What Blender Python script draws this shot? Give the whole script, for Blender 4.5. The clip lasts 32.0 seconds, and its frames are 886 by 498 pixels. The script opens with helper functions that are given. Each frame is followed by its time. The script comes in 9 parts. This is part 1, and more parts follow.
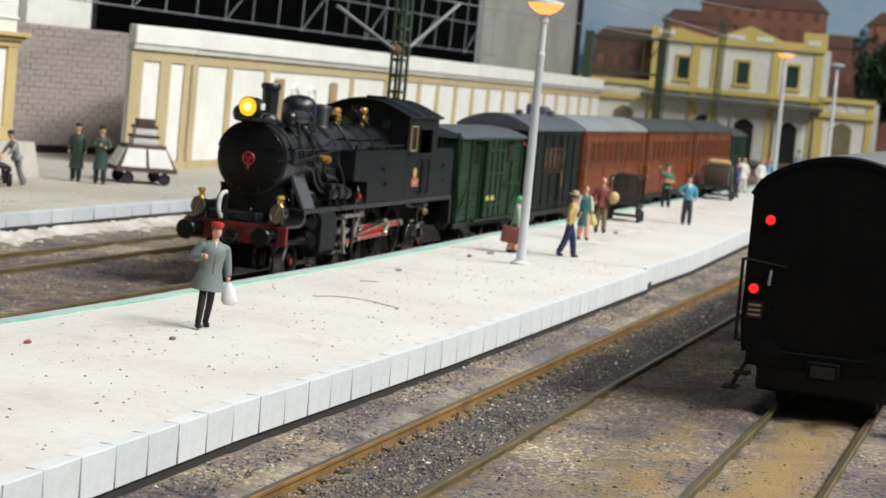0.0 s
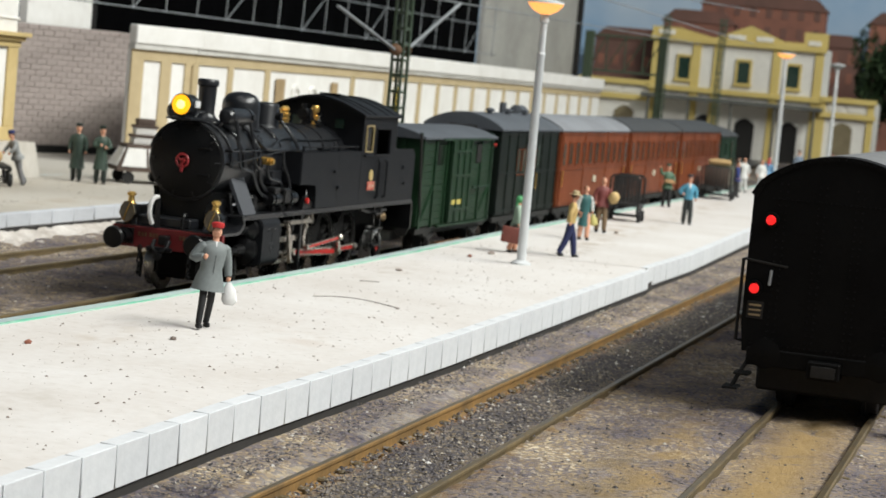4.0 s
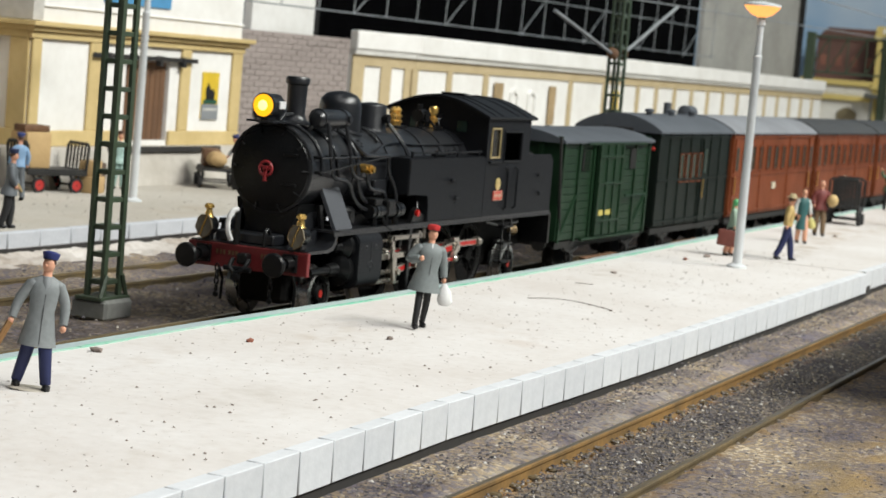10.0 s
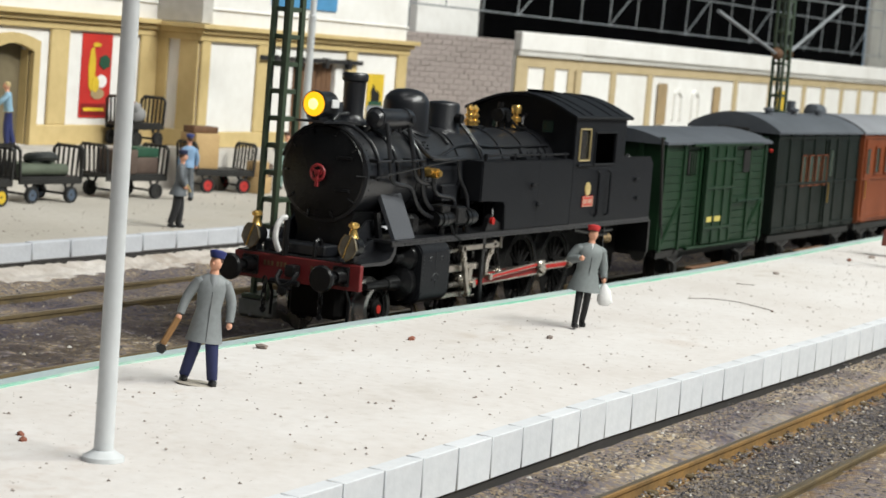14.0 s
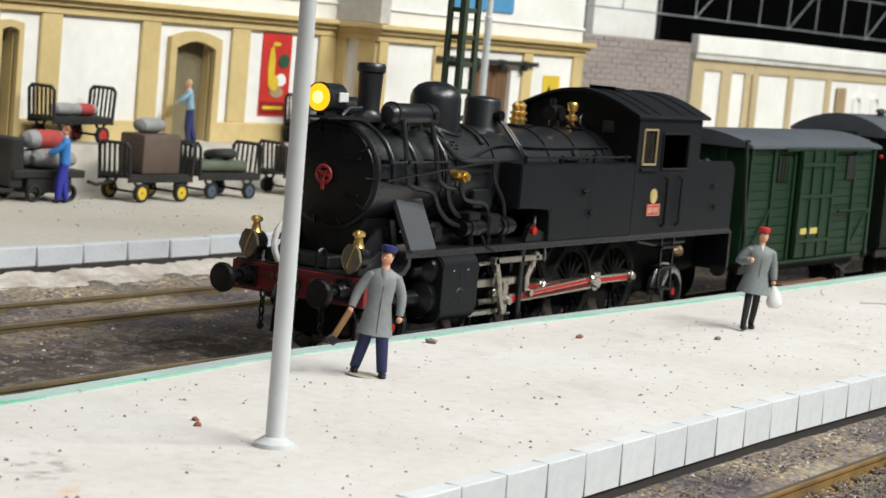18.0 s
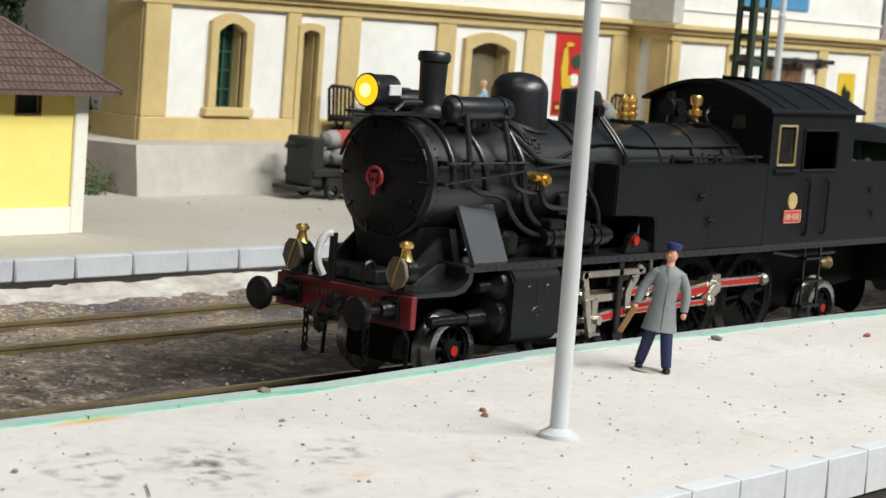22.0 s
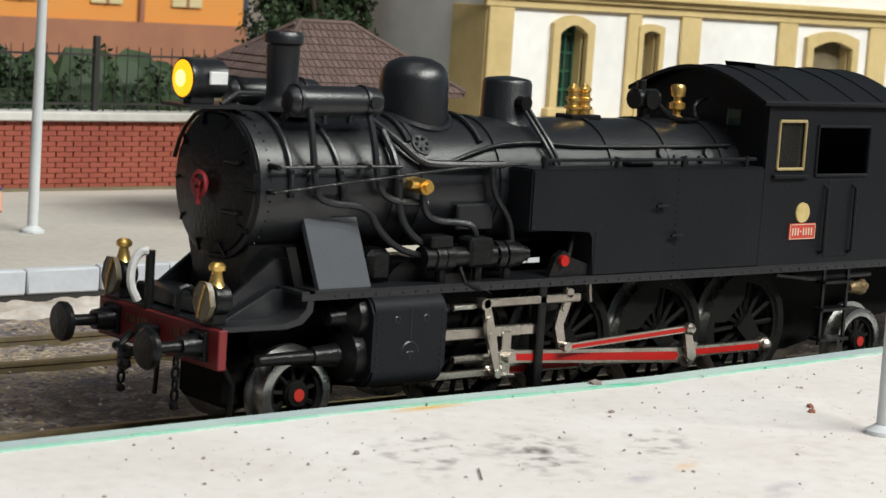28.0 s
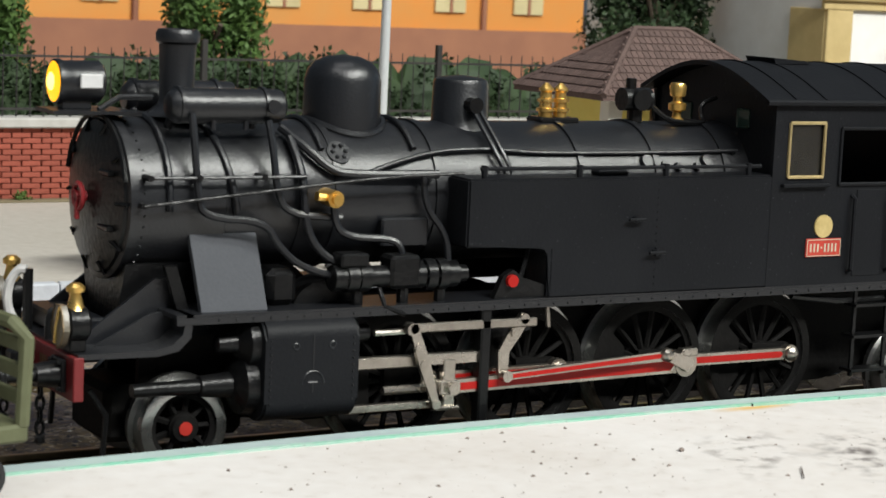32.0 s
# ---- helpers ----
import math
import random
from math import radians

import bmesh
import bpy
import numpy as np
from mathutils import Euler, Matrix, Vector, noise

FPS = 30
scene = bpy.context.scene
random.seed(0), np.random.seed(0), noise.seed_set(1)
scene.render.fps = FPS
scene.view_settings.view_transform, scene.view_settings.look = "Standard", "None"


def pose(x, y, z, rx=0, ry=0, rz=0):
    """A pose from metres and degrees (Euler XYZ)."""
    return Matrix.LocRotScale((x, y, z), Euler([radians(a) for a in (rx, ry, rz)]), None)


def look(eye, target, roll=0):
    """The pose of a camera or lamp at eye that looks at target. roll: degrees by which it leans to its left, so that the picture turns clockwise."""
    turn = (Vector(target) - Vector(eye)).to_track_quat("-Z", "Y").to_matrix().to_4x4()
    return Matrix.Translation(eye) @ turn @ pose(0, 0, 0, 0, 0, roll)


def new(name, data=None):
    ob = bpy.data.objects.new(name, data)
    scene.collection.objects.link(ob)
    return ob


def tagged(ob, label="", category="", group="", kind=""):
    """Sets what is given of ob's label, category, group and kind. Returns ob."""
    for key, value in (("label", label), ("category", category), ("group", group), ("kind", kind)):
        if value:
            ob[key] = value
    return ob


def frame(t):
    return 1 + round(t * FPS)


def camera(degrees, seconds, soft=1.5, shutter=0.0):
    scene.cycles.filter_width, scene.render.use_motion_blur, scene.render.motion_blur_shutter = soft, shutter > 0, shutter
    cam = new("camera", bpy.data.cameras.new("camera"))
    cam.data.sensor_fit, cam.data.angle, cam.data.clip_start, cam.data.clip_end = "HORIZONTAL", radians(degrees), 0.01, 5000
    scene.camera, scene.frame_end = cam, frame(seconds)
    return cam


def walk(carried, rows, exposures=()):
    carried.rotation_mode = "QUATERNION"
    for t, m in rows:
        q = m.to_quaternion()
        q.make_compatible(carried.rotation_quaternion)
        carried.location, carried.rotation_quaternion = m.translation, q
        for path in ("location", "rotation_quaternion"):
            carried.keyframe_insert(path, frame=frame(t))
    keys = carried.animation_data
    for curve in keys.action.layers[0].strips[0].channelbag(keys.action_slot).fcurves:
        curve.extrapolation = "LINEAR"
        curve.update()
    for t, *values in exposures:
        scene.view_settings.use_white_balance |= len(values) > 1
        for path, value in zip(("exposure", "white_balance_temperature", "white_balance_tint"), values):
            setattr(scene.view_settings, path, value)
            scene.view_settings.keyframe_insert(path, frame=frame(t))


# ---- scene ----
cam = camera(24.288, 32.0, soft=1.5)
cam.data.dof.use_dof, cam.data.dof.focus_distance, cam.data.dof.aperture_fstop = True, 0.3, 120
PATH = [
    (0, (-0.02407, -0.10796, 0.04946), (0.35885, 0.00290, 0.01656), 5.26),
    (3, (-0.02407, -0.10796, 0.04947), (0.35884, 0.00291, 0.01657), 5.24),
    (3.5, (-0.02407, -0.10796, 0.04947), (0.35884, 0.00291, 0.01656), 5.25),
    (5.5, (-0.02436, -0.10812, 0.04956), (0.35779, 0.00528, 0.01633), 5.15),
    (6, (-0.02457, -0.10823, 0.04960), (0.35702, 0.00704, 0.01635), 5.10),
    (6.5, (-0.02450, -0.10819, 0.04961), (0.35726, 0.00648, 0.01623), 5.09),
    (7, (-0.02444, -0.10816, 0.04957), (0.35746, 0.00593, 0.01592), 5.15),
    (7.5, (-0.02507, -0.10852, 0.04962), (0.35510, 0.01110, 0.01548), 5.10),
    (8, (-0.02572, -0.10890, 0.04967), (0.35255, 0.01653, 0.01528), 5.05),
    (8.5, (-0.02631, -0.10926, 0.04970), (0.35016, 0.02141, 0.01511), 5.03),
    (9, (-0.02704, -0.10973, 0.04974), (0.34704, 0.02752, 0.01472), 5.00),
    (9.5, (-0.02785, -0.11027, 0.04979), (0.34341, 0.03429, 0.01425), 4.95),
    (10, (-0.02857, -0.11076, 0.04986), (0.34007, 0.04025, 0.01380), 4.88),
    (10.5, (-0.02898, -0.11105, 0.04990), (0.33807, 0.04373, 0.01354), 4.84),
    (11, (-0.02936, -0.11132, 0.04994), (0.33619, 0.04688, 0.01324), 4.80),
    (11.5, (-0.02988, -0.11171, 0.05000), (0.33352, 0.05128, 0.01291), 4.76),
    (12, (-0.03060, -0.11226, 0.05005), (0.32971, 0.05733, 0.01242), 4.71),
    (12.5, (-0.03119, -0.11272, 0.05011), (0.32647, 0.06229, 0.01202), 4.65),
    (13, (-0.03155, -0.11301, 0.05013), (0.32444, 0.06531, 0.01176), 4.63),
    (13.5, (-0.03166, -0.11310, 0.05014), (0.32380, 0.06625, 0.01167), 4.63),
    (14, (-0.03173, -0.11316, 0.05015), (0.32340, 0.06682, 0.01157), 4.62),
    (14.5, (-0.03198, -0.11336, 0.05020), (0.32196, 0.06893, 0.01145), 4.57),
    (15, (-0.03247, -0.11378, 0.05024), (0.31903, 0.07309, 0.01114), 4.54),
    (15.5, (-0.03308, -0.11432, 0.05026), (0.31529, 0.07826, 0.01079), 4.52),
    (17.5, (-0.03416, -0.11536, 0.04975), (0.30842, 0.08722, 0.00974), 5.14),
    (18, (-0.03489, -0.11605, 0.04985), (0.30343, 0.09339, 0.00893), 5.06),
    (18.5, (-0.03548, -0.11664, 0.04994), (0.29917, 0.09841, 0.00800), 4.98),
    (19, (-0.03584, -0.11701, 0.04999), (0.29653, 0.10141, 0.00728), 4.95),
    (19.5, (-0.03626, -0.11746, 0.05001), (0.29330, 0.10506, 0.00674), 4.94),
    (20, (-0.03686, -0.11810, 0.05013), (0.28866, 0.11021, 0.00637), 4.81),
    (20.5, (-0.03763, -0.11897, 0.05021), (0.28238, 0.11695, 0.00619), 4.73),
    (21, (-0.03827, -0.11972, 0.05030), (0.27691, 0.12257, 0.00605), 4.63),
    (21.5, (-0.03899, -0.12061, 0.05040), (0.27045, 0.12884, 0.00539), 4.54),
    (22, (-0.03960, -0.12139, 0.05053), (0.26468, 0.13417, 0.00461), 4.42),
    (22.5, (-0.03998, -0.12190, 0.05057), (0.26089, 0.13752, 0.00392), 4.39),
    (23, (-0.04021, -0.12221, 0.05062), (0.25857, 0.13956, 0.00372), 4.34),
    (23.5, (-0.04056, -0.12270, 0.05067), (0.25503, 0.14262, 0.00341), 4.29),
    (24, (-0.04094, -0.12323, 0.05073), (0.25108, 0.14596, 0.00317), 4.23),
    (24.5, (-0.04136, -0.12386, 0.05081), (0.24643, 0.14976, 0.00274), 4.15),
    (25, (-0.04167, -0.12433, 0.05084), (0.24293, 0.15256, 0.00253), 4.12),
    (25.5, (-0.04191, -0.12469, 0.05090), (0.24023, 0.15466, 0.00232), 4.06),
    (26, (-0.04219, -0.12514, 0.05098), (0.23692, 0.15719, 0.00208), 3.97),
    (26.5, (-0.04268, -0.12593, 0.05103), (0.23100, 0.16159, 0.00172), 3.93),
    (28.5, (-0.04444, -0.12915, 0.05139), (0.20689, 0.17780, 0.00027), 3.56),
    (29, (-0.04483, -0.12995, 0.05153), (0.20082, 0.18151, 0.00007), 3.40),
    (29.5, (-0.04522, -0.13079, 0.05159), (0.19453, 0.18518, -0.00024), 3.34),
    (30, (-0.04557, -0.13156, 0.05166), (0.18865, 0.18849, -0.00035), 3.26),
    (30.5, (-0.04595, -0.13247, 0.05173), (0.18180, 0.19217, -0.00060), 3.19),
    (31, (-0.04642, -0.13364, 0.05186), (0.17289, 0.19669, -0.00091), 3.05),
    (31.5, (-0.04692, -0.13502, 0.05198), (0.16237, 0.20164, -0.00140), 2.93),
    (32, (-0.04723, -0.13593, 0.05225), (0.15526, 0.20484, -0.00135), 2.62),
]
walk(cam, [(t, look(eye, target, roll)) for t, eye, target, roll in PATH], exposures=((0, 0.0), (26, 0.0), (29, 0.06), (32, 0.11)))

# ---------------------------------------------------------------- light: the exhibition hall's ceiling lamps and its pale surroundings
world = bpy.data.worlds.new("hall_light")
scene.world = world
world.use_nodes = True
wn = world.node_tree.nodes["Background"]
wn.inputs["Color"].default_value, wn.inputs["Strength"].default_value = (0.7, 0.85, 1.0, 1), 0.085


def ceiling_lamp(x, y, z, w, h, watts, colour, target):
    data = bpy.data.lights.new("ceiling_lamp", "AREA")
    data.shape, data.size, data.size_y, data.energy, data.color = "RECTANGLE", w, h, watts, colour
    ob = new("ceiling_lamp", data)
    ob.matrix_basis = look((x, y, z), target)
    return ob


ceiling_lamp(0.32, -0.95, 0.98, 0.8, 0.14, 21.7, (0.995, 1.0, 0.955), (0.35, 0.12, 0))
ceiling_lamp(1.0, -0.8, 1.1, 0.8, 0.14, 15.5, (0.97, 1.0, 0.92), (1.3, 0.15, 0))
ceiling_lamp(-0.5, -0.5, 1.25, 0.8, 0.14, 3.4, (1.0, 0.99, 0.96), (0.15, 0.12, 0))
ceiling_lamp(0.1, 0.12, 1.3, 0.8, 0.14, 2.0, (1.0, 0.99, 0.96), (0.1, 0.13, 0))
scene.view_settings.exposure = 0.0

# ---------------------------------------------------------------- materials
def rgb(c):
    return (*c, 1) if len(c) == 3 else c


def mat(name, colour, rough=0.6, metal=0.0, second=None, scale=60.0, grain=900.0, amount=0.35, bump=0.15, bump_scale=None, spec=0.5, per=0.0, glow=None, stretch=(1, 1, 1), vary=0.12, trans=0.0):
    """A painted or raw surface: broad stains and fine grain between two colours, uneven gloss and fine relief. Scales are per metre."""
    m = bpy.data.materials.new(name)
    m.use_nodes = True
    nt = m.node_tree
    b = nt.nodes["Principled BSDF"]
    b.inputs["Roughness"].default_value, b.inputs["Metallic"].default_value = rough, metal
    b.inputs["Specular IOR Level"].default_value = spec
    N, L = nt.nodes.new, nt.links.new
    second = second or tuple(min(1, c * (1 - amount)) for c in colour)
    tc, mp = N("ShaderNodeTexCoord"), N("ShaderNodeMapping")
    mp.inputs["Scale"].default_value = stretch
    L(tc.outputs["Object"], mp.inputs["Vector"])
    big, fine = N("ShaderNodeTexNoise"), N("ShaderNodeTexNoise")
    for nd, sc, det in ((big, scale, 5.0), (fine, grain, 3.0)):
        nd.inputs["Scale"].default_value, nd.inputs["Detail"].default_value = sc, det
        L(mp.outputs[0], nd.inputs["Vector"])
    add = N("ShaderNodeMath")
    add.operation = "MULTIPLY_ADD"
    add.inputs[1].default_value = 0.45
    L(fine.outputs["Fac"], add.inputs[0])
    L(big.outputs["Fac"], add.inputs[2])
    ramp = N("ShaderNodeValToRGB")
    ramp.color_ramp.elements[0].position, ramp.color_ramp.elements[1].position = 0.48, 0.95
    ramp.color_ramp.elements[0].color, ramp.color_ramp.elements[1].color = rgb(colour), rgb(second)
    L(add.outputs[0], ramp.inputs["Fac"])
    out = ramp.outputs["Color"]
    if per:
        oi, hs = N("ShaderNodeObjectInfo"), N("ShaderNodeHueSaturation")
        mr = N("ShaderNodeMapRange")
        mr.inputs["To Min"].default_value, mr.inputs["To Max"].default_value = 1 - per, 1 + per
        L(oi.outputs["Random"], mr.inputs["Value"])
        L(mr.outputs[0], hs.inputs["Value"])
        L(out, hs.inputs["Color"])
        out = hs.outputs["Color"]
    L(out, b.inputs["Base Color"])
    gloss = N("ShaderNodeMapRange")
    gloss.inputs["To Min"].default_value, gloss.inputs["To Max"].default_value = max(0.03, rough - vary), min(1, rough + vary)
    L(big.outputs["Fac"], gloss.inputs["Value"])
    L(gloss.outputs[0], b.inputs["Roughness"])
    if bump:
        bp, bn = N("ShaderNodeBump"), N("ShaderNodeTexNoise")
        bn.inputs["Scale"].default_value, bn.inputs["Detail"].default_value = bump_scale or grain, 4.0
        L(mp.outputs[0], bn.inputs["Vector"])
        bp.inputs["Strength"].default_value, bp.inputs["Distance"].default_value = bump, 0.0004
        L(bn.outputs["Fac"], bp.inputs["Height"])
        L(bp.outputs[0], b.inputs["Normal"])
    if glow:
        b.inputs["Emission Color"].default_value, b.inputs["Emission Strength"].default_value = rgb(glow[:3]), glow[3]
    if trans:
        b.inputs["Transmission Weight"].default_value = trans
    return m


def gravel(name, tones, grain=650.0, patch=22.0, bump=1.0):
    """Grit of single grains: each cell takes a tone, pushed by broad patches of earth."""
    m = bpy.data.materials.new(name)
    m.use_nodes = True
    nt = m.node_tree
    b = nt.nodes["Principled BSDF"]
    b.inputs["Roughness"].default_value, b.inputs["Specular IOR Level"].default_value = 0.9, 0.3
    N, L = nt.nodes.new, nt.links.new
    tc = N("ShaderNodeTexCoord")
    cell, cell2, broad, sep, bp = N("ShaderNodeTexVoronoi"), N("ShaderNodeTexVoronoi"), N("ShaderNodeTexNoise"), N("ShaderNodeSeparateColor"), N("ShaderNodeBump")
    cell.inputs["Scale"].default_value, cell2.inputs["Scale"].default_value = grain, grain * 2.3
    broad.inputs["Scale"].default_value, broad.inputs["Detail"].default_value = patch, 6.0
    for nd in (cell, cell2, broad):
        L(tc.outputs["Object"], nd.inputs["Vector"])
    L(cell.outputs["Color"], sep.inputs["Color"])
    mix = N("ShaderNodeMath")
    mix.operation = "MULTIPLY_ADD"
    mix.inputs[1].default_value = 0.72
    L(sep.outputs["Red"], mix.inputs[0])
    k = N("ShaderNodeMapRange")
    k.inputs["From Min"].default_value, k.inputs["From Max"].default_value, k.inputs["To Max"].default_value = 0.32, 0.68, 0.34
    L(broad.outputs["Fac"], k.inputs["Value"])
    L(k.outputs[0], mix.inputs[2])
    ramp = N("ShaderNodeValToRGB")
    n = len(tones)
    for i, c in enumerate(tones):
        e = ramp.color_ramp.elements[0] if i == 0 else ramp.color_ramp.elements[-1] if i == n - 1 else ramp.color_ramp.elements.new(i / (n - 1))
        e.position, e.color = i / (n - 1), rgb(c)
    L(mix.outputs[0], ramp.inputs["Fac"])
    L(ramp.outputs["Color"], b.inputs["Base Color"])
    rough = N("ShaderNodeTexNoise")
    rough.inputs["Scale"].default_value, rough.inputs["Detail"].default_value, rough.inputs["Roughness"].default_value = grain * 0.8, 5.0, 0.7
    L(tc.outputs["Object"], rough.inputs["Vector"])
    h = N("ShaderNodeMath")
    h.operation = "ADD"
    L(cell2.outputs["Color"], h.inputs[0])
    L(rough.outputs["Fac"], h.inputs[1])
    bp.inputs["Strength"].default_value, bp.inputs["Distance"].default_value = bump, 0.0005
    L(h.outputs[0], bp.inputs["Height"])
    L(bp.outputs[0], b.inputs["Normal"])
    return m


def tint(m, scale, low, high):
    """Broad drifts between two tints, multiplied over a material's colour."""
    nt = m.node_tree
    b = nt.nodes["Principled BSDF"]
    N, L = nt.nodes.new, nt.links.new
    before = b.inputs["Base Color"].links[0].from_socket
    tc, ns, rp, mx = N("ShaderNodeTexCoord"), N("ShaderNodeTexNoise"), N("ShaderNodeValToRGB"), N("ShaderNodeMix")
    ns.inputs["Scale"].default_value, ns.inputs["Detail"].default_value, ns.inputs["Roughness"].default_value = scale, 5.0, .6
    rp.color_ramp.elements[0].position, rp.color_ramp.elements[0].color = .36, (*low, 1)
    rp.color_ramp.elements[1].position, rp.color_ramp.elements[1].color = .64, (*high, 1)
    mx.data_type, mx.blend_type = "RGBA", "MULTIPLY"
    mx.inputs["Factor"].default_value = 1.0
    L(tc.outputs["Object"], ns.inputs["Vector"])
    L(ns.outputs["Fac"], rp.inputs["Fac"])
    L(before, mx.inputs[6])
    L(rp.outputs["Color"], mx.inputs[7])
    L(mx.outputs[2], b.inputs["Base Color"])


def stain(m, x, y, lx, ly, turn, colour, strength=0.7, grit=260.0, low=0.5):
    """A dried mark on a surface, in millimetres: ragged, broken by fine noise, fading towards its rim."""
    nt = m.node_tree
    b = nt.nodes["Principled BSDF"]
    N, L = nt.nodes.new, nt.links.new
    before = b.inputs["Base Color"].links[0].from_socket
    tc, mp, ln, ns, fall, brk, mul, mx = N("ShaderNodeTexCoord"), N("ShaderNodeMapping"), N("ShaderNodeVectorMath"), N("ShaderNodeTexNoise"), N("ShaderNodeMapRange"), N("ShaderNodeMapRange"), N("ShaderNodeMath"), N("ShaderNodeMix")
    mp.vector_type = "TEXTURE"
    mp.inputs["Location"].default_value = (x * 0.001, y * 0.001, 0)
    mp.inputs["Rotation"].default_value = (0, 0, radians(turn))
    mp.inputs["Scale"].default_value = (lx * 0.0005, ly * 0.0005, 1)
    L(tc.outputs["Object"], mp.inputs["Vector"])
    ln.operation = "LENGTH"
    L(mp.outputs[0], ln.inputs[0])
    fall.inputs["From Min"].default_value, fall.inputs["From Max"].default_value, fall.inputs["To Min"].default_value, fall.inputs["To Max"].default_value = 0.15, 1.0, 1.0, 0.0
    L(ln.outputs["Value"], fall.inputs["Value"])
    ns.inputs["Scale"].default_value, ns.inputs["Detail"].default_value = grit, 6.0
    L(tc.outputs["Object"], ns.inputs["Vector"])
    brk.inputs["From Min"].default_value, brk.inputs["From Max"].default_value = low, low + 0.16
    L(ns.outputs["Fac"], brk.inputs["Value"])
    mul.operation = "MULTIPLY"
    L(fall.outputs[0], mul.inputs[0])
    L(brk.outputs[0], mul.inputs[1])
    sc = N("ShaderNodeMath")
    sc.operation = "MULTIPLY"
    sc.inputs[1].default_value = strength
    L(mul.outputs[0], sc.inputs[0])
    mx.data_type = "RGBA"
    L(sc.outputs[0], mx.inputs[0])
    L(before, mx.inputs[6])
    mx.inputs[7].default_value = rgb(colour)
    L(mx.outputs[2], b.inputs["Base Color"])

# ---------------------------------------------------------------- building helpers (all lengths in millimetres)
MM = 0.001
TAU = 2 * math.pi


def mesh_of(name, bm, material, smooth=None):
    """One mesh from a bmesh in millimetres; faces are smoothed by angle."""
    bmesh.ops.recalc_face_normals(bm, faces=bm.faces)
    bm.transform(Matrix.Scale(MM, 4))
    me = bpy.data.meshes.new(name)
    if smooth is not None:
        for e in bm.edges:
            if len(e.link_faces) == 2:
                e.smooth = e.calc_face_angle(0) < radians(smooth)
        for fc in bm.faces:
            fc.smooth = True
    bm.to_mesh(me)
    bm.free()
    for m in (material if isinstance(material, (list, tuple)) else [material]):
        me.materials.append(m)
    return me


def part(name, bm, material, parent=None, label="", at=None, smooth=35):
    """Links a bmesh as one mesh object, under a thing or a part where one is given. at: its pose, in millimetres."""
    ob = new(name, mesh_of(name, bm, material, smooth))
    if parent:
        ob.parent = parent
    if at is not None:
        ob.matrix_basis = at
    if label:
        ob["label"] = label
    return ob


def share(name, me, parent, at):
    """One more object on a mesh that is built already."""
    ob = new(name, me)
    ob.parent = parent
    ob.matrix_basis = at
    return ob


def mm(x, y, z, rx=0, ry=0, rz=0):
    return pose(x * MM, y * MM, z * MM, rx, ry, rz)


def thing(name, label, category, at=None, group="", kind=""):
    ob = new(name)
    ob.empty_display_size = 0.01
    if at is not None:
        ob.matrix_basis = at
    return tagged(ob, label, category, group, kind)


def B():
    return bmesh.new()


def box(bm, x0, y0, z0, x1, y1, z1, bevel=0.0, mi=0, seg=1):
    vs = [bm.verts.new(p) for p in ((x0, y0, z0), (x1, y0, z0), (x1, y1, z0), (x0, y1, z0), (x0, y0, z1), (x1, y0, z1), (x1, y1, z1), (x0, y1, z1))]
    fs = [bm.faces.new([vs[i] for i in q]) for q in ((3, 2, 1, 0), (4, 5, 6, 7), (0, 1, 5, 4), (1, 2, 6, 5), (2, 3, 7, 6), (3, 0, 4, 7))]
    for q in fs:
        q.material_index = mi
    if bevel:
        es = list({e for q in fs for e in q.edges})
        r = bmesh.ops.bevel(bm, geom=es, offset=bevel, segments=seg, profile=0.5, affect="EDGES")
        for q in r["faces"]:
            q.material_index = mi
    return vs


def basis(a, b):
    d = (Vector(b) - Vector(a)).normalized()
    u = d.orthogonal().normalized()
    return d, u, d.cross(u)


def ring(bm, c, u, v, r, n, ph=0.0):
    return [bm.verts.new(Vector(c) + (u * math.cos(TAU * k / n + ph) + v * math.sin(TAU * k / n + ph)) * r) for k in range(n)]


def bridge(bm, a, b, mi=0):
    n = len(a)
    for k in range(n):
        bm.faces.new((a[k], a[(k + 1) % n], b[(k + 1) % n], b[k])).material_index = mi


def cyl(bm, a, b, r0, r1=None, n=12, caps=True, mi=0):
    r1 = r0 if r1 is None else r1
    d, u, v = basis(a, b)
    p, q = ring(bm, a, u, v, r0, n), ring(bm, b, u, v, r1, n)
    bridge(bm, p, q, mi)
    if caps:
        bm.faces.new(p[::-1]).material_index = mi
        bm.faces.new(q).material_index = mi


def lathe(bm, rows, a, d, n=16, mi=0):
    """Rows of (distance along d from a, radius)."""
    d = Vector(d).normalized()
    u = d.orthogonal().normalized()
    v = d.cross(u)
    closed = len(rows) > 2 and rows[0] == rows[-1]
    rings = [ring(bm, Vector(a) + d * h, u, v, max(r, 1e-4), n) for h, r in (rows[:-1] if closed else rows)]
    for p, q in zip(rings, rings[1:]):
        bridge(bm, p, q, mi)
    if closed:
        bridge(bm, rings[-1], rings[0], mi)
    else:
        bm.faces.new(rings[0][::-1]).material_index = mi
        bm.faces.new(rings[-1]).material_index = mi


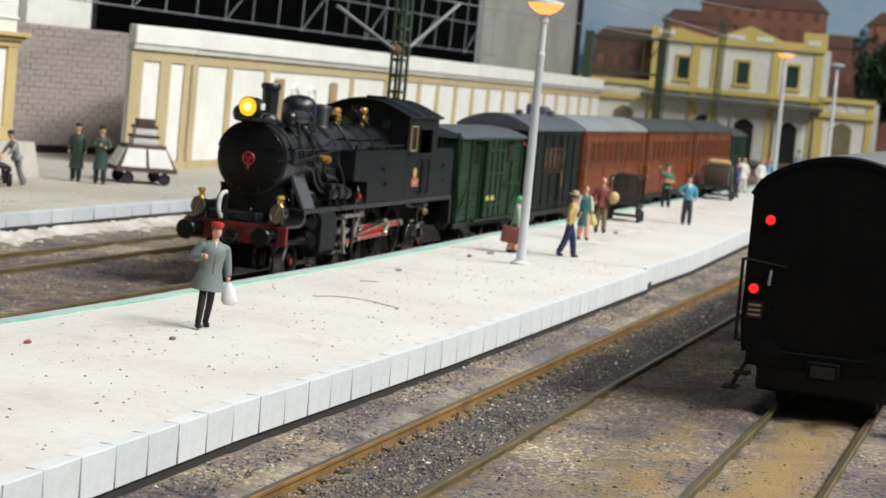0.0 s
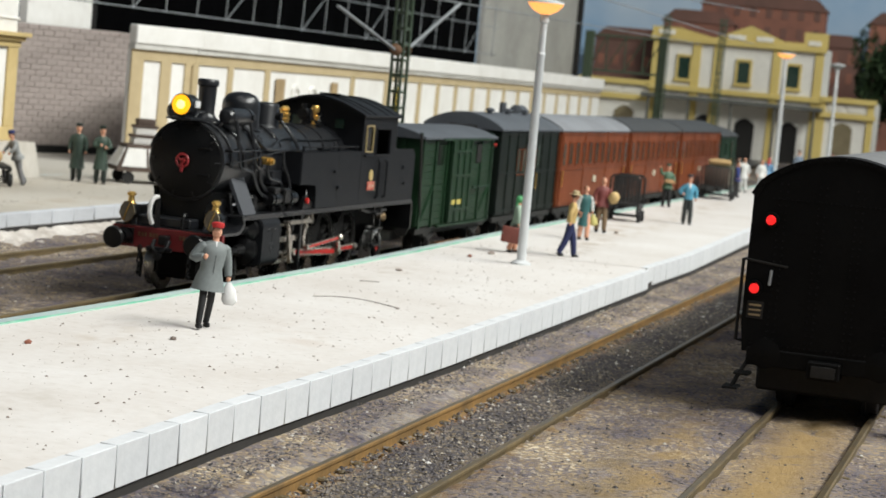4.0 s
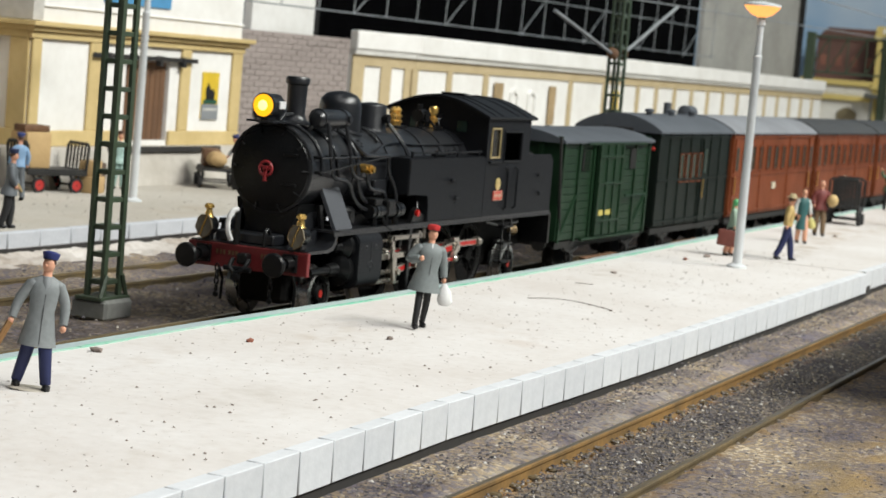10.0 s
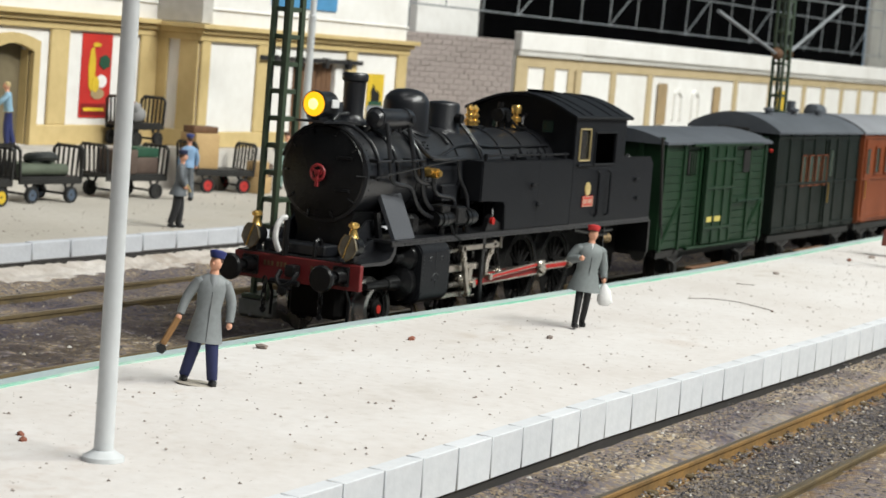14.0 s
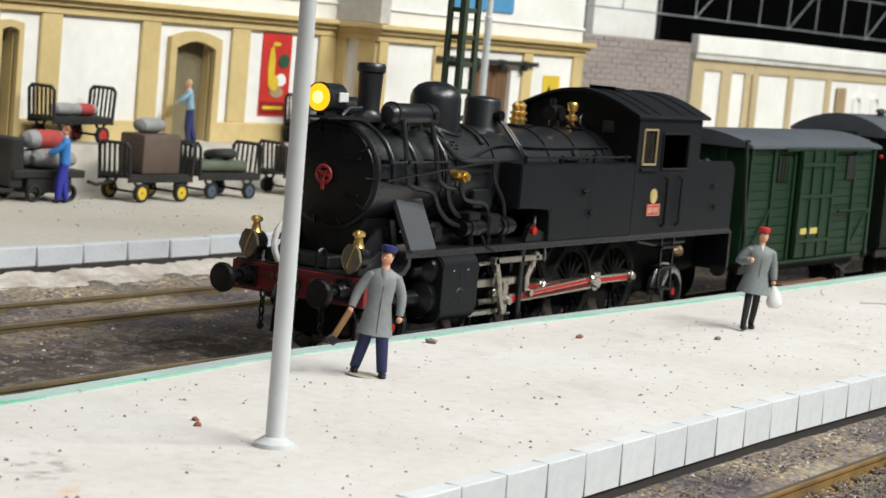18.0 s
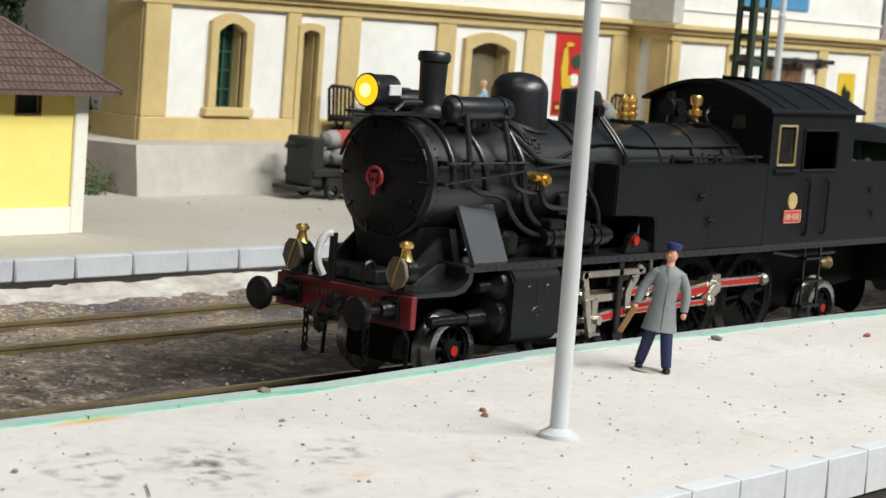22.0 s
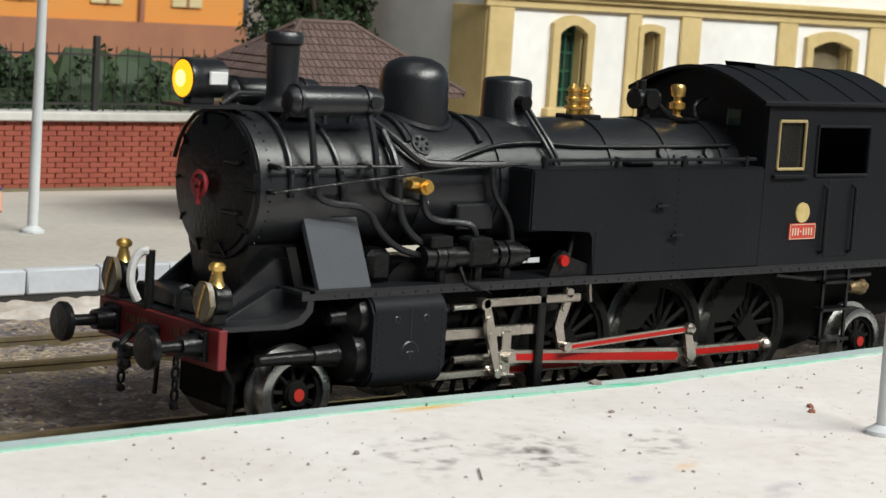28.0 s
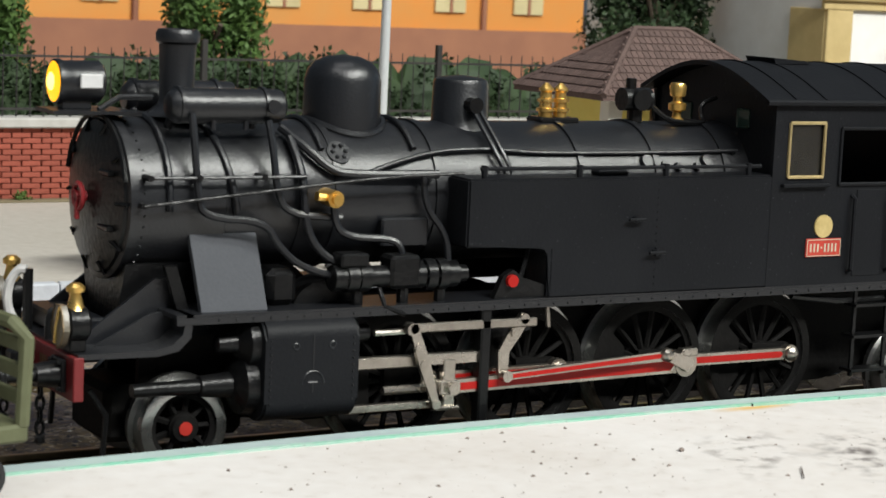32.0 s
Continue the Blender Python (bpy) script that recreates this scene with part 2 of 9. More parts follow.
def tube(bm, pts, r, n=6, mi=0, smooth=0):
    """A pipe along the points; smooth: how often its corners are cut."""
    pts = [Vector(p) for p in pts]
    for _ in range(smooth):
        out = [pts[0]]
        for a, b in zip(pts, pts[1:]):
            out += [a.lerp(b, 0.25), a.lerp(b, 0.75)]
        pts = out + [pts[-1]]
    prev, u = None, None
    for k, p in enumerate(pts):
        d = (pts[min(k + 1, len(pts) - 1)] - pts[max(k - 1, 0)]).normalized()
        u = (d.orthogonal() if u is None else u - d * u.dot(d)).normalized()
        now = ring(bm, p, u, d.cross(u), r, n)
        if prev:
            bridge(bm, prev, now, mi)
        else:
            bm.faces.new(now[::-1]).material_index = mi
        prev = now
    bm.faces.new(prev).material_index = mi


def prism(bm, poly, axis, a, b, mi=0):
    """A polygon of 2D points, drawn along an axis from a to b. x: points are (y, z); y: (x, z); z: (x, y)."""
    def at(p, h):
        return {"x": (h, p[0], p[1]), "y": (p[0], h, p[1]), "z": (p[0], p[1], h)}[axis]
    lo, hi = [bm.verts.new(at(p, a)) for p in poly], [bm.verts.new(at(p, b)) for p in poly]
    bridge(bm, lo, hi, mi)
    bm.faces.new(lo[::-1]).material_index = mi
    bm.faces.new(hi).material_index = mi


def blob(bm, c, r, sx=1, sy=1, sz=1, sub=1, mi=0, rough=0.0, rnd=None):
    m = Matrix.Translation(c) @ Matrix.Diagonal((r * sx, r * sy, r * sz, 1))
    got = bmesh.ops.create_icosphere(bm, subdivisions=sub, radius=1, matrix=m)
    for v in got["verts"]:
        if rough:
            v.co += (v.co - Vector(c)) * (rnd or random).uniform(-rough, rough)
    for q in {q for v in got["verts"] for q in v.link_faces}:
        q.material_index = mi


def one(fn, *args, **kw):
    bm = B()
    fn(bm, *args, **kw)
    return bm


def loft(bm, rows, n=12, mi=0):
    """Stacked ellipses: rows of (z, half width, half depth, x shift, y shift)."""
    rings = []
    for z, a, b, dx, dy in rows:
        rings.append([bm.verts.new((dx + a * math.cos(TAU * k / n), dy + b * math.sin(TAU * k / n), z)) for k in range(n)])
    for p, q in zip(rings, rings[1:]):
        bridge(bm, p, q, mi)
    bm.faces.new(rings[0][::-1]).material_index = mi
    bm.faces.new(rings[-1]).material_index = mi


def pierced(bm, xs, zs, y0, y1, holes):
    """A flat wall in one piece over a grid of x and z lines; holes are (x0, x1, z0, z1) on those lines."""
    def solid(i, j):
        if not (0 <= i < len(xs) - 1 and 0 <= j < len(zs) - 1):
            return False
        cx, cz = (xs[i] + xs[i + 1]) / 2, (zs[j] + zs[j + 1]) / 2
        return not any(h[0] < cx < h[1] and h[2] < cz < h[3] for h in holes)
    f = [[[bm.verts.new((x, y, z)) for z in zs] for x in xs] for y in (y0, y1)]
    for i in range(len(xs) - 1):
        for j in range(len(zs) - 1):
            if not solid(i, j):
                continue
            for s_ in (0, 1):
                bm.faces.new((f[s_][i][j], f[s_][i + 1][j], f[s_][i + 1][j + 1], f[s_][i][j + 1]))
            for di, dj, a, b in ((0, -1, (i, j), (i + 1, j)), (0, 1, (i, j + 1), (i + 1, j + 1)), (-1, 0, (i, j), (i, j + 1)), (1, 0, (i + 1, j), (i + 1, j + 1))):
                if not solid(i + di, j + dj):
                    bm.faces.new((f[0][a[0]][a[1]], f[0][b[0]][b[1]], f[1][b[0]][b[1]], f[1][a[0]][a[1]]))
    for v in [v for v in bm.verts if not v.link_faces]:
        bm.verts.remove(v)


def limb(bm, pts, radii, n=8, mi=0):
    """A tapered, bent limb through the points, with rounded bends."""
    pts = [Vector(p) for p in pts]
    fine, rr = [], []
    m = len(pts) - 1
    for k in range(m * 3 + 1):
        t = k / 3
        i = min(int(t), m - 1)
        f = t - i
        a, b, c, d = pts[max(i - 1, 0)], pts[i], pts[i + 1], pts[min(i + 2, m)]
        fine.append(.5 * (2 * b + (c - a) * f + (2 * a - 5 * b + 4 * c - d) * f * f + (3 * b - a - 3 * c + d) * f ** 3))
        rr.append(radii[i] * (1 - f) + radii[i + 1] * f)
    prev, u = None, None
    for k, p in enumerate(fine):
        d = (fine[min(k + 1, len(fine) - 1)] - fine[max(k - 1, 0)]).normalized()
        u = (d.orthogonal() if u is None else u - d * u.dot(d)).normalized()
        now = ring(bm, p, u, d.cross(u), rr[k], n)
        if prev:
            bridge(bm, prev, now, mi)
        else:
            bm.faces.new(now[::-1]).material_index = mi
        prev = now
    bm.faces.new(prev).material_index = mi

# ---------------------------------------------------------------- ground, tracks and platforms
RAIL = -6.0            # top of all rails; platform tops are at 0
BED = -8.6
NEAR_T, LOCO_T, FAR_T, SIDE_T = -23.3, 81.8, 140.0, -72.5

M_ballast = gravel("ballast_earth", ((.035, .032, .036), (.1, .092, .104), (.185, .168, .18), (.175, .147, .122), (.27, .215, .145), (.45, .41, .35)), grain=1500, patch=30.0, bump=1.0)
tint(M_ballast, 42.0, (.66, .64, .78), (1.65, 1.54, 1.32))
for _st in ((900, -23.3, 3400, 24, 0, (.04, .04, .043), .85, 500, .3), (900, -15, 3400, 7, 0, (.32, .16, .045), .85, 300, .38), (900, -33, 3400, 5, 0, (.26, .15, .05), .8, 300, .42),
            (900, 82, 3400, 24, 0, (.06, .053, .053), .65, 500, .38), (330, -50, 160, 22, 5, (.24, .17, .08), .6, 140, .48), (235, -62, 120, 24, -8, (.34, .22, .08), .7, 140, .46), (300, -9, 260, 8, 2, (.42, .38, .33), .7, 200, .47),
            (300, -72.5, 420, 19, 0, (.37, .245, .1), .9, 160, .27), (250, -57, 240, 13, 3, (.38, .25, .1), .8, 140, .38), (265, -50, 150, 20, 4, (.23, .165, .085), .7, 110, .46), (215, -42, 60, 9, 6, (.5, .3, .08), .75, 180, .45), (420, -8, 400, 9, 0, (.2, .18, .22), .7, 120, .44), (205, -16, 60, 5, 0, (.6, .22, .04), .8, 300, .44), (200, 106, 800, 64, 0, (.05, .036, .028), .8, 300, .36)):
    stain(M_ballast, *_st)
M_plaster = mat("platform_plaster", (0.67, 0.645, 0.63), 0.88, second=(0.57, 0.53, 0.5), scale=30, grain=420, bump=0.3, bump_scale=300)
for _st in ((112, 36.5, 30, 15, 55, (.12, .105, .1), .9, 330, .48), (99, 41, 30, 14, 50, (.14, .12, .11), .85, 330, .5), (129, 34, 26, 10, 50, (.18, .15, .14), .8, 300, .5),
            (112.6, 22.6, 16, 5, 20, (.34, .32, .37), .8, 200, .44), (125, 11.8, 14, 5, 12, (.36, .34, .38), .8, 200, .44), (116, 60.6, 15, 3.2, 3, (.62, .38, .1), .95, 240, .3), (112.9, 36.6, 5.5, 2.6, 50, (.1, .085, .08), .95, 500, .25), (109.6, 39.2, 4.5, 2.6, 40, (.3, .28, .27), .8, 400, .3), (123.4, 24.6, 7, 3, 25, (.66, .42, .24), .7, 400, .38),
            (227.3, 22.3, 46, 10, 15, (.42, .38, .33), .55, 120, .42), (620, 31, 140, 16, 3, (.36, .3, .24), .55, 130, .46), (330, 20, 60, 14, 25, (.5, .42, .36), .5, 110, .45),
            (250, 52, 70, 9, 3, (.46, .4, .34), .5, 120, .46), (300, 45, 50, 12, 10, (.45, .38, .31), .5, 120, .46), (470, 48, 90, 14, 5, (.42, .36, .3), .5, 130, .47),
            (520, 190, 260, 20, 0, (.45, .37, .27), .5, 70, .45), (640, 225, 220, 40, 0, (.46, .4, .32), .5, 60, .45), (180, 12, 40, 8, 8, (.5, .45, .4), .5, 150, .46), (720, 40, 260, 34, 3, (.4, .31, .22), .6, 130, .46), (900, 45, 300, 34, 3, (.38, .3, .22), .55, 120, .46), (145, 24, 70, 22, 30, (.5, .42, .37), .5, 300, .5), (200, 46, 60, 14, 10, (.52, .44, .38), .5, 300, .5), (300, 120, 1400, 600, 0, (.26, .2, .16), .75, 900, .655), (300, 120, 1400, 600, 0, (.5, .46, .42), .6, 420, .6)):
    stain(M_plaster, *_st)
M_court = mat("sandy_forecourt", (0.5, 0.468, 0.42), 0.92, second=(0.4, 0.365, 0.315), scale=14, grain=420, bump=0.5, bump_scale=420)
for _st in ((520, 190, 260, 20, 0, (.36, .28, .2), .5, 70, .45), (640, 225, 220, 40, 0, (.36, .3, .23), .5, 60, .45), (450, 215, 900, 90, 0, (.24, .19, .15), .6, 700, .62), (660, 252, 130, 3, -3, (.42, .56, .6), .7, 60, .3), (540, 252, 130, 2.5, 4, (.44, .55, .57), .6, 60, .35)):
    stain(M_court, *_st)
M_kerb = mat("painted_kerb", (0.65, 0.662, 0.685), 0.8, second=(0.555, 0.57, 0.595), scale=160, grain=700, bump=0.2, per=0.04)
M_green = mat("mint_paint", (0.11, 0.47, 0.31), 0.65, second=(0.42, 0.55, 0.49), scale=70, grain=900)
M_edge = mat("grey_edge_strip", (0.34, 0.4, 0.425), 0.75, second=(0.42, 0.54, 0.5), scale=40, grain=600)
M_rust = mat("rusty_rail", (0.066, 0.05, 0.027), 0.75, second=(0.15, 0.105, 0.045), scale=120, grain=900, bump=0.3)
M_rustnear = mat("orange_rusty_rail", (0.13, 0.078, 0.028), 0.75, second=(0.28, 0.155, 0.045), scale=120, grain=900, bump=0.3)
M_railtop = mat("worn_rail_head", (0.2, 0.17, 0.13), 0.38, 0.75, second=(0.3, 0.22, 0.12), scale=150, grain=900)
M_stone = mat("ballast_stone", (0.2, 0.185, 0.19), 0.95, second=(0.34, 0.3, 0.25), scale=60, grain=900)
_nt = M_stone.node_tree
_geo, _ramp = _nt.nodes.new("ShaderNodeNewGeometry"), _nt.nodes.new("ShaderNodeValToRGB")
for _p, _c in ((0.0, (.032, .029, .032, 1)), (.45, (.1, .091, .098, 1)), (.75, (.2, .175, .155, 1)), (.93, (.27, .22, .15, 1)), (1.0, (.58, .56, .53, 1))):
    _e = _ramp.color_ramp.elements[0] if _p == 0 else _ramp.color_ramp.elements[-1] if _p == 1 else _ramp.color_ramp.elements.new(_p)
    _e.position, _e.color = _p, _c
_nt.links.new(_geo.outputs["Random Per Island"], _ramp.inputs["Fac"])
_nt.links.new(_ramp.outputs["Color"], _nt.nodes["Principled BSDF"].inputs["Base Color"])
# Near black: painted shade of the gaps under the kerbs, also the dock's dark timber.
M_dark = mat("gap_shade_and_timber", (0.03, 0.027, 0.025), 0.95, grain=500)

rnd = random.Random(5)


def ground():
    """One uneven sheet under everything; finer along the tracks that the camera sees close by."""
    bm = B()
    xs = [-3200, -1600, -700, -300, -120] + [-60 + 3.5 * k for k in range(206)] + [720 + 14 * k for k in range(1, 60)] + [1700, 2100, 2700, 4200]
    ys = [-2400, -1200, -500, -220, -130] + [-112 + 3.5 * k for k in range(33)] + [30, 60] + [64 + 4 * k for k in range(29)] + [230, 320, 600, 1300, 2600]
    rows = []
    for x in xs:
        row = []
        for y in ys:
            z = BED
            near = any(abs(y - c) < 8.2 for c in (NEAR_T, LOCO_T, FAR_T, SIDE_T))
            calm = .25 if -7 < y < 4 else 1
            z += calm * (0.9 * noise.noise((x * 0.12, y * 0.12, 1)) + 0.5 * noise.noise((x * 0.45, y * 0.45, 4))) + (0.5 if near else 0)
            if -62 < y < -31:
                z += 1.4
            elif y <= -62:
                z += .8
            if -14 < y < 6:
                z += 2.3 * min(1, (y + 14) / 12) - (.8 if y > -4 else 0)
            if 64 < y < 172:
                z += .8
            if 160 < y < 175:
                z += .7
            row.append(bm.verts.new((x, y, z)))
        rows.append(row)
    for a, b in zip(rows, rows[1:]):
        for k in range(len(ys) - 1):
            bm.faces.new((a[k], b[k], b[k + 1], a[k + 1]))
    ob = part("ground", bm, M_ballast, smooth=60)
    return tagged(ob, "uneven purple grey and ochre ballast bed", "ground", kind="structure")


ground()


def loose_stones():
    """Ballast and crumbs, too many to count."""
    bm = B()
    r = random.Random(11)

    def pebble(x, y, z, s):
        vs = [bm.verts.new((x + s * px * r.uniform(.6, 1.2), y + s * py * r.uniform(.6, 1.2), z + s * pz * r.uniform(.5, 1))) for px, py, pz in ((1, 0, 0), (0, 1, 0), (-1, 0, 0), (0, -1, 0), (0.2, 0.1, 0.8))]
        for k in range(4):
            bm.faces.new((vs[k], vs[(k + 1) % 4], vs[4]))
    for _ in range(22000):
        x = 150 + 650 * r.random() ** 1.5
        y = r.choice((r.uniform(-32, -14), r.uniform(-110, -1), r.uniform(-12, -2)))
        lift = 1.6 if -62 < y < -31 else 1.0 if y < -62 else 2.0 if y > -9 else .2
        pebble(x, y, BED + lift + r.uniform(0, .5), 0.14 + .36 * r.random() ** 2.5)
    for _ in range(9000):
        x = 150 + 420 * r.random() ** 1.3
        pebble(x, r.uniform(-31.5, -15), BED + .7 + r.uniform(0, .4), 0.16 + .34 * r.random() ** 2)
    for _ in range(12000):
        x = 20 + 560 * r.random() ** 1.2
        y = r.uniform(68, 171)
        pebble(x, y, BED + 0.9 + r.uniform(0, .5), 0.15 + .42 * r.random() ** 2.5)
    ob = part("ballast_stones", bm, M_stone, smooth=None)
    return tagged(ob, "loose grey and tan ballast stones between the rails", "ballast", kind="stuff")


loose_stones()


CHAIR = mesh_of("rail_chair", one(box, -.8, -1.7, BED - .5, .8, 1.7, BED + .95, .25), M_rust)


def rail(y, x0, x1, name):
    bm = B()
    z = RAIL
    prof = [(-1.1, BED - 1), (1.1, BED - 1), (1.1, BED + .35), (.35, BED + .6), (.35, z - .75), (.6, z - .55), (.6, z - .1), (.45, z), (-.45, z), (-.6, z - .1), (-.6, z - .55), (-.35, z - .75), (-.35, BED + .6), (-1.1, BED + .35)]
    prism(bm, [(y + a, b) for a, b in prof], "x", x0, x1)
    ob = part(name, bm, M_rustnear if 0 < y - NEAR_T < 10 else M_rust)
    part("running_surface", one(box, x0, y - .4, z, x1, y + .4, z + .06), M_railtop, ob, "worn running surface")
    if y in (NEAR_T + 8.85, SIDE_T - 8.85):
        for k in range(46):
            share("rail_chair", CHAIR, ob, mm(148 + 7.5 * k, y, 0))
    return tagged(ob, "rusty steel rail with a worn running surface", "rail", group="rails of the station tracks")


for yc, a, b in ((NEAR_T, -400, 2000), (LOCO_T, -500, 2000), (FAR_T, -500, 2000), (SIDE_T, -400, 2000)):
    for sgn in (-1, 1):
        rail(yc + sgn * 8.85, a, b, "rail")


def sleepers(yc, x0, x1, step, name):
    me = mesh_of("sleeper", one(box, -1.6, -15, BED - 1.6, 1.6, 15, BED - .05, 0.2), M_rust)
    x = x0
    while x < x1:
        ob = tagged(new("sleeper", me), "dark weathered sleeper under the rails", "sleeper", group="sleepers")
        ob.matrix_basis = mm(x, yc, 0)
        x += step


sleepers(SIDE_T, 150, 520, 7.5, "sleeper")

platform = thing("platform_island", "long pale plastered island platform with kerb stones and a mint green edge line", "platform", kind="structure")


def near_y(x):
    return float(np.interp(x, [-200, 170, 250, 360, 450, 564, 566, 640, 780, 1000], [0, -.8, .3, -1.5, -1.4, -1, .6, 0, 4, 10]))


def far_y(x):
    return float(np.interp(x, [0, 60, 108, 145, 156, 211, 296, 350, 470, 640, 780, 940, 1100], [62, 64.6, 65.3, 64.5, 64, 67.6, 66.6, 64.6, 63.2, 66.5, 68, 69, 70]))


def slab(x0, x1, name):
    bm = B()
    n = max(2, int((x1 - x0) / 12))
    m = 14
    g = []
    for i in range(n + 1):
        x = x0 + (x1 - x0) * i / n
        a, b = near_y(x) + 2.0, far_y(x) - 3.4
        g.append([bm.verts.new((x, a + (b - a) * j / m, 0.12 * noise.noise((x * .05, j * .6, 2)))) for j in range(m + 1)])
    for i in range(n):
        for j in range(m):
            bm.faces.new((g[i][j], g[i + 1][j], g[i + 1][j + 1], g[i][j + 1]))
    lo = [[bm.verts.new((v.co.x, v.co.y, -8)) for v in (row[0], row[-1])] for row in g]
    for i in range(n):
        bm.faces.new((g[i][0], lo[i][0], lo[i + 1][0], g[i + 1][0]))
        bm.faces.new((g[i][m], g[i + 1][m], lo[i + 1][1], lo[i][1]))
    for i in (0, n):
        bm.faces.new([*g[i], lo[i][1], lo[i][0]])
    return part(name, bm, M_plaster, platform)


slab(-150, 564.2, "deck")
slab(565.2, 1750, "deck")


def edge_strip(x0, x1):
    """The grey far edge with its hand-laid green line."""
    bm, bg = B(), B()
    xs = [x0 + 7 * k for k in range(int((x1 - x0) / 7) + 1)]
    for a, b in zip(xs, xs[1:]):
        for bmx, o0, o1, z1, mi in ((bm, -3.3, 0.0, 0.12, 0), (bg, -3.85 + .4 * noise.noise((a * .2, 0, 0)), -3.2 + .3 * noise.noise((a * .3, 7, 0)), 0.3 + .12 * noise.noise((a * .4, 3, 0)), 0)):
            v = [bmx.verts.new(p) for p in ((a, far_y(a) + o0, -7.8), (b, far_y(b) + o0, -7.8), (b, far_y(b) + o1, -7.8), (a, far_y(a) + o1, -7.8), (a, far_y(a) + o0, z1), (b, far_y(b) + o0, z1), (b, far_y(b) + o1, z1), (a, far_y(a) + o1, z1))]
            for q in ((4, 5, 6, 7), (0, 1, 5, 4), (2, 3, 7, 6)):
                bmx.faces.new([v[i] for i in q])
    for bmx in (bm, bg):
        bmesh.ops.remove_doubles(bmx, verts=bmx.verts, dist=0.01)
    part("edge_strip", bm, M_edge, platform, "grey painted edge strip")
    part("edge_line", bg, M_green, platform, "uneven mint green line along the edge")


edge_strip(-150, 1600)


def kerbs():
    variants = []
    for k in range(4):
        bm = B()
        box(bm, 0.17, 0, -5.55, 9.83, 2.6, 0.12 + .015 * k, 0.12)
        variants.append(mesh_of("kerb_stone", bm, M_kerb, 40))
    x, k = -100.0, 0
    while x < 1300:
        slope = math.degrees(math.atan2(near_y(x + 9.5) - near_y(x + .5), 9))
        share("kerb_stone", variants[rnd.randrange(4)], platform, mm(x, near_y(x) + rnd.uniform(-.03, .03), rnd.uniform(-.03, .02), 0, 0, slope))
        x += 10.0 if not 558 < x + 10 < 566 else 566.3 - x
    # Set-back sheet below the stones; its dark colour paints the shade of the gap.
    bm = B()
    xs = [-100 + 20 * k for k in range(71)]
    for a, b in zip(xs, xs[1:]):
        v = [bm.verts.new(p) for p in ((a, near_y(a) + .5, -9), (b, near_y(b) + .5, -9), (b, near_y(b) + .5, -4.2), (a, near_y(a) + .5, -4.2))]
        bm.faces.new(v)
    part("plinth", bm, M_dark, platform, "recessed sheet with the kerb's shade in its dark colour")


kerbs()

# ---- second platform, forecourt and loading dock
court = thing("platform_station", "wide pale station platform with a plastered edge wall", "platform", kind="structure")


def station_platform():
    bm = B()
    xs = [-600, -300] + [-100 + 25 * k for k in range(70)] + [1800, 2600]
    ys = [174.5, 185, 200, 220, 240, 252, 300, 420, 900]
    g = [[bm.verts.new((x, y, .15 * noise.noise((x * .03, y * .03, 3)))) for y in ys] for x in xs]
    for a, b in zip(g, g[1:]):
        for k in range(len(ys) - 1):
            bm.faces.new((a[k], b[k], b[k + 1], a[k + 1]))
    lo = [bm.verts.new((x, 174.5, -9)) for x in xs]
    for k in range(len(xs) - 1):
        bm.faces.new((g[k][0], lo[k], lo[k + 1], g[k + 1][0]))
    part("deck", bm, M_court, court)
    me = mesh_of("kerb_stone", one(box, .15, 0, -4.0, 13.85, 2.6, .2, .3), mat("blue_grey_kerb", (.52, .535, .57), .85, second=(.43, .445, .48), scale=120, grain=600, bump=.3, per=.06), 40)
    for k in range(95):
        share("kerb_stone", me, court, mm(-60 + 14 * k, 173 + rnd.uniform(-.15, .15), rnd.uniform(-.1, .1)))
    bm = B()
    g = []
    m = 13
    for k in range(560):
        x = -100 + 1.9 * k
        w = 11 + 3.5 * noise.noise((x * .03, 0, 5))
        row = []
        for j in range(m + 1):
            f = j / m
            lump = 0 if j in (0, m) else 1.3 * noise.noise((x * .16, f * 4, 2)) + 1.0 * noise.noise((x * .4, f * 8, 8)) + .6 * noise.noise((x * .9, f * 16, 3))
            row.append(bm.verts.new((x, 174 - w * f - .7 * lump, -4.6 - 3.6 * f ** .8 + .8 * lump * (.3 + f))))
        g.append(row)
    for a, b in zip(g, g[1:]):
        for j in range(m):
            bm.faces.new((a[j], a[j + 1], b[j + 1], b[j]))
    rubble = mat("stained_whitewash", (.62, .585, .555), .95, second=(.3, .255, .215), scale=55, grain=420, amount=.5, bump=1.0, bump_scale=260)
    part("rubble_foot", bm, rubble, court, "rough whitewashed rubble foot of the edge wall")
    # Solid dark strip standing in for the shadow line beneath the kerb stones.
    part("kerb_gap_shade", one(box, -100, 173.4, -6, 1300, 174.4, -3.9), M_dark, court, "dark strip painting the shade under the kerb")


station_platform()
M_dock = mat("rough_plaster_wall", (.54, .51, .465), .9, second=(.4, .365, .32), scale=45, grain=300, bump=.9, bump_scale=180)


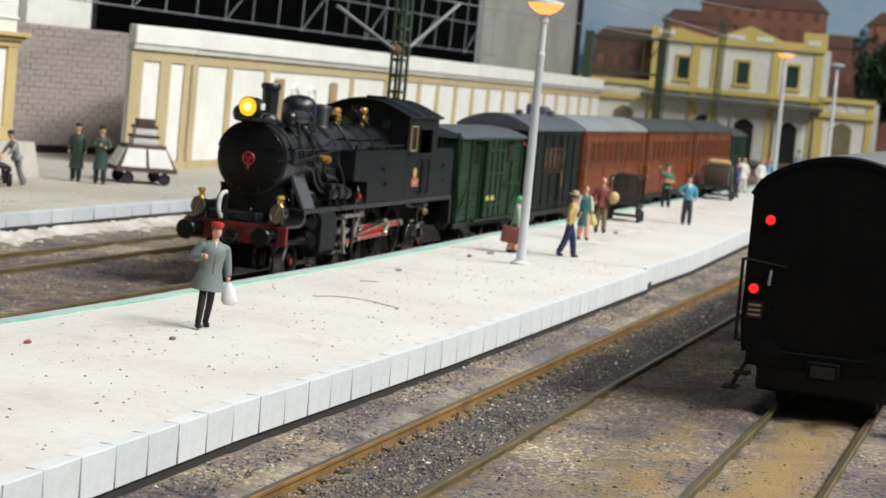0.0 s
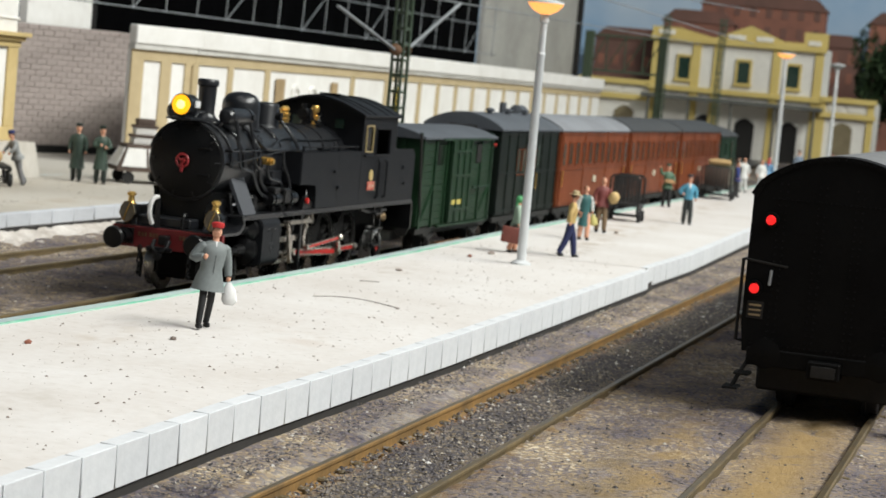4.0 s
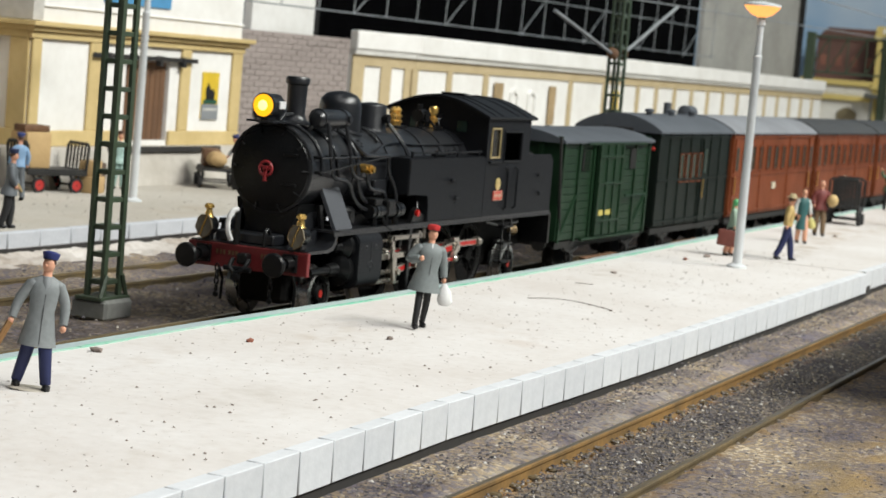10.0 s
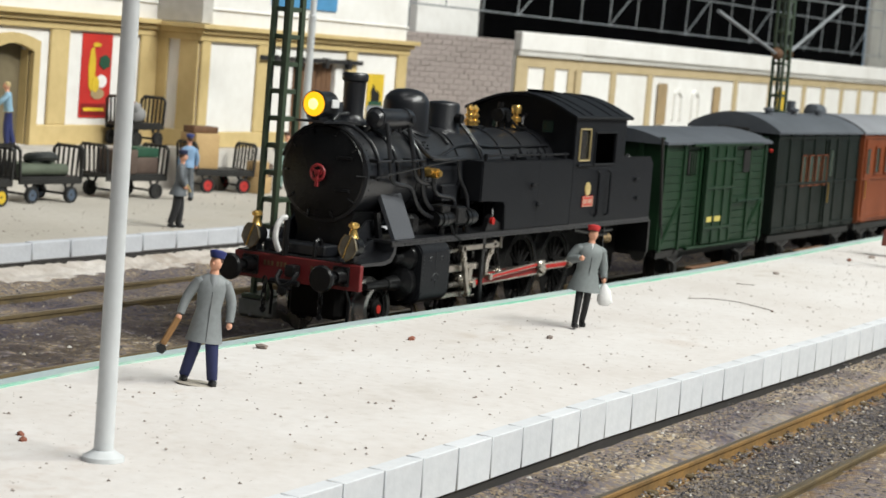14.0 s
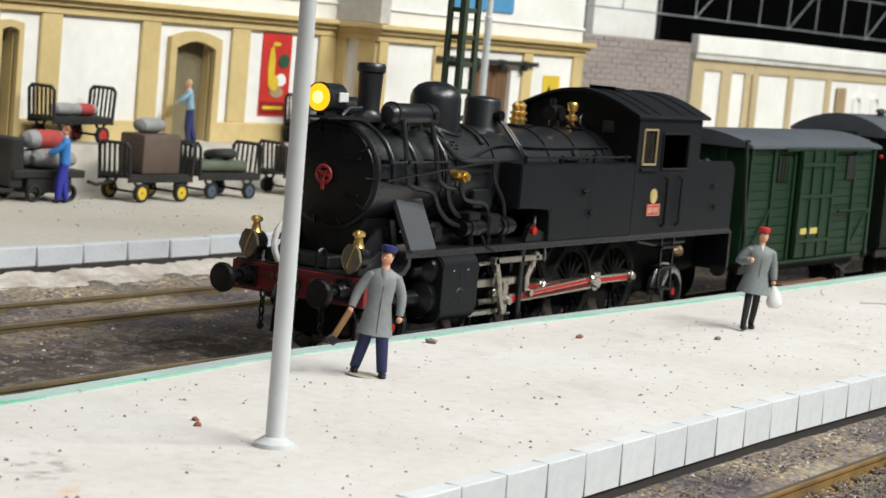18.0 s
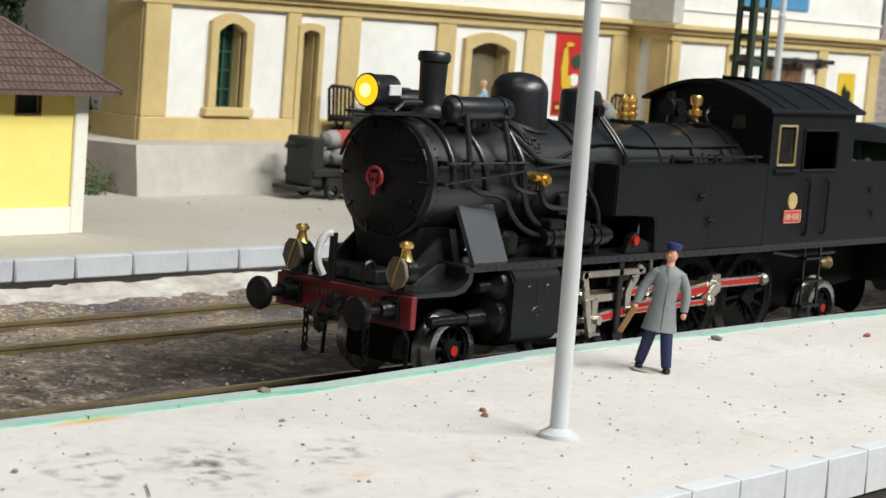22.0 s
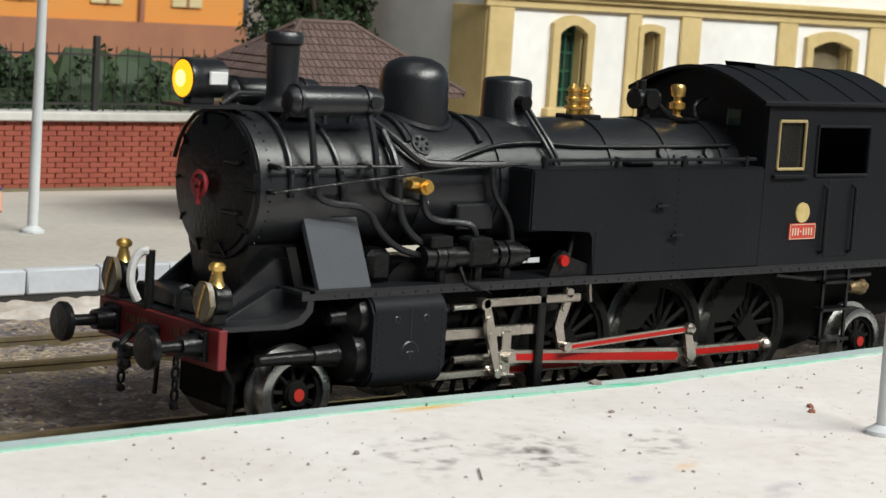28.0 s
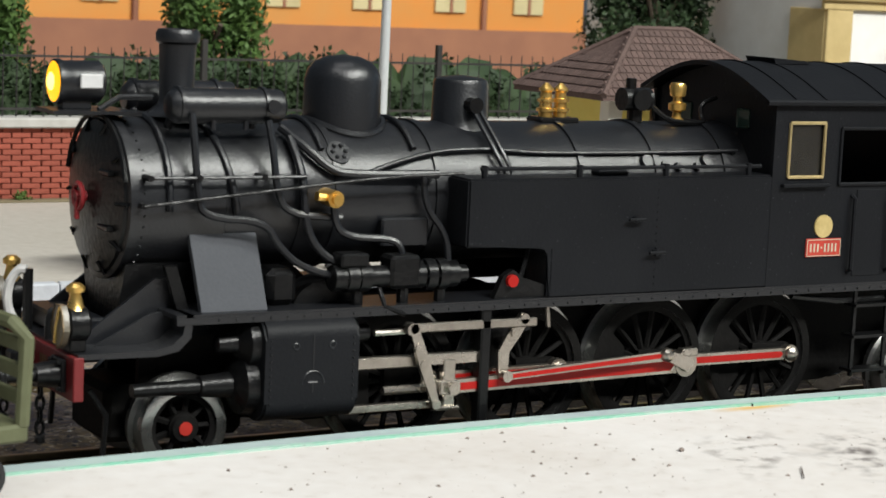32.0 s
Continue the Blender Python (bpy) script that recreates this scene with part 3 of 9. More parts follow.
def dock():
    bm = B()
    xs = [293, 297] + [305 + 9 * k for k in range(23)] + [511, 515.5, 516] + [524 + 9 * k for k in range(15)] + [659]
    prev = None
    for x in xs:
        yf, yt = (256, 257.5) if x < 515.8 else (246, 249)
        top = 12.5
        j = .5 * noise.noise((x * .1, 0, 9))
        rowv = [bm.verts.new(p) for p in ((x, yf + j, -.2), (x, (yf * .6 + yt * .4) + j, top * .45), (x, yt + j * .5, top), (x, 277, top - .6), (x, 330, top - .6), (x, 330, -.2))]
        if prev:
            for q in range(5):
                bm.faces.new((prev[q], rowv[q], rowv[q + 1], prev[q + 1]))
        else:
            bm.faces.new(rowv)
        prev = rowv
    bm.faces.new(prev[::-1])
    d = tagged(part("loading_dock", bm, M_dock, smooth=50), "raised rough plastered loading dock along the freight house", "loading dock", kind="structure")
    part("edge_timber", one(box, 553, 247.4, 10.9, 627, 249.6, 12.9, .2), M_dark, d, "dark timber edge")


dock()

# ---------------------------------------------------------------- buildings
M_white = mat("white_card_wall", (.8, .79, .77), .85, second=(.68, .66, .63), scale=40, grain=260, bump=.35, bump_scale=90)
M_cream = mat("ochre_paint", (.6, .46, .22), .75, second=(.48, .36, .16), scale=60, grain=400, bump=.3)
M_cream2 = mat("tan_trim", (.5, .4, .24), .75, second=(.42, .33, .19), scale=60, grain=400, bump=.2)
M_brown = mat("brown_plank_door", (.17, .085, .04), .7, second=(.1, .05, .025), scale=60, grain=300, bump=.4, stretch=(6, 6, .6))
M_taupe = mat("taupe_door", (.19, .155, .09), .8, second=(.13, .105, .06), scale=60, grain=300, bump=.2)
M_iron = mat("dark_iron", (.025, .025, .027), .5, .3, second=(.05, .045, .04), grain=900, bump=.1)
M_glassdark = mat("dark_window_glass", (.012, .03, .022), .12, second=(.03, .05, .04), grain=200, bump=.05)
M_greenframe = mat("green_window_frame", (.02, .09, .05), .5, grain=500)
M_greywall = mat("grey_shaded_wall", (.62, .61, .58), .9, second=(.4, .38, .35), scale=25, grain=300, bump=.3)
M_brickgrey = mat("grey_brick", (.345, .295, .275), .9, second=(.285, .242, .226), scale=30, grain=500, bump=.4, per=.04)
M_mortar = mat("mortar", (.32, .275, .255), .95, second=(.27, .23, .215), grain=500)
M_brickred = mat("red_brick", (.36, .09, .055), .85, second=(.25, .055, .035), scale=50, grain=500, bump=.4, per=.12)
M_red = mat("poster_red", (.55, .035, .025), .5, second=(.4, .02, .02), grain=300)
M_crimson = mat("poster_crimson", (.25, .015, .015), .5, grain=300)
M_yellow = mat("poster_yellow", (.8, .55, .04), .5, grain=300)
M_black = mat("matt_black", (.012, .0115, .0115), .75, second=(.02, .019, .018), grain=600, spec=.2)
M_cloth = mat("printed_tan", (.42, .3, .16), .6, grain=400)
M_blue = mat("blue_sign", (.09, .3, .55), .5, grain=300)
M_silver = mat("grey_steel_paint", (.33, .35, .37), .5, .3, second=(.22, .23, .24), grain=900)


def arch_poly(x0, x1, z0, z1, rise, n=6):
    """Outline of an opening with a flat segmental arch."""
    pts = [(x0, z0), (x1, z0), (x1, z1 - rise)]
    for k in range(1, n):
        a = k / n
        pts.append((x1 + (x0 - x1) * a, z1 - rise + rise * math.sin(math.pi * a)))
    return pts + [(x0, z1 - rise)]


def surround(bm, x0, x1, z0, z1, rise, w, y0, y1, mi=0, sill=False):
    """A raised frame round an opening, as one band."""
    inner, outer = arch_poly(x0, x1, z0, z1, rise), arch_poly(x0 - w, x1 + w, z0, z1 + w, rise)
    n = len(inner)
    vs = [[bm.verts.new((p[0], y, p[1])) for p in poly] for poly in (inner, outer) for y in (y0, y1)]
    for k in range(1, n):
        j = (k + 1) % n
        for a, b in ((vs[0], vs[2]), (vs[2], vs[3]), (vs[3], vs[1]), (vs[1], vs[0])):
            bm.faces.new((a[k], a[j], b[j], b[k])).material_index = mi


FY = 276.0     # front of the long wing
FB = 259.3     # front of the bay that stands forward
BX = 520.3     # where the bay begins


def freight_house():
    h = thing("freight_house", "long white freight house with ochre pilasters, cornice and arched openings", "building")
    holes = [(334.4, 344.4, 20.5, 43), (366, 372.3, 12, 43), (438.2, 456.3, 12, 42.5)]
    bm = B()
    pierced(bm, sorted({310, BX, *[q for o in holes for q in o[:2]]}), sorted({8, 76, *[q for o in holes for q in o[2:]]}), FY, FY + 5, holes)
    part("front_wall", bm, M_white, h)
    bm = B()
    pierced(bm, [BX, 578, 607.3, 658.4], [8, 14, 41.5, 76], FB, FB + 5, [(578, 607.3, 14, 41.5)])
    part("front_wall", bm, M_white, h)
    part("bay_wall", one(box, BX, FB + 5, 8, BX + 4, FY, 76), M_white, h)
    part("end_wall", one(box, 310, FY + 5, 8, 314, FY + 110, 76), M_white, h)
    part("end_wall", one(box, 654.4, FB + 5, 8, 658.4, FY + 40, 76), M_white, h)
    # Added black sheet: the darkness of the rooms is painted, no room is built.
    part("interior_shade_sheet", one(box, 316, FY + 24, 8, 652, FY + 28, 76), M_black, h, "black sheet standing in for the unlit interior")
    part("roof", one(box, 309, FY, 76, BX, FY + 112, 78), M_greywall, h)
    part("roof", one(box, BX, FB, 76, 659, FY + 112, 78), M_greywall, h)
    # plinth bands and pilasters
    for a, b in ((309.0, 365.6), (374.4, 435.0), (459.4, BX)):
        part("plinth", one(box, a, FY - 1.3, 11.7, b, FY, 18.0, .3), M_cream, h, "ochre plinth band")
    for a, b in ((BX - 1.2, 577.6), (607.7, 659)):
        part("plinth", one(box, a, FB - 1.3, 12.2, b, FB, 17.4, .3), M_cream, h, "ochre plinth band")
    part("plinth", one(box, BX - 1.3, FB, 12.2, BX, FY - 1.3, 17.6, .2), M_cream, h, "ochre plinth band")
    part("plinth", one(box, 308.8, FY, 11.7, 310, FY + 108, 18.0, .2), M_cream, h, "ochre plinth band")
    for a, b in ((309.2, 317.9), (360.1, 365.4), (381.2, 389.4), (422.7, 431.1), (464.8, 473.7), (510.6, BX)):
        part("pilaster", one(box, a, FY - 1.1, 18.0, b, FY, 46.9, .25), M_cream, h, "ochre pilaster")
    for a, b in ((BX, 525.4), (553.8, 561.6), (614, 620.6), (651.6, 658.8)):
        part("pilaster", one(box, a, FB - 1.1, 17.4, b, FB, 46.6, .25), M_cream, h, "ochre pilaster")
    for a, b in ((FB, 266.5), (270.9, FY - 1.1)):
        part("pilaster", one(box, BX - 1.0, a, 17.6, BX, b, 46.6, .2), M_cream, h, "ochre pilaster")
    part("pilaster", one(box, 309.0, FY, 18.0, 310.0, FY + 14, 46.9, .2), M_cream, h, "ochre pilaster")
    for z, hh, o in ((46.8, 2.3, 1.4), (49.1, 1.6, 2.6), (50.7, 1.6, 4.2)):
        part("cornice", one(box, 309 - o, FY - o, z, BX - o, FY, z + hh, .2), M_cream, h, "ochre moulded cornice")
        part("cornice", one(box, BX - o, FB - o, z - .3, 658.4 + o, FB, z + hh - .3, .2), M_cream, h, "ochre moulded cornice")
        part("cornice", one(box, BX - o, FB, z - .3, BX, FY, z + hh - .3, .2), M_cream, h, "ochre moulded cornice")
    part("upper_pier", one(box, BX - .8, FB - .8, 52.3, BX + 5, FY, 76), M_greywall, h, "grey upper pier")
    part("upper_pier", one(box, 330, FY - .8, 52.3, 338, FY, 76), M_greywall, h, "grey upper pier")
    part("ledge", one(box, BX + 5.2, FB - .7, 56.6, 659, FB, 57.4, .2), M_white, h)
    part("ledge", one(box, 339, FY - .7, 57.2, BX - 1, FY, 58.0, .2), M_white, h)
    # window with green casement
    w = part("window", one(surround, 334.4, 344.4, 20.5, 43, 2.4, 2.6, FY - 1.6, FY + .6), M_cream, h, "arched ochre window surround")
    part("reveal", one(box, 344.0, FY + .6, 20.5, 344.4, FY + 4.9, 41.5), M_cream, w)
    part("sill", one(box, 330.6, FY - 2.4, 18.3, 348, FY + 1, 20.7, .3), M_cream, w)
    part("pane", one(box, 334.5, FY + 4, 20.6, 344.4, FY + 4.3, 43.4), M_glassdark, w)
    for x in (334.5, 337.4, 340.4, 343.4):
        part("glazing_bar", one(box, x, FY + 3.3, 20.6, x + .7, FY + 4, 43.4), M_greenframe, w)
    for z in (25, 30, 35, 40):
        part("glazing_bar", one(box, 334.5, FY + 3.4, z, 344.4, FY + 4, z + .6), M_greenframe, w)
    # doors
    d = part("door", one(box, 366, FY + 3.4, 12, 372.3, FY + 4.2, 43), M_taupe, h, "narrow taupe door")
    part("door_frame", one(surround, 366, 372.3, 12, 42.4, .8, 1.9, FY - 1.5, FY + .4), M_cream, d)
    part("reveal", one(box, 371.9, FY + .4, 12, 372.3, FY + 3.4, 41.5), M_cream, d)
    d = part("door", one(box, 438.2, FY + 3.2, 12, 456.3, FY + 4.2, 42.5), M_taupe, h, "wide arched taupe door")
    part("door_frame", one(surround, 438.2, 456.3, 12, 42.0, 2.2, 3.0, FY - 1.6, FY + .4), M_cream, d)
    part("reveal", one(box, 455.9, FY + .4, 12, 456.3, FY + 3.2, 40), M_cream, d)
    d = part("sliding_door", one(box, 578.2, FB + 2.0, 14, 607.2, FB + 2.6, 41.5), M_brown, h, "brown plank sliding door")
    for k in range(8):
        part("plank", one(box, 578.2 + 3.62 * k, FB + 1.4, 14, 581.6 + 3.62 * k, FB + 2.0, 41.5, .15), M_brown, d)
    part("door_track", one(box, 554.4, FB - 2.6, 41.7, 622.6, FB - 1.2, 43.3, .2), M_iron, d)
    for x in (562, 578, 596, 612):
        part("door_hanger", one(box, x, FB - 2.9, 40.0, x + 2, FB - .8, 43.6, .1), M_iron, d)
    part("wall_sign", one(box, 561, FB - .7, 60, 604, FB, 72, .1), M_blue, h, "blank blue sign board")
    return h


freight_house()


def poster(name, x0, x1, z0, z1, y, back, marks, label):
    """A printed sheet; marks are rounded patches of print, in shares of its width and height."""
    p = thing(name, label, "poster", mm(x0, y, z0))
    w, hh = x1 - x0, z1 - z0
    part("sheet", one(box, 0, -.35, 0, w, 0, hh), back, p)
    for k, (a, b, c, d, m, n) in enumerate(marks):
        bm = B()
        cx, cz, rx, rz = (a + c) / 2 * w, (b + d) / 2 * hh, (c - a) / 2 * w, (d - b) / 2 * hh
        sides = n or 4
        ph = math.pi / 4 if sides == 4 else .4
        q = 1.414 if sides == 4 else 1.0
        prism(bm, [(cx + q * rx * math.cos(ph + TAU * j / sides), cz + q * rz * math.sin(ph + TAU * j / sides)) for j in range(sides)], "y", -.5 - .03 * k, -.36 - .03 * k)
        part("print", bm, m, p)
    return p


poster("poster_red", 481, 496.2, 20.2, 46.2, FY, M_red, [(.04, .03, .96, .17, M_crimson, 4), (.12, .08, .8, .12, M_yellow, 4), (.22, .3, .46, .86, M_yellow, 7), (.32, .22, .8, .36, M_cloth, 8), (.5, .36, .86, .52, M_white, 8), (.55, .58, .95, .76, M_greenframe, 6), (.3, .84, .62, .9, M_yellow, 5), (.34, .3, .6, .5, M_yellow, 7)], "large red advertising poster with yellow shapes on the white wall")
poster("poster_yellow", 630.7, 643, 21.5, 38.9, FB, M_yellow, [(.2, .36, .52, .78, M_black, 5), (.42, .36, .78, .66, M_black, 6), (.1, .34, .9, .42, M_greenframe, 4), (0, 0, 1, .33, M_silver, 4), (.1, .2, .9, .24, M_greywall, 4)], "yellow poster with dark shapes and a grey foot")


def brick_wall():
    """Leaning grey brick wall behind the station platform."""
    a, b = Vector((790, 330, 0)), Vector((870, 303.7, 0))
    length = (b - a).length
    ang = math.degrees(math.atan2(b.y - a.y, b.x - a.x))
    w = tagged(part("wall_brick", one(box, 0, .42, -1, length, 6, 57), M_mortar, at=mm(a.x, a.y, 0, 0, 0, ang)), "tall grey brick wall with worn mortar", "wall", kind="structure")
    r = random.Random(3)
    variants = [mesh_of("brick", one(box, .15, 0, .12, 6.2, 1.4, 2.32 + .06 * k, .15), M_brickgrey) for k in range(3)]
    row = 0
    z = 3.5
    while z < 56:
        x = -3.2 if row % 2 else 0
        while x < length - 3:
            if x >= 0:
                share("brick", variants[r.randrange(3)], w, mm(x, r.uniform(.0, .25), z))
            x += 6.4
        z += 2.55
        row += 1
    part("foot", one(box, 0, .2, -1, length, 2, 3.4), M_black, w, "dark foot of the wall")


brick_wall()


def white_hall():
    h = thing("train_hall_side_building", "long low white building with tan strips and deep cornice", "building")
    x0, x1, y = 808, 1640, 253
    part("wall", one(box, x0, y, 0, x1, y + 13, 50), M_white, h)
    part("base_band", one(box, x0 - .6, y - .8, 0, x1, y, 3.6), M_cream2, h)
    part("head_band", one(box, x0 - .6, y - .8, 45.5, x1, y, 50), M_cream2, h)
    xs = [806, 846, 892, 1016, 1074, 1137]
    x = 1175
    while x < 1630:
        xs.append(x)
        x += 39
    for k, x in enumerate(xs):
        part("pilaster", one(box, x - .6, y - .9, 3.6, x + 5.4, y, 45.5, .1), M_cream2, h)
    part("cornice", one(box, x0 - 1.6, y - 2.2, 50, x1, y, 52.2, .2), M_greywall, h)
    part("cornice", one(box, x0 - .4, y - 3.4, 52.2, x1, y + 13, 60.5, .5), M_white, h, "deep white cornice")
    # flank towards the platform end, running back at a slant
    f = mm(x0, y, 0, 0, 0, 67)
    part("flank_wall", one(box, 0, .2, 0, 2, 37, 50), M_white, h, "white end wall", f)
    for a, b, z0, z1 in ((.3, 6, 3.6, 45.5), (14, 20, 3.6, 45.5), (30, 37, 3.6, 45.5), (.3, 37, 45.5, 50), (.3, 37, 0, 3.6)):
        part("flank_strip", one(box, -.8, a, z0, 0, b, z1), M_cream2, h, "", f)
    part("flank_cornice", one(box, -2.2, -1.2, 50, 2, 37, 52.4, .2), M_greywall, h, "grey moulding", f)
    part("flank_cornice", one(box, -3.0, -1.6, 52.4, 2, 37, 60.3, .4), M_white, h, "deep white cornice", f)
    for x, wd, m in ((905, 12, M_cloth), (984, 10, M_cloth), (1090, 12, M_yellow)):
        part("poster", one(box, x, y - 1.2, 22, x + wd, y - .85, 42), m, h, "small faded poster")
    for x in (930, 955):
        w = part("window", one(surround, x, x + 8, 24, 38, 2, 1.6, y - 1.2, y + .2), M_white, h, "small white arched blind window")
    return h


white_hall()


def train_hall():
    """Dark glazed hall roof with grey lattice girders above the side building."""
    h = thing("train_hall", "dark glazed train hall with grey lattice steelwork above the side building", "train hall")
    M_endwall = mat("weathered_end_wall", (.42, .41, .38), .9, second=(.28, .27, .25), scale=18, grain=200, bump=.3)
    # Opaque sheet; the dark of the unlit hall behind is put into its black.
    part("dark_glazing", one(box, 878, 340, 50, 1563, 344, 204), mat("glazing_with_hall_shade", (.001, .001, .0012), .8, grain=200, bump=0, spec=.02), h, "glazed hall front with the unlit hall's darkness painted black")
    part("white_end_panel", one(box, 1566, 336, 61, 1890, 340, 212), M_endwall, h, "grey end wall of the hall")
    part("white_panel", one(box, 809, 336, 56.2, 874, 340, 138), M_white, h, "white panel beside the glazing")
    part("post", one(box, 873, 335.6, 55.6, 877.6, 340, 160), M_black, h)
    part("corner_post", one(box, 1890, 332, 61, 1899, 340, 212), M_black, h)
    bm = B()
    z0, z1 = 68.0, 88.0
    y = 292
    for z in (z0, z1, 108):
        tube(bm, [(690, y, z), (1450, y, z + 2)], .36, 5)
    x = 752
    k = 0
    while x < 1440:
        tube(bm, [(x, y, z0), (x + 3, y, 108)], .28, 5)
        if k % 3 == 2:
            tube(bm, [(x, y, z0), (x + 34, y, z1)], .28, 5)
        x += 36
        k += 1
    part("lattice_girder", bm, M_silver, h, "grey lattice girder")
    return h


train_hall()


def hut():
    h = thing("platform_hut", "small yellow station hut with brown hipped tile roof", "hut")
    x0, x1, y0, y1 = 191.5, 230.5, 203, 225
    M_hy = mat("bright_yellow_wall", (.9, .78, .24), .7, second=(.86, .7, .17), scale=30, grain=500, bump=.15)
    M_hw = mat("ivory_trim", (.85, .83, .75), .7, second=(.78, .75, .66), scale=60, grain=500)
    M_tile = mat("brown_roof_tile", (.085, .052, .045), .85, second=(.135, .088, .076), scale=60, grain=900, bump=.8, per=.16)
    bm = B()
    pierced(bm, [x0, 201.8, 207.5, 213.8, 219.6, x1], [0, 24.2, 28.2, 30], y0, y0 + 1.5, [(201.8, 207.5, 24.2, 28.2), (213.8, 219.6, 24.2, 28.2)])
    part("wall", bm, M_hy, h)
    part("wall", one(box, x0, y0 + 1.5, 0, x0 + 1.5, y1, 30), M_hy, h)
    part("wall", one(box, x1 - 1.5, y0 + 1.5, 0, x1, y1, 30), M_hy, h)
    part("wall", one(box, x0, y1, 0, x1, y1 + 1.5, 30), M_hy, h)
    for x, w_ in ((201.8, 5.7), (213.8, 5.8)):
        w = part("window", one(box, x, y0 + .9, 24.2, x + w_, y0 + 1.2, 28.2), M_glassdark, h, "small dark window")
        bm = B()
        box(bm, x, y0 - .25, 23.8, x + w_, y0 + .5, 24.3)
        box(bm, x, y0 - .25, 28.1, x + w_, y0 + .5, 28.5)
        box(bm, x - .3, y0 - .25, 23.8, x, y0 + .5, 28.5)
        box(bm, x + w_, y0 - .25, 23.8, x + w_ + .3, y0 + .5, 28.5)
        part("window_frame", bm, M_brown, w)
    part("skirting", one(box, x0 - .3, y0 - .5, 0, x1 + .3, y0, 5.4, .1), M_hw, h, "ivory skirting")
    part("skirting", one(box, x0 - .5, 212, 0, x0, y1, 5.4, .1), M_hw, h, "ivory skirting")
    for x in (x0 - .6, x1 - 2.2):
        part("corner_pier", one(box, x, y0 - .7, 0, x + 3.4, y0 + 2.6, 28.6, .2), M_hw, h, "ivory corner pier")
    part("corner_pier", one(box, x0 - .6, y1 - 3, 0, x0 + 1, y1 + .5, 28.6, .2), M_hw, h, "ivory corner pier")
    d = part("door", one(box, x0 - .35, 205.8, 0, x0, 211.8, 21.5, .1), mat("grey_lilac_door", (.42, .41, .43), .8, second=(.36, .35, .37), grain=500), h, "plain grey door")
    # hipped roof with rows of tiles
    ov, zt, ze = 5.5, 42, 29.2
    cx0, cx1, cy = x0 + 13, x1 - 13, (y0 + y1) / 2
    e = [(x0 - ov, y0 - ov, ze), (x1 + ov, y0 - ov, ze), (x1 + ov, y1 + ov, ze), (x0 - ov, y1 + ov, ze)]
    rdg = [(cx0, cy, zt), (cx1, cy, zt)]
    bm = B()
    v = [bm.verts.new(p) for p in e] + [bm.verts.new(p) for p in rdg] + [bm.verts.new((p[0], p[1], ze - 1)) for p in e]
    for q in ((0, 1, 5, 4), (1, 2, 5), (2, 3, 4, 5), (3, 0, 4), (0, 6, 7, 1), (1, 7, 8, 2), (2, 8, 9, 3), (3, 9, 6, 0), (6, 9, 8, 7)):
        bm.faces.new([v[i] for i in q])
    roof = part("roof", bm, M_tile, h, "brown hipped roof of small tiles")
    tile = mesh_of("tile", one(box, -.68, -.1, -.05, .68, 1.9, .16, .06), M_tile)
    count = 0
    for (a, b, c, d2) in ((Vector(e[0]), Vector(e[1]), Vector(rdg[0]), Vector(rdg[1])), (Vector(e[3]), Vector(e[0]), Vector(rdg[0]), Vector(rdg[0]))):
        rows_n = 9
        for i in range(rows_n):
            l, rr = a.lerp(c, i / rows_n), b.lerp(d2, i / rows_n)
            n = int((rr - l).length / 1.45)
            up = ((c + d2) / 2 - (a + b) / 2)
            along = (b - a).normalized()
            up = (up - along * up.dot(along)).normalized()
            nrm = along.cross(up)
            for k in range(n):
                p = l.lerp(rr, (k + .5) / n) + nrm * .12
                m = Matrix((along, up, nrm)).transposed().to_4x4()
                m.translation = p * MM
                if count < 290:
                    share("tile", tile, roof, m)
                count += 1
    bm = B()
    for a, b in ((e[0], rdg[0]), (e[1], rdg[1]), (e[3], rdg[0]), (rdg[0], rdg[1])):
        tube(bm, [a, b], .75, 6)
    part("ridge_tiles", bm, M_tile, roof)
    return h


hut()


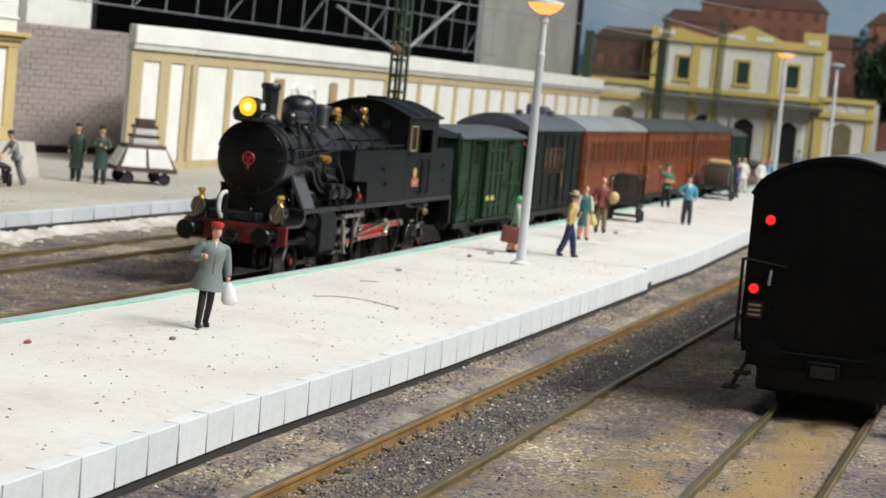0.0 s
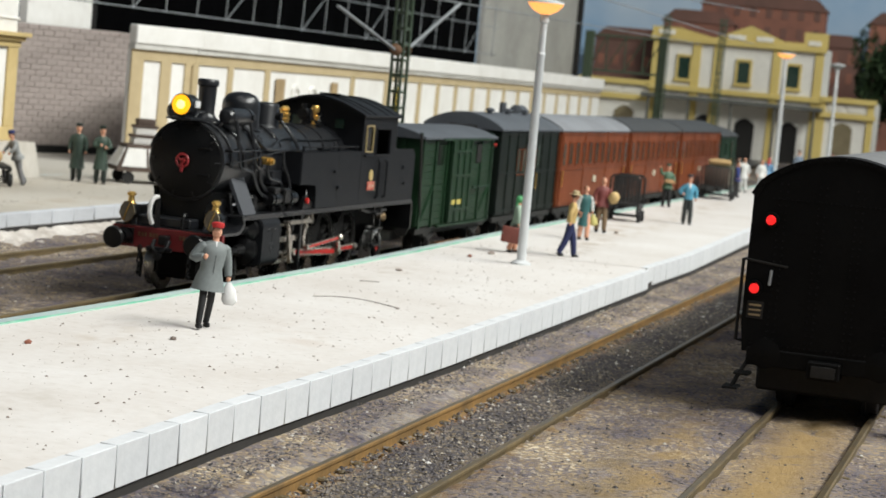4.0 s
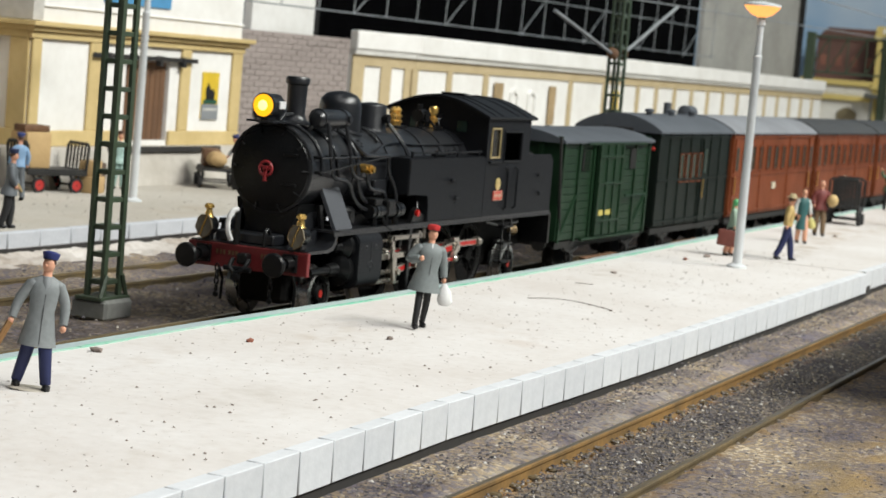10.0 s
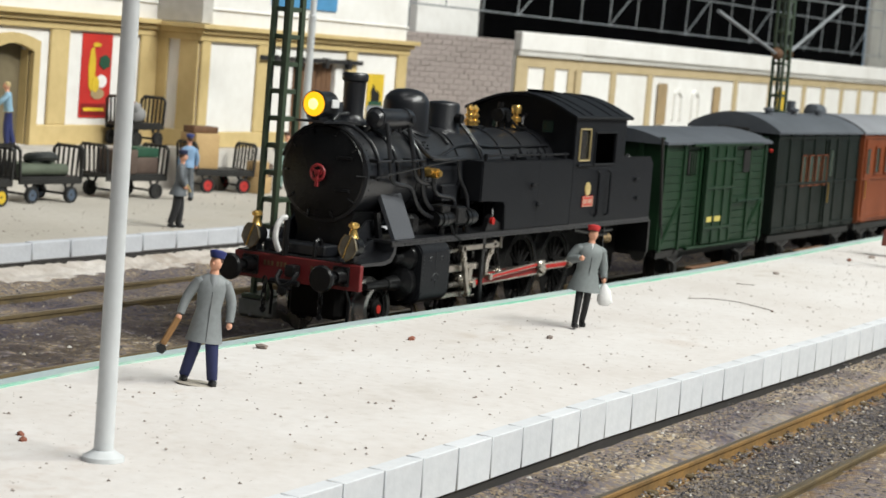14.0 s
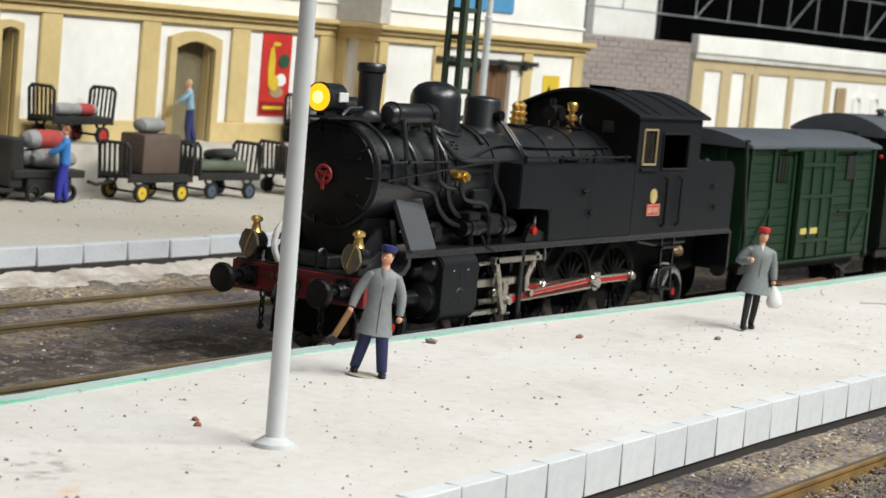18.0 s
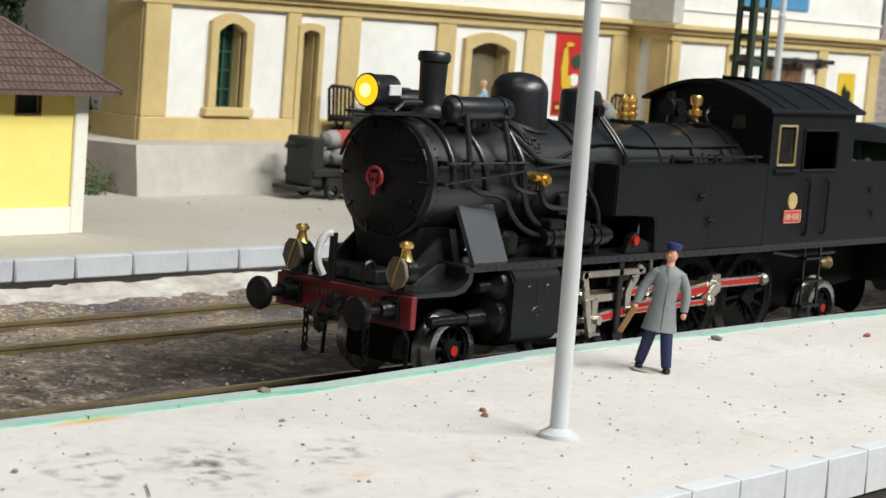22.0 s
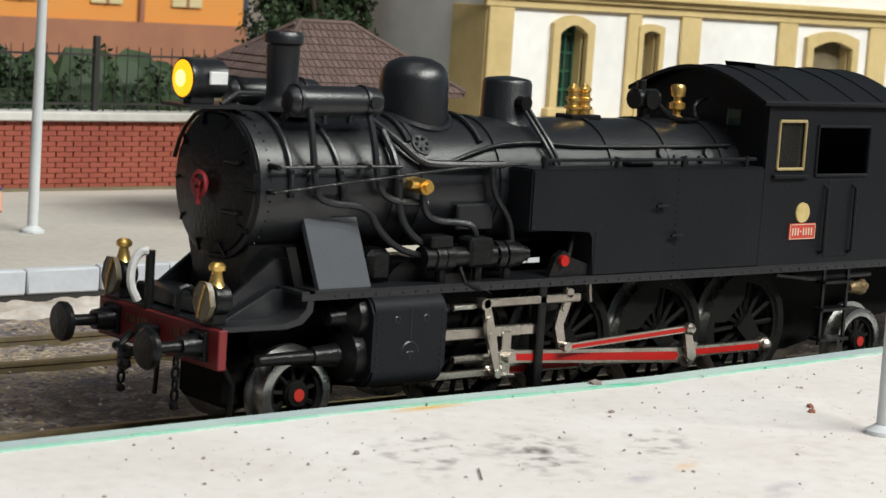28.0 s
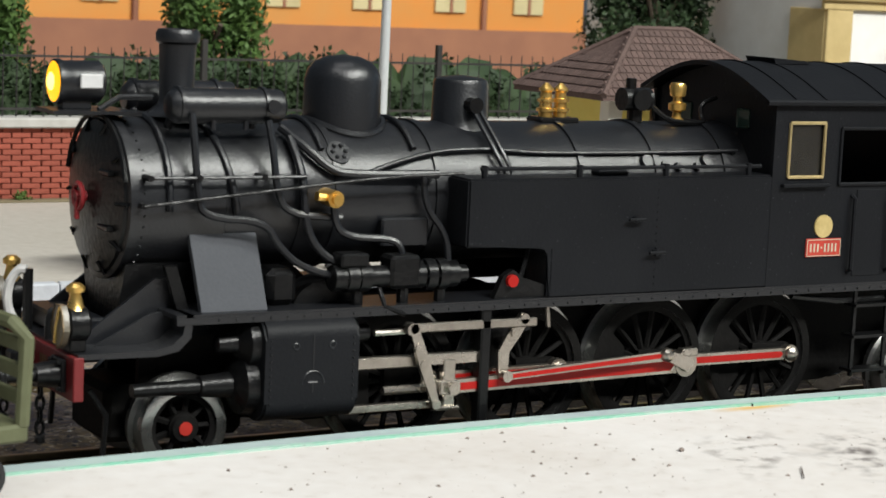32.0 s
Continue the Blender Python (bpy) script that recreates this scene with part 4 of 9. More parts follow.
def garden_wall():
    g = tagged(part("wall_garden", one(box, -250, 282, -.5, 286, 287, 15.5), mat("pink_mortar", (.42, .2, .15), .95, second=(.34, .15, .11), grain=500)), "low red brick garden wall with a pale coping", "wall", kind="structure")
    me = mesh_of("brick", one(box, .1, 0, .08, 4.1, 1.2, 1.14, .1), M_brickred)
    r = random.Random(8)
    z, row, n = .1, 0, 0
    while z < 15:
        x = 66 + (2.1 if row % 2 else 0)
        while x < 146:
            share("brick", me, g, mm(x, 280.95 + r.uniform(0, .2), z))
            x += 4.35
            n += 1
        z += 1.2
        row += 1
    # the farther brickwork, in one piece
    bm = B()
    for row in range(13):
        x = (146.5 if row % 2 else 148.6)
        while x < 282:
            o = r.uniform(0, .2)
            box(bm, x + .1, 280.95 + o, .18 + 1.2 * row, x + 4.1, 282.1, 1.24 + 1.2 * row)
            x += 4.35
        x = (63.6 if row % 2 else 61.6)
        while x > -60:
            box(bm, x + .1, 281.0, .18 + 1.2 * row, x + 4.1, 282.1, 1.24 + 1.2 * row)
            x -= 4.35
    rest = part("brickwork", bm, M_brickred, g)
    rest["kind"] = "stuff"
    part("earth_strip", one(box, -250, 277.6, -.4, 286, 281.0, .5, .2), M_taupe, g, "strip of brown earth along the wall")
    part("coping", one(box, -250, 279.6, 15.5, 286, 288, 17.6, .3), M_greywall, g, "pale stone coping")
    f = thing("iron_fence", "black iron railing on the garden wall", "fence", mm(0, 284, 17.6))
    post = mesh_of("post", one(box, -.7, -.7, 0, .7, .7, 17.2, .15), M_iron)
    bar = mesh_of("bar", one(cyl, (0, 0, 0), (0, 0, 15), .22, .12, 5), M_iron)
    for x in range(-40, 286, 60):
        share("post", post, f, mm(x - 1.3, 0, 0))
    for x in range(40, 286):
        if x % 3 == 0:
            share("bar", bar, f, mm(x, 0, 0))
    for z in (1.4, 12.6):
        part("rail", one(box, -250, -.25, z, 286, .25, z + .5), M_iron, f)


garden_wall()


def station_house():
    h = thing("station_house", "two-storey yellow and white station house with a gabled parapet and canopy", "building", mm(1900, 0, 0))
    M_conc2 = mat("dark_canopy", (.06, .065, .06), .7, second=(.1, .1, .09), grain=300)
    M_sy = mat("station_yellow", (.58, .46, .16), .8, second=(.5, .385, .13), scale=20, grain=200)
    M_sw = mat("station_white", (.72, .71, .66), .85, second=(.6, .58, .54), scale=20, grain=200)

    def bx(name, y0, y1, z0, z1, x0, x1, m, label="", parent=None):
        return part(name, one(box, x0, y0, z0, x1, y1, z1, .3), m, parent or h, label)
    bx("wall", 102, 262, 0, 108, 0, 60, M_sw)
    bx("wall", 52, 102, 0, 62, 0, 60, M_sw)
    bx("wall", 262, 330, 0, 62, 0, 60, M_sw)
    for y in (102, 141, 196, 216, 254):
        bx("pilaster", y, y + 8, 0, 108, -2, 0, M_sy, "yellow pilaster")
    for y in (52, 96, 310):
        bx("pilaster", y, y + 6, 0, 62, -2, 0, M_sy, "yellow pilaster")
    for a, b, z in ((100, 264, 104), (100, 264, 58), (50, 102, 60), (262, 330, 60), (50, 102, 46), (262, 330, 46)):
        bx("cornice", a, b, z, z + 5, -5, 0, M_sy, "yellow cornice")
    bm = B()
    prism(bm, [(100, 108), (264, 108), (264, 117), (238, 117), (205, 110), (172, 124), (140, 112), (122, 112), (122, 122), (100, 122)], "x", 0, 4)
    part("parapet", bm, M_sy, h, "yellow curved parapet")
    for a, b in ((106, 118), (150, 166), (176, 192), (242, 258)):
        bx("parapet_panel", a, b, 110, 114.5, -1, 0, M_sw, "white parapet panel")
    for a, b in ((60, 76), (80, 94), (270, 286), (290, 306)):
        bx("frieze_panel", a, b, 52.5, 58.5, -1, 0, M_sw, "white frieze panel")
    for y0 in (122, 168, 224):
        w = bx("window", y0 + 1.5, y0 + 12.5, 70, 90, -1.2, 0, M_glassdark, "dark arched window")
        bx("window_frame", y0 - .6, y0 + 1.5, 68, 92, -2, 0, M_sy, parent=w)
        bx("window_frame", y0 + 12.5, y0 + 14.6, 68, 92, -2, 0, M_sy, parent=w)
        bx("lintel", y0 - .6, y0 + 14.6, 90, 92.5, -2, 0, M_sy, parent=w)
        bx("sill", y0 - 1.5, y0 + 15.5, 67, 70, -3, 0, M_sy, parent=w)
    for y0, wd, zz in ((70, 18, 42), (275, 18, 40), (120, 16, 38), (160, 18, 38), (200, 16, 38)):
        d = part("door", one(prism, [(p[0], p[1]) for p in arch_poly(y0, y0 + wd, 0, zz, 5)], "x", -1.5, 0), M_taupe if y0 in (70, 275) else M_black, h, "dark arched door")
    c = bx("canopy", 98, 265, 50, 54, -24, 0, M_conc2, "dark grey platform canopy")
    for y in (104, 140, 180, 220, 258):
        part("column", one(cyl, (-21, y, 0), (-21, y, 50), 1.6, 1.2, 8), M_conc2, c)


station_house()


def backdrop():
    """Painted distance: sky, brown town blocks and, at the near end, an orange house behind trees."""
    M_sky = mat("sky_print", (.27, .45, .68), .9, second=(.66, .74, .82), scale=3, grain=12, bump=0)
    b = tagged(part("backdrop_sky", one(box, 2420, -900, -20, 2424, 1200, 900), M_sky), "printed blue sky with pale clouds", "backdrop", kind="structure")
    M_town = mat("town_print", (.36, .15, .1), .9, second=(.22, .1, .075), scale=12, grain=90, bump=0)
    M_town2 = mat("town_print_dark", (.13, .075, .06), .9, second=(.2, .1, .08), scale=12, grain=90, bump=0)
    for k, (y0, y1, zt, m) in enumerate(((250, 330, 152, M_town), (150, 290, 175, M_town), (110, 160, 138, M_town2), (-30, 60, 170, M_town), (48, 104, 168, M_town), (330, 420, 128, M_town2), (-140, -30, 190, M_town))):
        t = thing("town_block", "brown brick town block in the distance", "building", mm(2300 + 12 * k, 0, 0), group="distant town blocks")
        part("wall", one(box, 0, y0, -5, 20, y1, zt - 14), m, t)
        part("roof", one(prism, [(y0 - 3, zt - 14), (y1 + 3, zt - 14), (y1 - 12, zt), (y0 + 12, zt)], "x", -2, 22), M_town2, t)
        for j in range(int((y1 - y0) / 18)):
            for z in range(84, int(zt) - 24, 22):
                w = part("window", one(box, -.8, y0 + 6 + 18 * j, z, 0, y0 + 13 + 18 * j, z + 12), M_town2 if m is M_town else M_town, t)


backdrop()

# ---------------------------------------------------------------- near end: orange house and trees behind the garden wall
def orange_house():
    h = thing("orange_house", "orange rendered town house with pale windows behind the garden", "house", mm(0, 520, 0))
    M_or = mat("orange_render", (.72, .27, .05), .85, second=(.62, .29, .08), scale=12, grain=120)
    M_brn = mat("terracotta_plinth", (.36, .16, .09), .85, second=(.25, .11, .07), scale=14, grain=120)
    M_pale = mat("pale_window", (.72, .62, .35), .6, second=(.5, .42, .22), scale=30, grain=200)
    part("wall", one(box, 60, 0, 0, 400, 30, 110), M_or, h)
    part("plinth", one(box, 59, -3, 0, 401, 0, 31), M_brn, h, "brown plinth storey")
    part("roof", one(box, 56, -4, 110, 404, 34, 116), M_brn, h)
    for k in range(9):
        x = 96 + 34 * k
        for z in (37, 66):
            w = part("window", one(box, x, -1.2, z, x + 13, 0, z + 13, .2), M_pale, h, "pale shuttered window")
            part("mullion", one(box, x + 6, -1.6, z, x + 7.2, -1.2, z + 13), M_brn, w)
    for x in (77, 217, 355):
        part("downpipe", one(cyl, (x, -1, 0), (x, -1, 110), 1.2, n=6), M_brn, h)


orange_house()

# ---------------------------------------------------------------- steam locomotive (its own space: x along the track from the front, y from the track's middle)
def dusty(m, tone, scale=2600.0, low=0.73):
    """Fine pale dust specks caught in the paint."""
    nt = m.node_tree
    b = nt.nodes["Principled BSDF"]
    N, L = nt.nodes.new, nt.links.new
    before = b.inputs["Base Color"].links[0].from_socket
    tc, ns, mr, mx = N("ShaderNodeTexCoord"), N("ShaderNodeTexNoise"), N("ShaderNodeMapRange"), N("ShaderNodeMix")
    ns.inputs["Scale"].default_value, ns.inputs["Detail"].default_value = scale, 1.0
    L(tc.outputs["Object"], ns.inputs["Vector"])
    mr.inputs["From Min"].default_value, mr.inputs["From Max"].default_value = low, low + 0.1
    L(ns.outputs["Fac"], mr.inputs["Value"])
    mx.data_type = "RGBA"
    L(mr.outputs[0], mx.inputs[0])
    L(before, mx.inputs[6])
    mx.inputs[7].default_value = rgb(tone)
    L(mx.outputs[2], b.inputs["Base Color"])
    return m


M_loco = dusty(mat("satin_black_paint", (.0076, .0086, .0112), .34, second=(.0115, .012, .0138), scale=110, grain=2200, bump=.12, bump_scale=2600, spec=.58, vary=.03), (.04, .042, .046))
M_sheet = dusty(mat("matt_black_sheet", (.0064, .007, .0087), .5, second=(.009, .0097, .0117), scale=110, grain=2200, bump=.15, bump_scale=2600, spec=.15, vary=.03), (.04, .042, .046))
M_lococ = dusty(mat("glossy_black_casting", (.0036, .0038, .0043), .3, second=(.008, .008, .0084), scale=150, grain=1500, bump=.25, bump_scale=1500, spec=.26, vary=.04), (.05, .05, .05))
M_tyre = mat("bright_steel", (.45, .45, .44), .28, .95, second=(.3, .3, .29), scale=200, grain=1500, bump=.05)
M_nickel = mat("nickel_rod", (.5, .46, .41), .28, .95, second=(.34, .31, .27), scale=200, grain=1500, bump=.08)
M_rodred = mat("red_rod_paint", (.4, .007, .005), .45, second=(.32, .01, .007), scale=120, grain=1200, bump=.08, spec=.3)
M_beam = mat("dark_red_beam", (.16, .012, .013), .5, second=(.12, .009, .01), scale=120, grain=1200, bump=.1)
M_brass = mat("polished_brass", (.85, .58, .2), .3, .9, second=(.7, .42, .1), scale=200, grain=1200, bump=.1)
M_oldbrass = mat("tarnished_brass", (.22, .16, .09), .45, .7, second=(.14, .09, .04), scale=200, grain=1200, bump=.3)
M_grey = mat("grey_plate", (.07, .074, .083), .7, 0, second=(.086, .09, .1), scale=150, grain=2600, bump=.15, spec=.08)
M_hose = mat("white_hose", (.84, .83, .81), .5, grain=600)
M_wheelred = mat("wheel_boss_red", (.5, .03, .02), .45, grain=600)
M_lens = mat("lit_headlamp", (.3, .1, .01), .35, glow=(1.0, .46, .008, 1.5))
M_bulb = mat("lit_bulb", (1, .8, .3), .3, glow=(1.0, .74, .16, 2.6))
M_marker = mat("white_marker_plate", (.8, .8, .8), .4, grain=600)
M_platered = mat("red_number_plate", (.55, .05, .03), .45, grain=700)
M_letter = mat("pale_lettering", (.62, .55, .42), .5, grain=700)
M_soot = mat("sooty_frame", (.0048, .0046, .0046), .7, second=(.0085, .008, .0076), scale=120, grain=1500, bump=.2, spec=.1)
M_beamred = mat("crimson_enamel", (.34, .025, .03), .5, second=(.26, .018, .022), scale=120, grain=1200)
M_lampglass = mat("grimy_lamp_glass", (.17, .15, .11), .3, second=(.09, .075, .055), scale=300, grain=1200)
M_pane = mat("smeared_pane", (.16, .155, .14), .15, second=(.05, .05, .048), scale=160, grain=700, bump=0, trans=.85)
M_cabin = mat("dark_cab_inside", (.01, .01, .01), .8, grain=700)

loco = thing("steam_locomotive", "black tank steam locomotive with red rods and lit headlamp", "locomotive")
BZ, BR = 25.4, 8.7


def around(x, r, deg):
    """A point on the boiler's skin at x; 0 degrees is the top, positive towards the platform side."""
    a = radians(deg)
    return (x, -r * math.sin(a), BZ + r * math.cos(a))


def boiler_parts():
    bm = B()
    lathe(bm, [(1.4, 8.3), (1.4, BR + .25), (13, BR + .25), (13.2, BR), (27, BR), (27.1, BR - .1), (88.5, BR - .1)], (35.5, 0, BZ), (1, 0, 0), 48)
    b = part("boiler", bm, M_loco, loco, "satin black boiler")
    bm = B()
    lathe(bm, [(-.2, BR + .1), (0, BR + .65), (1.0, BR + .65), (1.2, BR + .1)], (37.0, 0, BZ), (1, 0, 0), 48)
    part("flange", bm, M_loco, b)
    bm = B()
    for k in range(44):
        cyl(bm, around(38.8, BR + .2, k * 360 / 44), around(38.8, BR + .42, k * 360 / 44), .17, .11, 6)
    part("rivets", bm, M_loco, b)
    for x in (44.2, 57.8, 62.3, 75.8, 96.5, 108.0, 119):
        bm = B()
        lathe(bm, [(0, BR), (0, BR + .18), (.9, BR + .18), (.9, BR)], (x, 0, BZ), (1, 0, 0), 40)
        part("boiler_band", bm, M_loco, b)
    # smokebox front
    bm = B()
    lathe(bm, [(0, 8.7), (-.35, 8.55), (-.55, 7.6), (-1.0, 5.6), (-1.35, 3.0), (-1.45, .3)], (36.8, 0, BZ), (1, 0, 0), 40)
    d = part("smokebox_door", bm, M_lococ, loco, "black dished smokebox door")
    for k in range(10):
        p = around(36.1, 7.8, 18 + 36 * k)
        q = around(35.6, 6.9, 18 + 36 * k)
        r_ = around(36.7, 9.0, 18 + 36 * k)
        part("door_clamp", one(tube, [r_, p, Vector(p).lerp(Vector(q), .4)], .22, 5), M_lococ, d)
    for z in (BZ + 2.6, BZ - 3.5):
        part("hinge_strap", one(box, 35.4, -6.4, z + .2, 36.2, -3.2, z + .8, .15), M_lococ, d)
    bm = B()
    tube(bm, [(34.4, 1.45 * math.cos(TAU * k / 16), BZ + 1.45 * math.sin(TAU * k / 16)) for k in range(17)], .3, 6)
    for k in range(3):
        tube(bm, [(34.5, 0, BZ), (34.4, 1.4 * math.cos(TAU * k / 3 + .5), BZ + 1.4 * math.sin(TAU * k / 3 + .5))], .26, 5)
    cyl(bm, (35.3, 0, BZ), (34.0, 0, BZ), .6, n=8)
    box(bm, 34.0, -.35, BZ - 2.6, 34.5, .35, BZ, .1)
    part("hand_wheel", bm, M_beamred, d, "red hand wheel")
    part("handrail", one(tube, [around(36.4, 9.3, a) for a in range(-75, 76, 15)], .3, 5), M_lococ, d)


boiler_parts()


def top_fittings():
    bm = B()
    lathe(bm, [(0, 4.1), (.5, 3.1), (1.2, 2.2), (2.0, 1.95), (8.1, 2.15), (8.4, 2.5), (9.3, 2.55), (9.8, 2.25), (9.85, 1.75), (8.0, 1.6)], (45.9, 0, 34.2 + .3), (0, 0, 1), 24)
    part("chimney", bm, M_loco, loco)
    bm = B()
    lathe(bm, [(-2.4, 4.72), (.5, 4.68), (4.8, 4.62), (6.0, 4.3), (7.0, 3.4), (7.6, 2.0), (7.8, .3)], (67.2, 0, 34.0), (0, 0, 1), 32)
    d = part("steam_dome", bm, M_loco, loco)
    ring = [(67.2 + 5.0 * math.cos(TAU * k / 28), 5.0 * math.sin(TAU * k / 28), BZ + math.sqrt((BR + .1) ** 2 - 25 * math.sin(TAU * k / 28) ** 2)) for k in range(29)]
    part("dome_flange", one(tube, ring, .42, 6), M_loco, d)
    bm = B()
    lathe(bm, [(-1.4, 4.2), (0, 3.5), (4.6, 3.42), (5.1, 3.2), (5.3, 2.7), (5.5, 1.2), (5.6, .2)], (83.6, 0, 34.0), (0, 0, 1), 28)
    part("sand_dome", bm, M_loco, loco)
    # headlamp on its bracket
    bm = B()
    lathe(bm, [(0, 2.15), (.1, 2.5), (.6, 2.55), (1.0, 2.35), (5.2, 2.35), (5.5, 2.0), (5.6, .2)], (31.2, 0, 38.2), (1, 0, 0), 24)
    h = part("headlamp", bm, M_loco, loco, "black headlamp with a lit yellow lens")
    bm = B()
    lathe(bm, [(0, .1), (.12, 1.2), (.25, 2.0), (.4, 2.3)], (30.85, 0, 38.2), (1, 0, 0), 24)
    part("lens", bm, M_lens, h, "glowing amber lens")
    part("bulb", one(blob, (30.95, 0, 38.2), 1.05, .35, 1, 1, 2), M_bulb, h, "glowing bulb")
    part("marker_plate", one(box, 33.4, -2.75, 37.6, 36.0, -2.35, 39.2, .12), M_marker, h, "white marker plate")
    part("marker_plate", one(box, 33.4, 2.35, 37.6, 36.0, 2.75, 39.2, .12), M_marker, h, "white marker plate")
    bm = B()
    prism(bm, [(30.2, -3), (36.5, -3.4), (39.5, -5.5), (39.5, 5.5), (36.5, 3.4), (30.2, 3)], "z", 34.8, 35.2)
    box(bm, 32, -.9, 35.2, 35.4, .9, 36.2, .1)
    tube(bm, [(36, -1.5, 35.2), (38.5, -1.2, 36.6), (42.5, -1.0, 36.6)], .35, 6)
    part("bracket", bm, M_loco, h)
    # air reservoir and pump head
    for yy in (-6.6, 6.6):
        bm = B()
        lathe(bm, [(0, .3), (.2, 1.3), (.8, 1.85), (1.4, 1.98), (13.2, 1.98), (13.8, 1.85), (14.3, 1.2), (14.5, .3)], (41.9, yy, 36.1), (1, 0, 0), 20)
        for x in (43.0, 53.2):
            cyl(bm, (x, yy, 36.2), (x, yy * .7, 33.6), .5, n=8)
            lathe(bm, [(0, 2.0), (.05, 2.12), (.5, 2.12), (.55, 2.0)], (x, yy, 36.2), (1, 0, 0), 20)
        for x in (47.2, 51.2):
            cyl(bm, (x, yy - .9 if yy < 0 else yy + .9, 34.8), (x, yy - .9 if yy < 0 else yy + .9, 33.5), .36, n=8)
        cyl(bm, (54.0, yy + (-1.9 if yy < 0 else 1.9), 36.2), (54.0, yy + (-2.5 if yy < 0 else 2.5), 36.2), .8, n=10)
        part("air_reservoir", bm, M_loco, loco)
    # brass on the boiler top
    for x in (96.4, 98.6):
        bm = B()
        lathe(bm, [(0, .9), (.8, .9), (.9, 1.2), (1.3, 1.2), (1.4, .8), (2.0, .8), (2.1, 1.1), (2.5, 1.1), (2.6, .75), (3.3, .7), (3.5, .95), (3.8, .9), (4.5, .2)], (x, .2, 34.3), (0, 0, 1), 14)
        part("safety_valve", bm, M_brass, loco, "brass safety valve")
    part("valve_base", one(box, 94.6, -1.7, 33.7, 100.4, 1.9, 34.5, .2), M_lococ, loco)
    bm = B()
    lathe(bm, [(0, 1.1), (.5, .6), (1.1, .55), (1.4, 1.15), (2.2, 1.2), (2.5, .6), (3.1, .6), (3.2, 1.0), (4.4, 1.15), (4.9, .9), (5.0, .2)], (115.8, -1.5, 34.2), (0, 0, 1), 14)
    part("whistle", bm, M_brass, loco, "brass whistle")
    bm = B()
    cyl(bm, (107.2, -1, 36.9), (111.4, -1, 36.9), 1.5, n=14)
    cyl(bm, (109.3, -1, 36.9), (109.3, -2.9, 36.9), 1.4, n=12)
    cyl(bm, (109.4, -1, 34), (109.4, -1, 36), 1.0, n=10)
    cyl(bm, (108.6, -1, 38.2), (108.6, -1, 39.6), .7, n=8)
    tube(bm, [(111, -2.4, 36.2), (112.5, -3, 34.8), (114.5, -3.2, 34.1), (119.5, -2.6, 34.0), (120, -1.2, 34.6), (120, -1, 36.4), (122.5, -1, 37.2)], .33, 6, smooth=1)
    part("turbo_generator", bm, M_lococ, loco)


top_fittings()


def pipe(name, pts, r=.45, m=None, label="", smooth=2):
    return part(name, one(tube, pts, r, 8, smooth=smooth), m or M_loco, loco, label)


